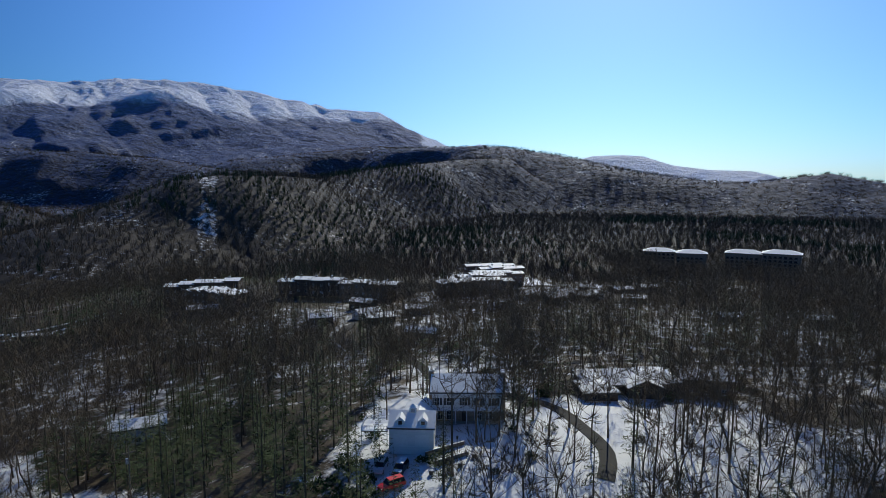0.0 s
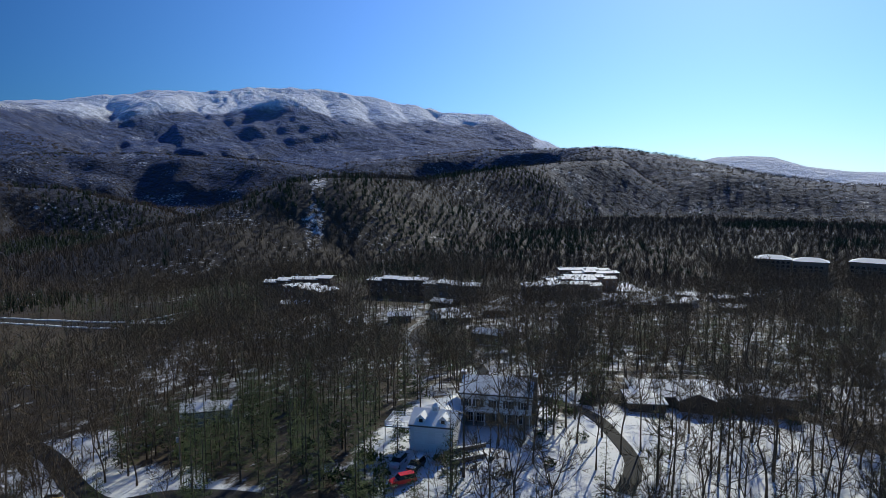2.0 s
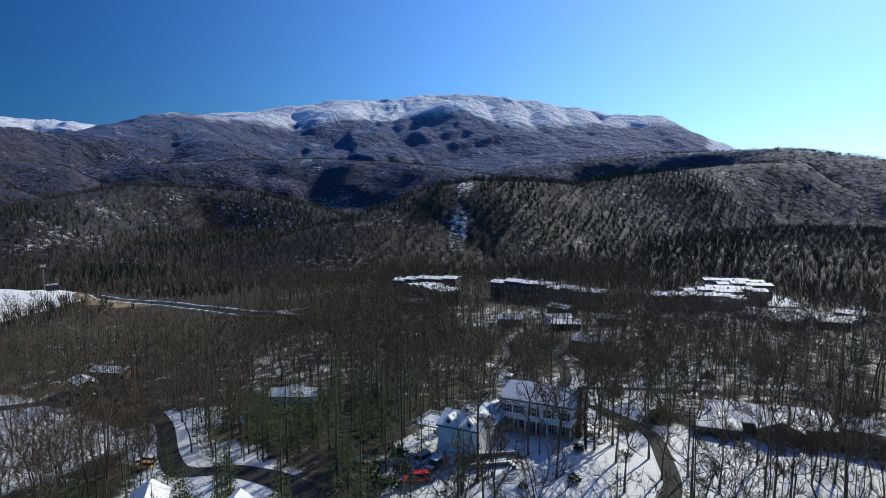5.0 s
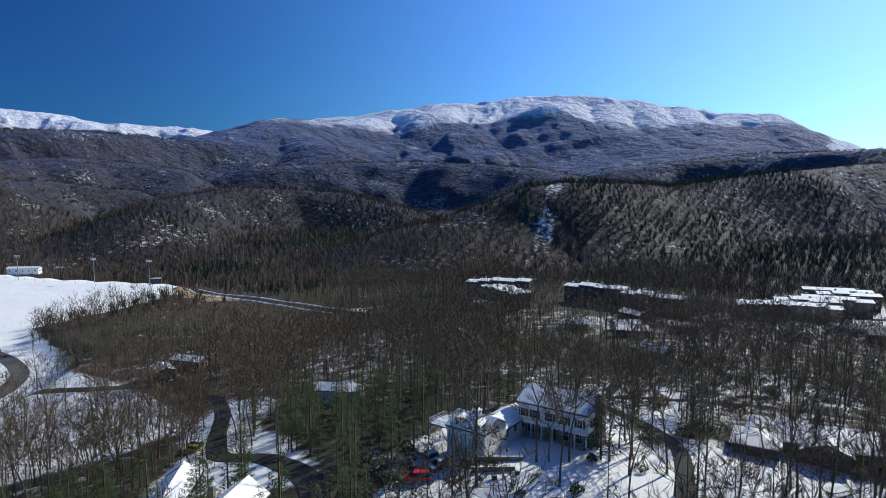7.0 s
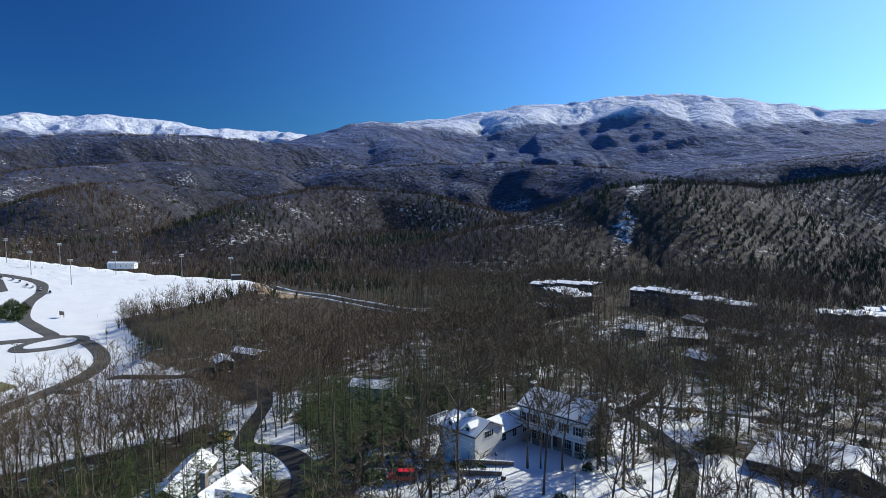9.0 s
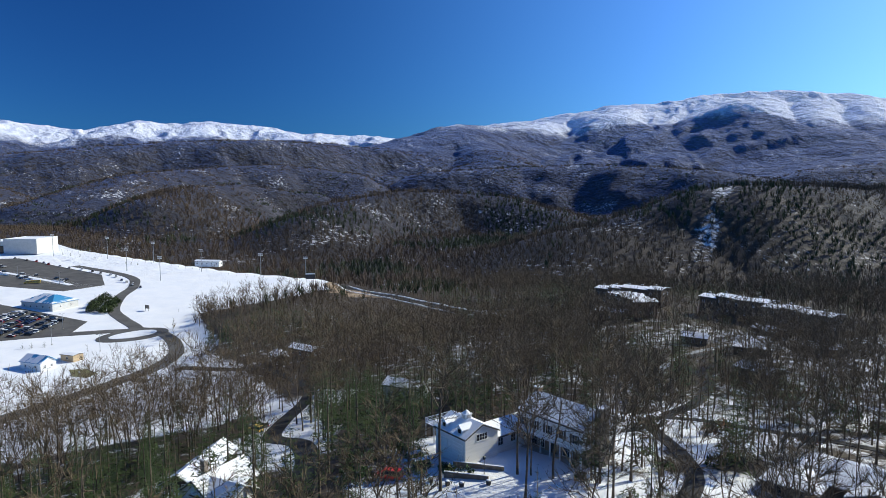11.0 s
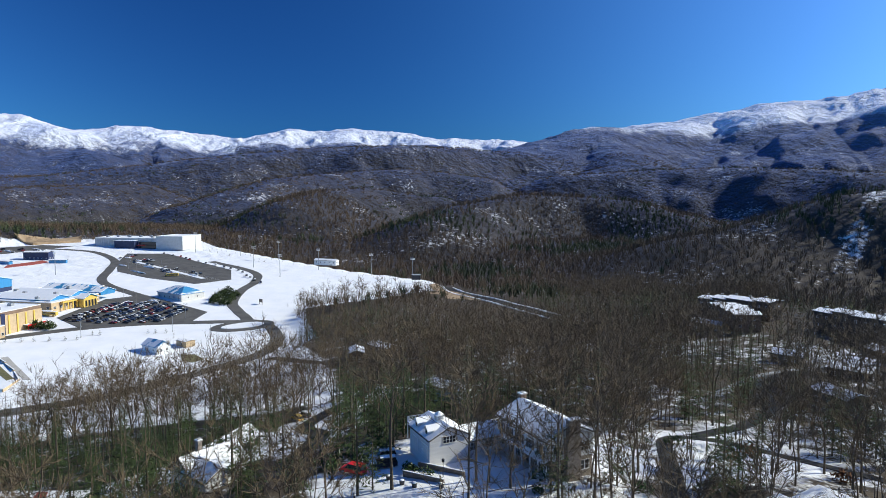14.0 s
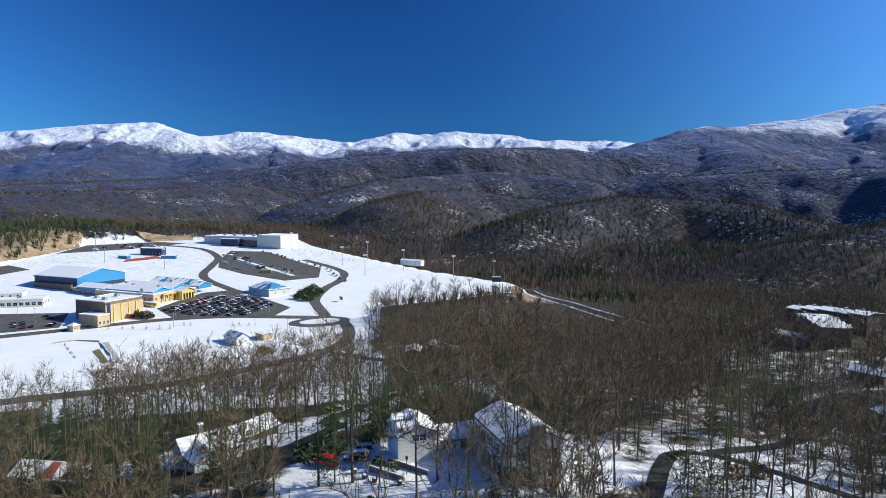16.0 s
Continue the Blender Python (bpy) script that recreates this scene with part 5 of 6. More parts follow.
# ---- vehicles ----
def car_body(L, W, kind):
    """Side profile swept across the width, pinched at the roof."""
    hood = {"sedan": 0.27, "suv": 0.26, "van": 0.16}[kind]
    roof0, roof1 = {"sedan": (0.42, 0.72), "suv": (0.38, 0.93), "van": (0.27, 0.96)}[kind]
    top = {"sedan": 1.45, "suv": 1.72, "van": 1.95}[kind]
    belt = {"sedan": 0.92, "suv": 1.05, "van": 1.1}[kind]
    low = [(0.0, 0.35), (0.0, 0.68), (0.03, 0.78), (hood, belt), (1.0 - (0.14 if kind == "sedan" else 0.0), belt), (1.0, belt - 0.1), (1.0, 0.35)]
    cab = [(hood, belt), (roof0, top), (roof1, top), (0.86 if kind == "sedan" else 0.99, belt)]

    def sweep(profile, w0, w1):
        bm = bmesh.new()
        zs = [p[1] for p in profile]
        ring = []
        for s in (-1, 1):
            ring.append([bm.verts.new((u * L - L / 2, s * (w0 + (w1 - w0) * (z - min(zs)) / (max(zs) - min(zs))) / 2, z)) for u, z in profile])
        bm.faces.new(ring[0]), bm.faces.new(ring[1][::-1])
        n = len(profile)
        for i in range(n):
            bm.faces.new((ring[0][i], ring[0][(i + 1) % n], ring[1][(i + 1) % n], ring[1][i]))
        bmesh.ops.recalc_face_normals(bm, faces=bm.faces)
        return bm
    body = sweep(low, W, W * 0.97)
    bmesh.ops.bevel(body, geom=[e for e in body.edges if abs(e.verts[0].co.y - e.verts[1].co.y) < 0.1], offset=0.06, segments=1, affect="EDGES")
    return body, sweep(cab, W * 0.94, W * 0.74), (roof0, roof1, top)


def paint(name, rgb):
    return two_tone(name, tuple(c * 0.85 for c in rgb), rgb, 1.5, 0.3)


PAINTS = [("black", paint("black_car_paint", (0.02, 0.02, 0.022))), ("white", paint("white_car_paint", (0.75, 0.75, 0.75))), ("silver", paint("silver_car_paint", (0.4, 0.41, 0.42))),
          ("dark red", paint("dark_red_car_paint", (0.25, 0.015, 0.015))), ("dark blue", paint("dark_blue_car_paint", (0.02, 0.035, 0.1))), ("grey", paint("grey_car_paint", (0.12, 0.12, 0.13)))]


def make_car(colour, mat, kind, snowy, x, y, z, rz, group="parked cars", L=4.6, W=1.82, name="car", fine=True):
    ob = thing(name, f"{colour} parked {kind}" + (" with snow on its roof" if snowy else " on cleared asphalt"), "car", x, y, z, rz, group)
    body, cabin, (r0, r1, top) = car_body(L, W, kind)
    part("body", body, mat, ob)
    cab = part("cabin", cabin, GLASS, ob, "dark window glass")
    part("roof_panel", box((r0 - 0.02) * L - L / 2, (r1 + 0.02) * L - L / 2, -W * 0.385, W * 0.385, top - 0.02, top + 0.05, 0.02), mat, cab)
    if snowy:
        part("snow_cover", box((r0 - 0.01) * L - L / 2, (r1 + 0.01) * L - L / 2, -W * 0.37, W * 0.37, top + 0.055, top + 0.17, 0.03), SNOW, ob)
        part("snow_cover", box(0.03 * L - L / 2, 0.25 * L - L / 2, -W * 0.42, W * 0.42, 0.9, 1.02, 0.03), SNOW, ob)
    for sx in (-0.31, 0.31):
        for sy in (-1, 1):
            bm = bmesh.new()
            bmesh.ops.create_cone(bm, cap_ends=True, segments=12, radius1=0.34, radius2=0.34, depth=0.22, matrix=Matrix.Translation((sx * L, sy * (W / 2 - 0.1), 0.34)) @ Matrix.Rotation(radians(90), 4, "X"))
            wheel = part("wheel", bm, RUBBER, ob)
            if not fine:
                continue
            bm = bmesh.new()
            bmesh.ops.create_cone(bm, cap_ends=True, segments=10, radius1=0.2, radius2=0.2, depth=0.05, matrix=Matrix.Translation((sx * L, sy * (W / 2 + 0.02), 0.34)) @ Matrix.Rotation(radians(90), 4, "X"))
            part("rim", bm, STEEL, wheel)
    for sy in (-1, 1) if fine else ():
        part("headlight", box(-L / 2 - 0.02, -L / 2 + 0.05, sy * W * 0.36 - 0.16, sy * W * 0.36 + 0.16, 0.6, 0.74), TRIM, ob, "clear headlight")
        part("tail_light", box(L / 2 - 0.05, L / 2 + 0.02, sy * W * 0.38 - 0.12, sy * W * 0.38 + 0.12, 0.68, 0.86), RED_PAINT, ob, "red tail light")
    return ob


FIRST_CARS = {}


def park(x, y, z, rz, rng):
    c, kind, snowy = int(rng.choice(len(PAINTS), p=(0.36, 0.07, 0.1, 0.17, 0.14, 0.16))), str(rng.choice(("sedan", "suv", "van"), p=(0.45, 0.45, 0.1))), bool(rng.random() < 0.18)
    key = (c, kind, snowy)
    if key in FIRST_CARS:
        return copy_thing(FIRST_CARS[key], pose(x, y, z, 0, 0, rz))
    FIRST_CARS[key] = make_car(*PAINTS[c], kind, snowy, x, y, z, rz, fine=False)
    return FIRST_CARS[key]


rng = np.random.default_rng(12)
ux, uy = math.cos(radians(141)), math.sin(radians(141))
for (ax, ay), n, gap in (((-394, 52), 19, 2.75), ((-388, 57), 21, 2.75), ((-383, 65), 22, 2.75), ((-378, 70), 24, 2.75), ((-373, 78), 22, 2.75), ((-369, 84), 22, 2.75), ((-366, 93), 18, 2.75), ((-363, 100), 16, 2.75)):
    for k in range(n):
        x, y = ax + ux * gap * k, ay + uy * gap * k
        if rng.random() < 0.12 or float(inside(np.array([x]), np.array([y]), [(-404, 46), (-455, 76), (-462, 104), (-384, 138), (-360, 124), (-372, 58)])[0]) < 2:
            continue
        park(x, y, level(x) + 0.16, 51 + 180 * int(rng.random() < 0.5) + rng.uniform(-2, 2), rng)
for x, y, rz in ((-365, -28, 10), (-367, -24, 12), (-370, -34, 8), (-374, -30, 10), (-378, -36, 12), (-381, -32, 10), (-366, -14, 70), (-371, -13, 75), (-388, -18, 80), (-394, -22, 80)):
    park(x, y, level(x) + 0.16, rz, rng)
for k in range(26):
    t = rng.random()
    x, y = -690 + 150 * t + rng.uniform(-8, 8), 100 + 45 * t + rng.uniform(-10, 14)
    park(x, y, level(x) + 0.16, float(rng.choice((20, 110, 200))) + rng.uniform(-3, 3), rng)
for k in range(14):
    x, y = rng.uniform(-790, -740), rng.uniform(-40, 30)
    park(x, y, level(x) + 0.16, float(rng.choice((60, 150))), rng)
for k in range(16):
    x = -480 - k * 14 + rng.uniform(-3, 3)
    park(x, 196 + (-480 - x) * 0.0 + rng.uniform(-2, 2) - max(0, (-540 - x)) * 0.35, level(x) + 0.16, 160 + rng.uniform(-4, 4), rng)


def school_bus(x, y, rz):
    ob = thing("school_bus", "yellow school bus with snow on its roof", "bus", x, y, level(x) + 0.16, rz, "school buses")
    bm = box(-5.2, 5.2, -1.2, 1.2, 0.55, 3.0, 0.18)
    add_box(bm, -6.6, -5.1, -1.05, 1.05, 0.55, 1.7, 0.12)
    part("body", bm, YELLOW_PAINT, ob)
    for k in range(9):
        for s in (-1, 1):
            part("window", box(-4.6 + k * 1.05, -3.75 + k * 1.05, s * 1.2 - 0.02, s * 1.2 + 0.02, 1.75, 2.5), GLASS, ob)
    for s in (-1, 1):
        part("rub_rail", box(-5.2, 5.2, s * 1.21 - 0.03, s * 1.21 + 0.03, 1.3, 1.42), DARK_METAL, ob)
    part("windscreen", box(-5.24, -5.18, -1.0, 1.0, 1.75, 2.6), GLASS, ob)
    part("snow_cover", box(-5.0, 5.0, -1.05, 1.05, 3.0, 3.12, 0.04), SNOW, ob)
    for wx in (-5.6, 3.0):
        for s in (-1, 1):
            bm = bmesh.new()
            bmesh.ops.create_cone(bm, cap_ends=True, segments=12, radius1=0.5, radius2=0.5, depth=0.28, matrix=Matrix.Translation((wx, s * 1.05, 0.5)) @ Matrix.Rotation(radians(90), 4, "X"))
            part("wheel", bm, RUBBER, ob)


school_bus(-540, 133, 78)
school_bus(-411, 42, 51)
school_bus(-415, 39, 51)
make_car("bright red", paint("bright_red_car_paint", (0.7, 0.012, 0.012)), "suv", False, -8.6, 102.4, ground_z(-8.6, 102.4) + 0.05, 35, group="cars by the houses")
make_car("white", PAINTS[1][1], "suv", True, -11.0, 109.0, ground_z(-11, 109) + 0.05, 80, group="cars by the houses")
make_car("black", PAINTS[0][1], "suv", True, -7.4, 107.5, ground_z(-7.4, 107.5) + 0.05, 75, group="cars by the houses")
make_car("bright yellow", YELLOW_PAINT, "suv", False, -90.0, 116.5, ground_z(-90.0, 116.5) + 0.05, 15, group="cars by the houses")
make_car("dark grey", PAINTS[5][1], "suv", True, -93.0, 119.5, ground_z(-93.0, 119.5) + 0.05, 15, group="cars by the houses")


# ---- poles, lamps, scoreboard, clipped evergreens ----
def cyl(r0, r1, z0, z1, x=0.0, y=0.0, sides=8):
    bm = bmesh.new()
    bmesh.ops.create_cone(bm, cap_ends=True, segments=sides, radius1=r0, radius2=r1, depth=z1 - z0, matrix=Matrix.Translation((x, y, (z0 + z1) / 2)))
    return bm


def floodlight(x, y, h, rz):
    ob = thing("floodlight_mast", "tall galvanised floodlight mast beside the snowy field", "floodlight", x, y, level(x) - 0.3, rz, "floodlight masts")
    part("pole", cyl(0.32, 0.16, 0, h), STEEL, ob)
    for z in (h - 0.4, h - 1.6):
        bar = part("crossbar", box(-2.2, 2.2, -0.08, 0.08, z - 0.08, z + 0.08), STEEL, ob)
        for k in range(5):
            part("lamp_head", box(-2.1 + k * 0.95, -1.5 + k * 0.95, -0.45, -0.1, z - 0.1, z + 0.55, 0.06), TRIM, bar)


for x, y in ((-693, 175), (-650, 216), (-607, 248), (-532, 268), (-482, 304), (-445, 330), (-568, 212), (-505, 222), (-640, -20), (-585, 40), (-720, -40)):
    floodlight(x, y, 21 if x > -640 else 23, 35)


def lot_lamp(x, y, z, h=9.0, label="slim grey street lamp standing by the parking lot"):
    ob = thing("street_lamp", label, "street lamp", x, y, z, 51, "parking lot lamps")
    part("pole", cyl(0.13, 0.08, 0, h), STEEL, ob)
    part("foot", cyl(0.3, 0.3, -0.3, 0.6), CONCRETE, ob)
    arm = part("arm", box(-1.3, 1.3, -0.05, 0.05, h - 0.1, h), STEEL, ob)
    for s in (-1, 1):
        part("lamp_head", box(s * 1.2 - 0.45, s * 1.2 + 0.45, -0.2, 0.2, h - 0.08, h + 0.1, 0.03), DARK_METAL, arm)


for x, y in ((-371, 60), (-376, 92), (-395, 82), (-420, 95), (-440, 88), (-372, 122), (-560, 105), (-600, 100), (-650, 105), (-530, 150), (-580, 128), (-345, 60), (-338, 110), (-380, -25), (-402, -40), (-358, -60), (-310, 128), (-262, 95)):
    lot_lamp(x, y, level(x), 9.5)
score = thing("scoreboard", "dark scoreboard with white panel on two posts", "scoreboard", -430, 326, level(-430), 60)
part("panel", box(-4, 4, -0.2, 0.2, 3, 7.2, 0.05), DARK_METAL, score)
part("header", box(-4, 4, -0.25, 0.25, 7.25, 8.3, 0.05), TRIM, score, "plain white header panel")
for s in (-3, 3):
    part("post", box(s - 0.15, s + 0.15, -0.15, 0.15, -0.5, 3.0), STEEL, score)
sign = thing("road_sign", "small brown board sign beside the school road", "sign", -395, 178, level(-395), 20)
part("panel", box(-2.2, 2.2, -0.1, 0.1, 1.5, 4.0, 0.03), RAW_WOOD, sign)
for s in (-1.7, 1.7):
    part("post", box(s - 0.12, s + 0.12, -0.12, 0.12, -0.5, 1.5), RAW_WOOD, sign)
# field fence
fence = thing("field_fence", "galvanised chain-link fence along the snowy field", "fence", -560, 240, level(-560))
fline = [(-732, 190), (-607, 240), (-495, 286), (-422, 332), (-395, 268), (-378, 185)]
for (ax, ay), (bx, by) in zip(fline[:-1], fline[1:]):
    n = int(math.hypot(bx - ax, by - ay) / 9)
    for k in range(n):
        x, y = ax + (bx - ax) * k / n, ay + (by - ay) * k / n
        p = part("post", cyl(0.07, 0.07, 0, 2.2, x + 560, y - 240, 5), STEEL, fence)
        p.location.z = level(x) - level(-560)


# painted bays and snow-piled islands of the lots
LINE = two_tone("worn_white_line_paint", (0.5, 0.5, 0.48), (0.68, 0.68, 0.66), 2.0, 0.7)
lines = thing("bay_markings", "worn white parking bay lines on asphalt", "road marking", -560, 120, level(-560))
tagged(lines, kind="stuff")
bm = bmesh.new()
for row in range(3):
    for k in range(34):
        x, y = -640 + k * 3.4 + row * 16, 104 + k * 1.35 + row * 12
        add_box(bm, x + 560 - 0.1, x + 560 + 0.1, y - 120 - 2.4, y - 120 + 2.4, level(x) - level(-560) + 0.15, level(x) - level(-560) + 0.19)
tagged(part("bay_lines", bm, LINE, lines), kind="stuff")
for k, (x, y, L, W) in enumerate(((-600, 118, 26, 2.2), (-560, 134, 26, 2.2), (-575, 106, 34, 1.8), (-648, 112, 14, 4), (-620, 96, 18, 3), (-540, 150, 20, 3), (-672, 104, 12, 5), (-398, 62, 9, 3), (-436, 108, 10, 3),
                                (-765, -10, 40, 4), (-775, 15, 30, 4), (-750, -45, 26, 5), (-590, -112, 18, 9), (-374, -74, 16, 4))):
    isle = thing("snow_bank", "long heap of ploughed snow on the asphalt", "snow bank", x, y, level(x) + 0.1, 22 if x < -480 else 60, "ploughed snow banks")
    bm = bmesh.new()
    bmesh.ops.create_icosphere(bm, subdivisions=3, radius=1)
    for v in bm.verts:
        lump = 1 + 0.25 * math.sin(v.co.x * 9 + k) * math.cos(v.co.y * 7 + k)
        v.co = Vector((v.co.x * L / 2, v.co.y * W / 2 * lump, max(v.co.z, -0.2) * 0.9 * lump))
    part("mound", bm, SNOW, isle)
for k, (x, y) in enumerate(((-412, 148), (-425, 152), (-436, 158), (-418, 160), (-430, 166), (-446, 164), (-404, 154), (-378, 36), (-374, 42))):
    ob = thing("dense_shrub", "dense dark green shrub on the snowy bank", "shrub", x, y, level(x), 40 * k, "shrubs on the school bank")
    rs = random.Random(k)
    bm = bmesh.new()
    for q in range(420):
        a, u = rs.uniform(0, 6.28), math.sqrt(rs.random())
        p = Vector((math.cos(a) * u * 4.5, math.sin(a) * u * 4.5, 0.3 + rs.random() * 5.0 * math.sqrt(1.02 - u * u)))
        d = Vector((rs.gauss(0, 1), rs.gauss(0, 1), rs.gauss(0.6, 0.7))).normalized() * 1.5
        s = d.cross(Vector((rs.gauss(0, 1), rs.gauss(0, 1), rs.gauss(0, 1)))).normalized() * 0.3
        bm.faces.new([bm.verts.new(p - s), bm.verts.new(p + s), bm.verts.new(p + d)])
    part("foliage", bm, NEEDLES, ob)
    part("stem", cyl(0.2, 0.1, -0.5, 2.5, sides=6), BARK, ob)
plot("retaining_bank", "dark brown earth bank behind the sports hall", [(-815, 10), (-835, 60), (-850, 60), (-838, -10)], EARTH, 3.0, step=12, category="bank")
for k, (x, y) in enumerate(((-452, 344), (-425, 351), (-380, 358), (-330, 362), (-285, 370), (-245, 382), (-545, 300), (-505, 306), (-60, 320), (-25, 250), (-110, 140), (-60, 118), (-225, 40), (-246, 105))):
    z = ground_z(x, y)
    ob = thing("utility_pole", "weathered wooden utility pole with crossarm", "utility pole", x, y, z, 20 * k, "utility poles")
    part("pole", cyl(0.17, 0.11, -0.5, 12.5), RAW_WOOD, ob)
    arm = part("crossarm", box(-1.2, 1.2, -0.07, 0.07, 11.4, 11.6), RAW_WOOD, ob)
    for q in (-1.05, -0.5, 0.5, 1.05):
        part("insulator", cyl(0.05, 0.04, 11.6, 11.85, q, 0, 6), DARK_METAL, arm)
    part("transformer", cyl(0.28, 0.28, 9.4, 10.4, 0.35, 0, 10), STEEL, ob)

# small things in the white house's yard
for k, (x, y) in enumerate(((3.0, 108.2), (5.6, 111.6), (-2.0, 106.0), (1.0, 107.0))):
    ob = thing("garden_planter", "round dark garden planter with a cap of snow", "planter", x, y, None, 0, "planters in the yard")
    bm = cyl(0.36, 0.45, -0.15, 0.7, sides=14)
    part("tub", bm, DARK_METAL, ob)
    part("band", cyl(0.47, 0.47, 0.6, 0.68, sides=14), DARK_METAL, ob)
    part("snow_cover", cyl(0.4, 0.25, 0.7, 0.8, sides=14), SNOW, ob)
lamp = thing("garden_lamp", "black garden lamp post standing in snow", "lamp post", 2.6, 113.6)
part("post", cyl(0.07, 0.05, -0.2, 2.5), DARK_METAL, lamp)
lantern = part("lantern", box(-0.17, 0.17, -0.17, 0.17, 2.5, 2.95, 0.02), GLASS, lamp)
part("lantern_cap", cyl(0.28, 0.03, 2.95, 3.15, sides=6), DARK_METAL, lantern)
for k, (x, y, r) in enumerate(((13.6, 134.2, 0.75), (14.4, 133.2, 0.5), (12.9, 126.8, 0.45), (-2.8, 111.6, 0.5))):
    ob = thing("boulder", "rounded grey boulder half under snow", "boulder", x, y, None, 50 * k, "boulders by the house")
    bm = bmesh.new()
    bmesh.ops.create_icosphere(bm, subdivisions=2, radius=r)
    for v in bm.verts:
        v.co *= 1 + 0.18 * math.sin(v.co.x * 5 + k) + 0.12 * math.cos(v.co.y * 7)
        v.co.z *= 0.75
    part("rock", bm, DARK_STONE, ob)
    bm = bmesh.new()
    bmesh.ops.create_icosphere(bm, subdivisions=2, radius=r * 0.8, matrix=Matrix.Translation((0, 0, r * 0.28)))
    part("snow_cover", bm, SNOW, ob)


# ---- trees ----
def tube(path, radii, sides):
    """A tapered limb along a path: vertices and triangles."""
    path = np.asarray(path, float)
    v, f = [], []
    for k, (p, r) in enumerate(zip(path, radii)):
        d = path[min(k + 1, len(path) - 1)] - path[max(k - 1, 0)]
        d = d / (np.linalg.norm(d) + 1e-9)
        u = np.cross(d, (0.3, 0.9, 0.1) if abs(d[2]) > 0.5 else (0, 0, 1))
        u = u / (np.linalg.norm(u) + 1e-9)
        w = np.cross(d, u)
        for s in range(sides):
            a = 2 * math.pi * s / sides
            v.append(p + r * (math.cos(a) * u + math.sin(a) * w))
    for k in range(len(path) - 1):
        for s in range(sides):
            a, b = k * sides + s, k * sides + (s + 1) % sides
            f += [(a, b, b + sides), (a, b + sides, a + sides)]
    return v, f


class Soup:
    """Triangles gathered into one mesh."""
    def __init__(self):
        self.v, self.f, self.n = [], [], 0

    def add(self, v, f):
        v = np.asarray(v, float)
        self.v.append(v)
        self.f.append(np.asarray(f, int) + self.n)
        self.n += len(v)

    def arrays(self):
        return np.vstack(self.v), np.vstack(self.f)


def tri_mesh(name, v, f, mat, smooth=False):
    me = bpy.data.meshes.new(name)
    me.vertices.add(len(v))
    me.vertices.foreach_set("co", np.asarray(v, np.float32).ravel())
    me.loops.add(len(f) * 3)
    me.loops.foreach_set("vertex_index", np.asarray(f, np.int32).ravel())
    me.polygons.add(len(f))
    me.polygons.foreach_set("loop_start", np.arange(0, len(f) * 3, 3, dtype=np.int32))
    me.polygons.foreach_set("loop_total", np.full(len(f), 3, np.int32))
    me.update(calc_edges=True)
    me.materials.append(mat)
    return me


def twig_tris(rng, base, direction, length, width):
    d = direction / (np.linalg.norm(direction) + 1e-9)
    side = np.cross(d, rng.normal(size=3))
    side = side / (np.linalg.norm(side) + 1e-9) * width
    return [base - side, base + side, base + d * length]


def unit(v):
    return v / (np.linalg.norm(v) + 1e-9)


def along(way, k):
    """The place and the direction at the share k of a polyline."""
    q = k * (len(way) - 1)
    i = min(int(q), len(way) - 2)
    return way[i] + (way[i + 1] - way[i]) * (q - i), unit(way[i + 1] - way[i])


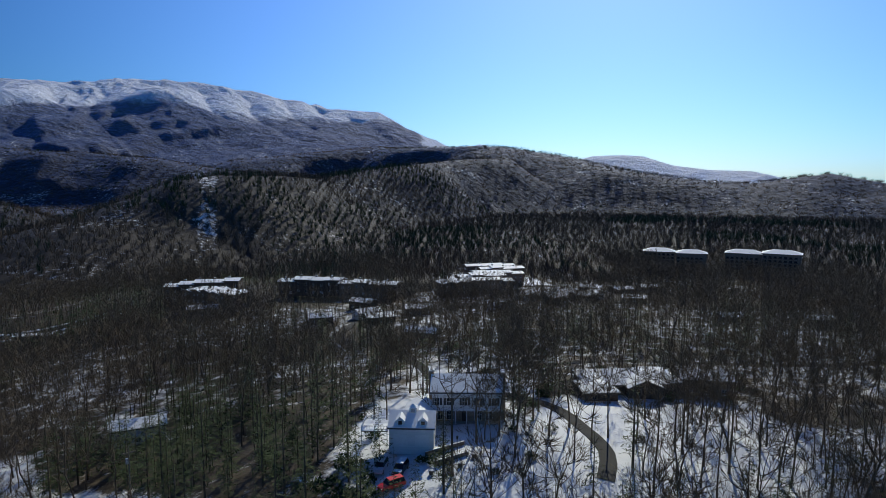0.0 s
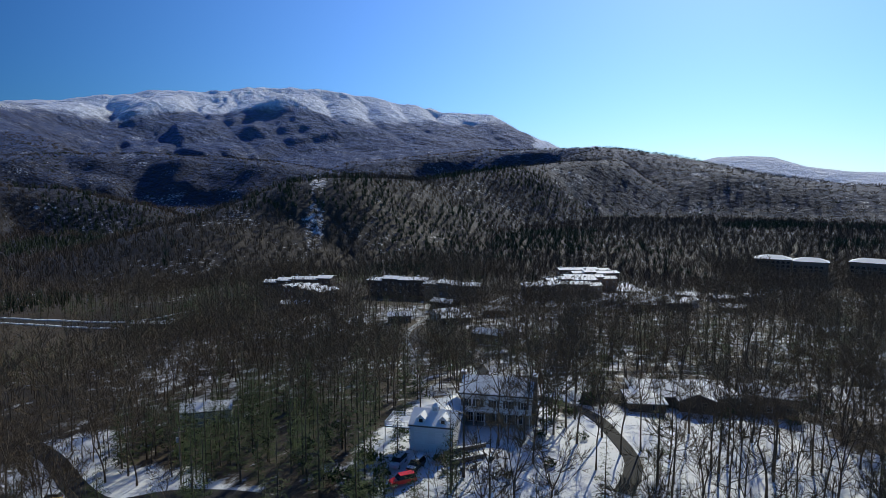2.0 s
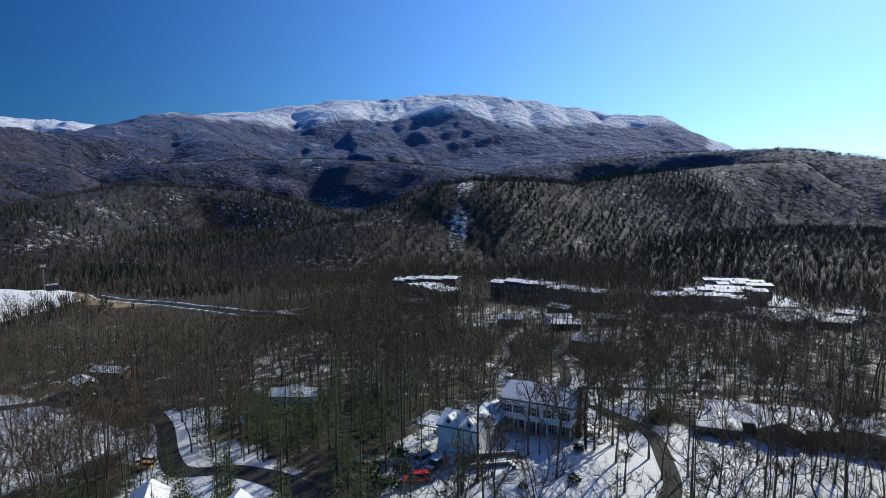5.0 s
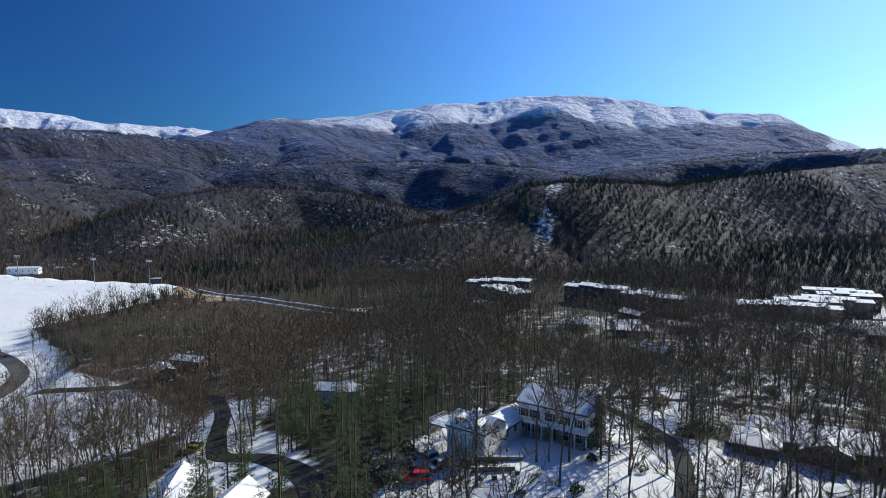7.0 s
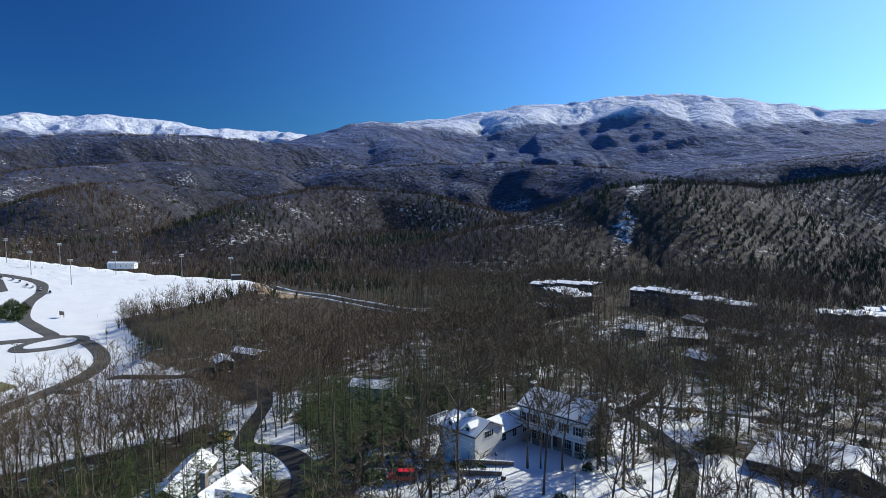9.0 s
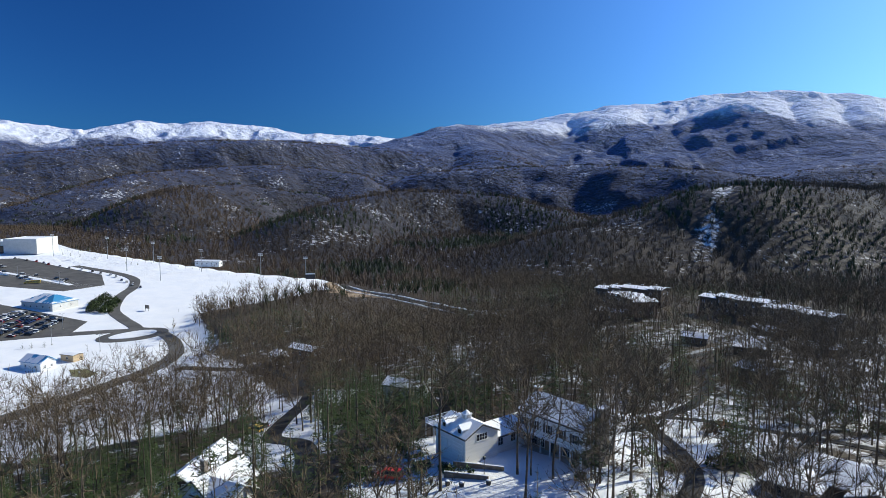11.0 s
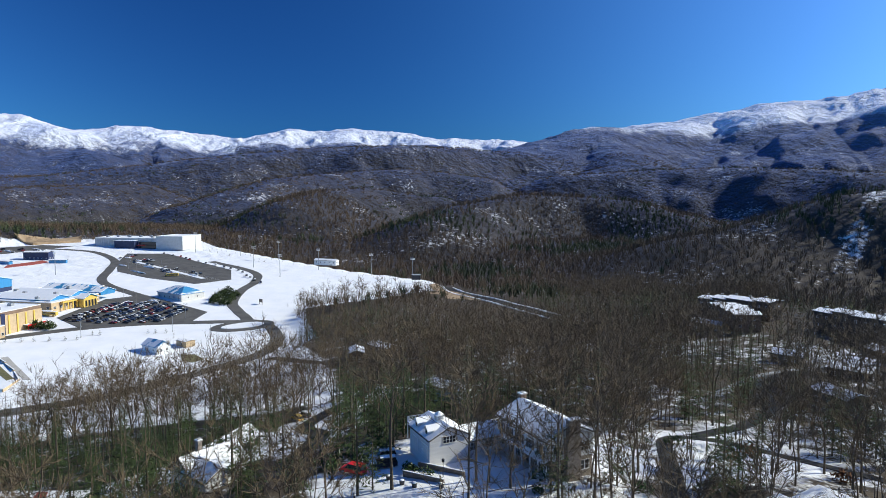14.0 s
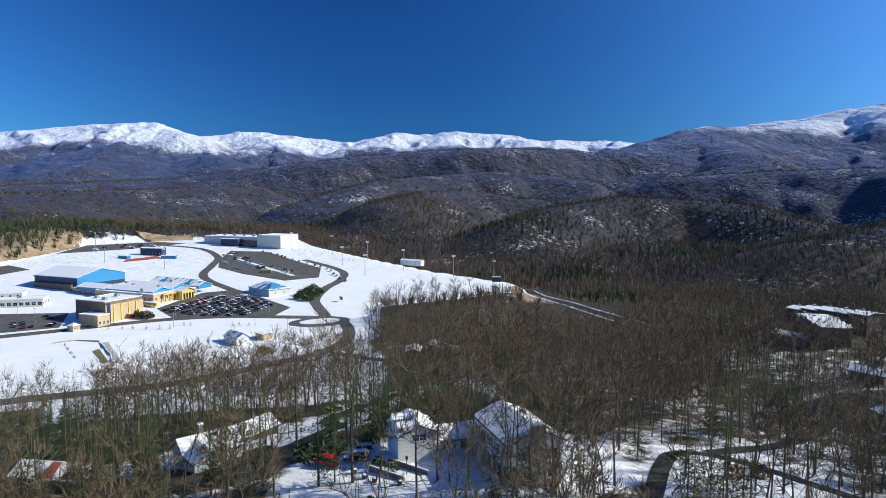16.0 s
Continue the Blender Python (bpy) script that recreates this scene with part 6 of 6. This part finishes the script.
def bare_tree(rng, h, spread, limbs, subs, twigs, twig_len, twig_w, fine_wood=True, fork=0.45):
    """A leafless broadleaf tree: a trunk that forks into leaders, rising limbs, side branches and sprays of twigs."""
    wood, fine = Soup(), Soup()
    r0 = 0.0092 * h
    lean = rng.normal(size=2) * 0.035 * h
    bend = rng.uniform(0, 6.28)
    ks = np.linspace(0, 1, 5 if fine_wood else 3)
    top = h * fork
    trunk = np.array([(lean[0] * k * k + math.sin(4 * k + bend) * 0.01 * h * k, lean[1] * k * k + math.cos(3 * k + bend) * 0.01 * h * k, top * k) for k in ks])
    wood.add(*tube(trunk, [r0 * (1.35 if k == 0 else 1) * (1 - 0.3 * k) for k in ks], 5 if fine_wood else 3))
    n = int(rng.integers(1, 4))
    leaders = []
    for q in range(n):
        a = bend + q * 2 * math.pi / n + rng.uniform(-0.5, 0.5)
        out = spread * (rng.uniform(0.05, 0.25) if n == 1 else rng.uniform(0.28, 0.55))
        high = h * (1.0 if q == 0 else rng.uniform(0.82, 0.98))
        way = np.array([trunk[-1] + np.array([math.cos(a) * out * u ** 0.7, math.sin(a) * out * u ** 0.7, (high - top) * u]) for u in (0, 0.3, 0.65, 1.0)])
        way[1:3] += rng.normal(size=(2, 3)) * 0.014 * h
        wood.add(*tube(way, [r0 * f * (1.0 if n == 1 else 0.8) for f in (0.68, 0.5, 0.28, 0.06)], 4 if fine_wood else 3))
        leaders.append(way)
    boughs = [way[1:] for way in leaders]
    for q in range(limbs):
        way = leaders[q % n]
        low = q < limbs * 0.2
        k = rng.uniform(0.02, 0.9)
        base, up = along(trunk, rng.uniform(0.62, 0.98)) if low else along(way, k)
        a = bend + q * 2.4 + rng.uniform(-0.5, 0.5)
        flat = np.array([math.cos(a), math.sin(a), 0.0])
        reach = spread * (rng.uniform(0.5, 0.9) if low else (1.0 - 0.62 * k) * rng.uniform(0.6, 1.1))
        rise = rng.uniform(0.35, 0.9)
        pts = [base]
        for step, climb in ((0.4, 0.7), (0.35, 1.0), (0.25, 1.35)):
            turn = flat + rng.normal(size=3) * 0.22
            turn[2] = rise * climb
            pts.append(pts[-1] + unit(turn) * reach * step * 1.2)
        rr = r0 * (0.36 - 0.2 * k)
        if fine_wood:
            wood.add(*tube(pts, [rr, rr * 0.75, rr * 0.45, rr * 0.12], 3))
        else:
            wood.add(twig_tris(rng, pts[0], pts[2] - pts[0], np.linalg.norm(pts[2] - pts[0]) * 1.2, rr * 1.1), [(0, 1, 2)])
        boughs.append(np.array(pts))
    sticks, tv = [], []
    for way in boughs:
        size = np.linalg.norm(way[-1] - way[0])
        for q in range(subs):
            k = 0.22 + 0.76 * (q + rng.uniform(0, 1)) / subs
            base, d = along(way, k)
            d = unit(d + rng.normal(size=3) * 0.62 + np.array([0, 0, 0.12]))
            length = size * rng.uniform(0.28, 0.5) * (1.15 - 0.5 * k)
            sticks += twig_tris(rng, base, d, length, twig_w * 1.6)
            for t in range(twigs):
                p = base + d * length * (0.25 + 0.75 * (t + rng.uniform(0, 1)) / twigs)
                e = d + rng.normal(size=3) * 0.33 + np.array([0, 0, 0.3])
                tv += twig_tris(rng, p, e, twig_len * rng.uniform(0.5, 1.25), twig_w * rng.uniform(0.6, 1.3))
    wood.add(sticks, np.arange(len(sticks)).reshape(-1, 3))
    fine.add(tv, np.arange(len(tv)).reshape(-1, 3))
    return wood.arrays(), fine.arrays()


def conifer(rng, h, spread, whorls, per, droop=0.25, sprays=3):
    """An evergreen with ragged tiers of drooping sprays: wood and needles."""
    wood, fine = Soup(), Soup()
    ks = np.linspace(0, 1, 4)
    wood.add(*tube([(0, 0, h * 0.97 * k) for k in ks], [0.013 * h * (1 - 0.93 * k) for k in ks], 4))
    tv = []
    for w in range(whorls):
        k = 0.14 + 0.84 * w / (whorls - 1)
        reach = spread * (1.03 - k) ** 0.75 * rng.uniform(0.75, 1.15)
        for b in range(per):
            a = 2 * math.pi * (b + rng.uniform(-0.35, 0.35)) / per + w * 1.1
            out = np.array([math.cos(a), math.sin(a), 0])
            r = reach * rng.uniform(0.6, 1.15)
            base = np.array([0, 0, h * k + rng.uniform(-0.3, 0.3)])
            for s in range(sprays):
                u = (s + 0.4) / sprays
                p = base + out * r * u * 0.85 + np.array([0, 0, -droop * r * u * u + 0.1 * r * u])
                d = out + rng.normal(size=3) * 0.4 + np.array([0, 0, 0.12 - droop * u])
                side = np.cross(d, (0, 0, 1)) + rng.normal(size=3) * 0.25
                side = side / np.linalg.norm(side) * r * rng.uniform(0.11, 0.2) * (1.9 if sprays == 1 else 1.45)
                d = d / np.linalg.norm(d) * r * rng.uniform(0.28, 0.5) * (1.5 if sprays == 1 else 1.0)
                tv += [p - side, p + d * 0.35 - side * 0.2, p + d, p + side, p + d, p + d * 0.35 + side * 0.2]
    fine.add(tv, np.arange(len(tv)).reshape(-1, 3))
    return wood.arrays(), fine.arrays()


def spread_points(rng, x0, x1, y0, y1, step):
    gx, gy = np.meshgrid(np.arange(x0, x1, step), np.arange(y0, y1, step), indexing="ij")
    gx = gx + rng.uniform(-0.48, 0.48, gx.shape) * step
    gy = gy + rng.uniform(-0.48, 0.48, gy.shape) * step
    return gx.ravel(), gy.ravel()


def plant(soups, templates, xs, ys, zs, rng, lo, hi):
    """Lay copies of templates into the soups (wood, fine) at the places given."""
    pick = rng.integers(len(templates), size=len(xs))
    for t, (wood, fine) in enumerate(templates):
        here = np.nonzero(pick == t)[0]
        if not len(here):
            continue
        a, s = rng.uniform(0, 6.28, len(here)), rng.uniform(lo, hi, len(here))
        fat = s * rng.uniform(0.85, 1.15, len(here))
        ca, sb = np.cos(a) * fat, np.sin(a) * fat
        for soup, (v, f) in zip(soups, (wood, fine)):
            vx = ca[:, None] * v[None, :, 0] - sb[:, None] * v[None, :, 1] + xs[here][:, None]
            vy = sb[:, None] * v[None, :, 0] + ca[:, None] * v[None, :, 1] + ys[here][:, None]
            vz = s[:, None] * v[None, :, 2] + zs[here][:, None]
            ff = f[None] + (np.arange(len(here)) * len(v))[:, None, None]
            soup.add(np.stack([vx, vy, vz], -1).reshape(-1, 3), ff.reshape(-1, 3))


def in_view(x, y):
    """The side of the valley that lies before the drone."""
    a = np.degrees(np.arctan2(-(x - 60), y - 30))
    return (a > -44) & (a < 117)


SHORT = [[(-40, 375), (-25, 285), (120, 285), (150, 400), (85, 545), (0, 545)], [(-180, 388), (-175, 352), (-110, 326), (-40, 340), (-30, 374)], [(180, 545), (300, 500), (335, 600), (215, 625)],
         [(-412, 340), (-222, 350), (-150, 270), (-300, 235)]]   # lower second growth
CLEAR = [(-412, 338), (-222, 348), (-160, 285), (-300, 250)]   # brushy ground below the valley road


def woods_allowed(x, y, grow):
    ok = inside(x, y, SCHOOL) < -6
    lot = np.sin(x * 91.7 + y * 47.3) * 43758.5
    lot = lot - np.floor(lot)
    ok &= (inside(x, y, CLEAR) < 0) | (lot < 0.85 * np.clip(-inside(x, y, [(-430, 345), (-222, 350), (-180, 305), (-380, 295)]) / 30, 0.45, 1))
    ok &= (inside(x, y, [(-228, -60), (-232, 30), (-150, 30), (-85, -10), (-100, -90)]) < 0) | (lot < 0.2)
    for poly, kept in zip(OPEN, OPEN_TREES):
        ok &= (inside(x, y, poly) < -1.0) | (lot < kept)
    for pts, w in ROAD_LINES:
        d, _, _ = near_line(x, y, [(px, py, 0) for px, py in pts])
        ok &= d > w / 2 + grow
    for cx, cy, rr in FOOTPRINTS:
        ok &= np.hypot(x - cx, y - cy) > rr
    return ok


def grow_woods():
    rng = np.random.default_rng(4)
    near = [bare_tree(rng, rng.uniform(17, 25), rng.uniform(5.5, 8.0), 13, 5, 8, 2.2, 0.03, fork=rng.uniform(0.3, 0.52)) for _ in range(12)]
    close_by = [bare_tree(rng, rng.uniform(16, 24), rng.uniform(4.8, 7.5), 14, 6, 9, 1.7, 0.03, fork=rng.uniform(0.3, 0.55)) for _ in range(10)]
    mid = [bare_tree(rng, rng.uniform(18, 25), rng.uniform(6.0, 8.5), 9, 4, 4, 3.2, 0.06, fine_wood=False, fork=rng.uniform(0.3, 0.5)) for _ in range(7)]
    pine = [conifer(rng, rng.uniform(13, 22), rng.uniform(3.0, 4.6), 15, 6, sprays=3) for _ in range(5)]
    pine_mid = [conifer(rng, rng.uniform(13, 19), rng.uniform(3.2, 4.6), 9, 6, sprays=1) for _ in range(3)]

    # woods round the houses
    xs, ys = spread_points(rng, -330, 330, 20, 650, 5.6)
    keep = (ys < 480) | ((xs > 150) & (ys < 650))
    xs, ys = xs[keep], ys[keep]
    keep = in_view(xs, ys) & woods_allowed(xs, ys, 2.0) & (np.hypot(xs - 60, ys - 30) > 38)
    xs, ys = xs[keep], ys[keep]
    zs = land_height(xs, ys)
    r = np.hypot(xs - 60, ys - 30)
    thin = fbm(xs, ys, 60, 3, 31)
    chance = rng.uniform(0, 1, len(xs))
    keep = chance < np.clip(0.45 + 1.3 * (thin - 0.25) + 0.15 * (xs > 52), np.where(r < 200, 0.8, 0.4), np.where(r < 300, 1.0, 0.86))
    xs, ys, zs, r, thin = xs[keep], ys[keep], zs[keep], r[keep], thin[keep]
    green = fbm(xs, ys, 55, 3, 41) + rng.uniform(-0.16, 0.16, len(xs))
    for gx, gy, gr in ((-190, 335, 36), (-130, 293, 26), (-87, 356, 14), (-280, 205, 24), (-18, 100, 9), (-33, 240, 16), (28, 153, 9), (-300, 240, 22), (-60, 150, 18), (120, 200, 25), (-14, 96, 8), (-27, 101, 10), (-42, 118, 9), (16, 163, 8), (70, 175, 14)):
        green = green + 0.4 * np.exp(-((xs - gx) ** 2 + (ys - gy) ** 2) / gr ** 2)
    green = green > np.where(r < 235, 0.575, 0.535)
    close = r < 235
    # single trees in the stretch round the nearest houses
    order = np.argsort(np.hypot(xs + 12, ys - 114))
    single = np.zeros(len(xs), bool)
    single[order[:280]] = True
    first = {}
    for x, y, z, g in zip(xs[single], ys[single], zs[single], green[single]):
        key = (bool(g), int(rng.integers(len(pine if g else close_by))))
        s = rng.uniform(0.72, 1.1)
        m = Matrix.Translation((x, y, z - 0.15)) @ Matrix.Rotation(rng.uniform(0, 6.28), 4, "Z")
        if key not in first:
            wood, fine = (pine if g else close_by)[key[1]]
            ob = new("evergreen_tree" if g else "bare_tree")
            tagged(ob, "dark green ragged evergreen standing in snow" if g else "tall leafless grey-brown tree standing in snow", "tree", "trees round the houses")
            for name, (v, f), mat in (("trunk", wood, BARK), ("crown", fine, NEEDLES if g else TWIGS)):
                p = new(name, tri_mesh(name, v, f, mat))
                p.parent = ob
            first[key] = ob
            ob.matrix_basis = m @ Matrix.Scale(s, 4)
        else:
            ob = copy_thing(first[key], m)
            ob.scale = (s, s, s)
    for k, (x, y) in enumerate(((8, 119), (14.5, 127.5), (21, 123), (11, 121), (6.3, 117.6), (19, 131), (16, 133), (15.5, 138), (17.5, 141), (16.5, 126), (24, 113), (1.5, 105), (29, 121), (-16, 128), (-12, 133), (21, 137), (26, 128), (13, 112), (36, 111), (38, 122), (41, 108), (46, 119), (52, 112), (35, 102), (46, 103), (56, 122), (60, 110), (33, 124))):
        key = (False, k % len(close_by))
        m = Matrix.Translation((x, y, ground_z(x, y) - 0.15)) @ Matrix.Rotation(k * 2.1, 4, "Z")
        if key in first:
            ob = copy_thing(first[key], m)
            s = 0.85 + 0.05 * (k % 6)
            ob.scale = (s, s, s)
    rest = ~single
    for label, sel, kinds, lo, hi, wmat, fmat in (
            ("near_woods", rest & close & ~green, near, 0.7, 1.1, BARK, TWIGS), ("near_pines", rest & close & green, pine, 0.6, 1.1, BARK, NEEDLES),
            ("valley_woods", rest & ~close & ~green, mid, 0.75, 1.1, BARK, TWIGS), ("valley_pines", rest & ~close & green, pine_mid, 0.6, 1.1, BARK, NEEDLES)):
        soups = (Soup(), Soup())
        low = np.zeros(len(xs), bool)
        for poly in SHORT:
            low |= inside(xs, ys, poly) > 0
        plant(soups, kinds, xs[sel & ~low], ys[sel & ~low], zs[sel & ~low] - 0.2, rng, lo, hi)
        if (sel & low).any():
            plant(soups, kinds, xs[sel & low], ys[sel & low], zs[sel & low] - 0.2, rng, 0.42, 0.72)
        thing = new(label)
        evergreen = "pines" in label
        tagged(thing, "belt of dark green evergreens among bare woods" if evergreen else "stand of leafless grey-brown trees over snow", "woods", kind="stuff")
        for name, soup, mat in (("trunks", soups[0], wmat), ("crowns", soups[1], fmat)):
            v, f = soup.arrays()
            p = new(name, tri_mesh(name, v, f, mat))
            p.parent = thing
            tagged(p, kind="stuff")

    # a dark grove of tall pines
    gx, gy = spread_points(rng, -240, -140, 290, 385, 5.2)
    keep = (((gx + 190) / 42) ** 2 + ((gy - 335) / 36) ** 2 < 1) & (np.hypot(gx + 216, gy - 338) > 16)
    gx, gy = gx[keep], gy[keep]
    soups = (Soup(), Soup())
    plant(soups, pine_mid, gx, gy, land_height(gx, gy) - 0.2, rng, 1.1, 1.6)
    grove = tagged(new("pine_grove"), "dense dark green grove of tall pines", "woods", kind="stuff")
    for name, soup, mat in (("trunks", soups[0], BARK), ("crowns", soups[1], NEEDLES)):
        p = new(name, tri_mesh(name, *soup.arrays(), mat))
        p.parent = grove
        tagged(p, kind="stuff")

    # rhododendron thickets and a russet beech scrub under the trees
    def bush(n, size, r, h):
        tv = []
        for q in range(n):
            a, u = rng.uniform(0, 6.28), math.sqrt(rng.uniform(0.05, 1))
            zz = h * (0.15 + 0.85 * rng.uniform(0, 1) * math.sqrt(max(0.0, 1.05 - u * u)))
            p = np.array([math.cos(a) * u * r, math.sin(a) * u * r, zz])
            tv += twig_tris(rng, p, rng.normal(size=3) + np.array([0, 0, 0.5]), size * rng.uniform(0.7, 1.4), size * 0.32)
        stems = Soup()
        for q in range(4):
            a = q * 1.6
            stems.add(*tube([(0.1 * math.cos(a), 0.1 * math.sin(a), -0.3), (r * 0.5 * math.cos(a), r * 0.5 * math.sin(a), h * 0.7)], [0.05, 0.015], 3))
        return stems.arrays(), (np.array(tv), np.arange(len(tv)).reshape(-1, 3))

    bushes = [bush(150, 0.55, rng.uniform(1.3, 2.2), rng.uniform(1.4, 2.6)) for _ in range(4)]
    bx, by = spread_points(rng, -34, 100, 92, 230, 4.4)
    patch = fbm(bx, by, 38, 3, 91)
    keep = (patch + rng.uniform(-0.12, 0.12, len(bx)) > 0.73) & woods_allowed(bx, by, 0.8) & in_view(bx, by)
    for poly in OPEN:
        keep &= inside(bx, by, poly) < 0.5
    bx, by = bx[keep], by[keep]
    soups = (Soup(), Soup())
    plant(soups, bushes, bx, by, land_height(bx, by), rng, 0.7, 1.25)
    thicket = tagged(new("rhododendron_thicket"), "dark evergreen rhododendron thicket under bare trees", "shrubs", kind="stuff")
    for name, soup, mat in (("stems", soups[0], BARK), ("leaves", soups[1], SHRUB)):
        p = new(name, tri_mesh(name, *soup.arrays(), mat))
        p.parent = thicket
        tagged(p, kind="stuff")
    YARD = [(-13, 105, 1.1), (-15, 109, 1.3), (-12, 100, 1.2), (-2, 110, 0.8), (-4, 110.5, 0.7), (0.5, 111.5, 0.7), (14, 124, 0.7), (-16, 100, 1.4), (16, 112, 0.8), (22, 126, 0.7), (-18, 112, 1.3), (20, 140, 1.0),
            (24, 150, 1.2), (2, 168, 1.1), (12, 178, 1.3), (28, 182, 1.2), (9, 106, 0.6), (-20, 105, 1.4), (12, 172, 1.2), (-14, 124, 0.9)]
    shrub = {}
    for k, (x, y, s) in enumerate(YARD):
        m = Matrix.Translation((x, y, ground_z(x, y) - 0.05)) @ Matrix.Rotation(k * 1.3, 4, "Z")
        kind = (k % 4, k in (14, 15, 18))
        if kind not in shrub:
            ob = new("russet_shrub" if kind[1] else "evergreen_shrub")
            tagged(ob, "russet-leaved shrub standing in the snow" if kind[1] else "dark green rhododendron shrub in the snowy yard", "shrub", "shrubs round the yard")
            for name, (v, f), mat in zip(("stems", "leaves"), bushes[kind[0]], (BARK, LEAVES if kind[1] else SHRUB)):
                p = new(name, tri_mesh(name, v, f, mat))
                p.parent = ob
            ob.matrix_basis = m @ Matrix.Scale(s, 4)
            shrub[kind] = ob
        else:
            ob = copy_thing(shrub[kind], m)
            ob.scale = (s, s, s)
    small = conifer(rng, 3.4, 1.3, 9, 7)
    first_small = None
    for k, (x, y) in enumerate([(-352, 14), (-349, 22), (-347, 30), (-345, 36), (-343, 44), (-341, 52), (-340, 58), (-348, 66), (-346, 70), (-338, 96), (-337, 100), (-336, 106), (-700, 185), (-690, 190), (-676, 196), (-655, 205), (-610, 222), (-604, 226), (-598, 230), (-380, 38), (-411, 146), (-416, 151), (-422, 149), (-427, 156), (-432, 152), (-437, 160), (-420, 158), (-409, 153), (-442, 156)]):
        m = pose(x, y, float(school_level(np.array(x))), 0, 0, 37 * k)
        if first_small is None:
            first_small = tagged(new("clipped_evergreen"), "small dark conical evergreen in a snowy verge", "shrub", "evergreens along the school road")
            for name, (v, f), mat in zip(("trunk", "crown"), small, (BARK, NEEDLES)):
                p = new(name, tri_mesh(name, v, f, mat))
                p.parent = first_small
            first_small.matrix_basis = m
        else:
            s = 1.0 + 0.7 * (k > 19)
            copy_thing(first_small, m).scale = (s, s, s)

    # hillsides: brushes of bare stems, then ever sparser
    def brush(h, n, w, wide):
        """The crown of a far bare tree: a fan of fine rising limbs."""
        tv = []
        for q in range(n):
            a = q * 2.4 + rng.uniform(-0.4, 0.4)
            lean = 1.25 * math.sqrt((q + 0.3) / n) * rng.uniform(0.85, 1.1)
            out = np.array([math.cos(a), math.sin(a), 0.0])
            top = out * wide * math.sin(lean) + np.array([0, 0, h * (0.42 + 0.55 * math.cos(lean)) * rng.uniform(0.85, 1.08)])
            foot = out * wide * math.sin(lean) * rng.uniform(0.15, 0.5) + np.array([0, 0, h * rng.uniform(0.05, 0.4)])
            tv += twig_tris(rng, foot, top - foot, np.linalg.norm(top - foot), w * rng.uniform(0.7, 1.3))
        return np.array(tv), np.arange(len(tv)).reshape(-1, 3)

    for label, r0, r1, step, stems, w, wide, h in (("hill_woods", 400, 1300, 8.2, 18, 0.2, 5.2, 13), ("far_hill_woods", 1300, 2800, 18.0, 9, 0.55, 10.5, 10)):
        kinds = [brush(h * rng.uniform(0.8, 1.1), stems, w, wide) for _ in range(8)]
        cones = [brush(h * rng.uniform(0.85, 1.1), stems, w * 1.5, wide * 0.75) for _ in range(4)]
        xs, ys = spread_points(rng, -r1, r1, -r1, r1, step)
        r = np.hypot(xs - 60, ys - 30)
        keep = in_view(xs, ys) & (r < r1) & (r >= r0)
        keep &= ~((xs > -330) & (xs < 330) & (ys > 20) & (ys < 480)) & ~((xs > 150) & (xs < 330) & (ys >= 480) & (ys < 650))
        xs, ys, r = xs[keep], ys[keep], r[keep]
        keep = woods_allowed(xs, ys, 3.0)
        xs, ys, r = xs[keep], ys[keep], r[keep]
        zs = land_height(xs, ys)
        keep = (rng.uniform(0, 1, len(xs)) < np.clip(0.8 + 1.3 * (fbm(xs, ys, 120, 3, 51) - 0.35), 0.6, 1)) & (zs < 330)
        d, _, _ = near_line(xs, ys, [(-300, 835, 0), (-272, 745, 0), (-250, 680, 0)])
        keep &= ~((d < 22) & (rng.uniform(0, 1, len(xs)) < 0.55))
        xs, ys, zs = xs[keep], ys[keep], zs[keep]
        green = fbm(xs, ys, 130, 3, 61) + rng.uniform(-0.12, 0.12, len(xs))
        for gx, gy, gr in ((-860, -30, 70), (-760, -180, 80), (-480, 420, 60), (-350, 420, 40), (-560, 480, 60)):
            green = green + 0.3 * np.exp(-((xs - gx) ** 2 + (ys - gy) ** 2) / gr ** 2)
        green = green > np.where(zs < 5, 0.61, 0.72)
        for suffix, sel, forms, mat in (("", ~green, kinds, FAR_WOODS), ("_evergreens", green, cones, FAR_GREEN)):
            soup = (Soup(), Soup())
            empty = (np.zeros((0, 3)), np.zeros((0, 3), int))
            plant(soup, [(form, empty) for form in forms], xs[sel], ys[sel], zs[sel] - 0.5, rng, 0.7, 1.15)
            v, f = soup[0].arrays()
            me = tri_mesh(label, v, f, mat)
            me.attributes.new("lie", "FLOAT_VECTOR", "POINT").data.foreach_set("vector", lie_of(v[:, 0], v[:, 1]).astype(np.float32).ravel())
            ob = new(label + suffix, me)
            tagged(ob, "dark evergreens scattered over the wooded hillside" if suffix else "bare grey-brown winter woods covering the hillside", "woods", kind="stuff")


grow_woods()
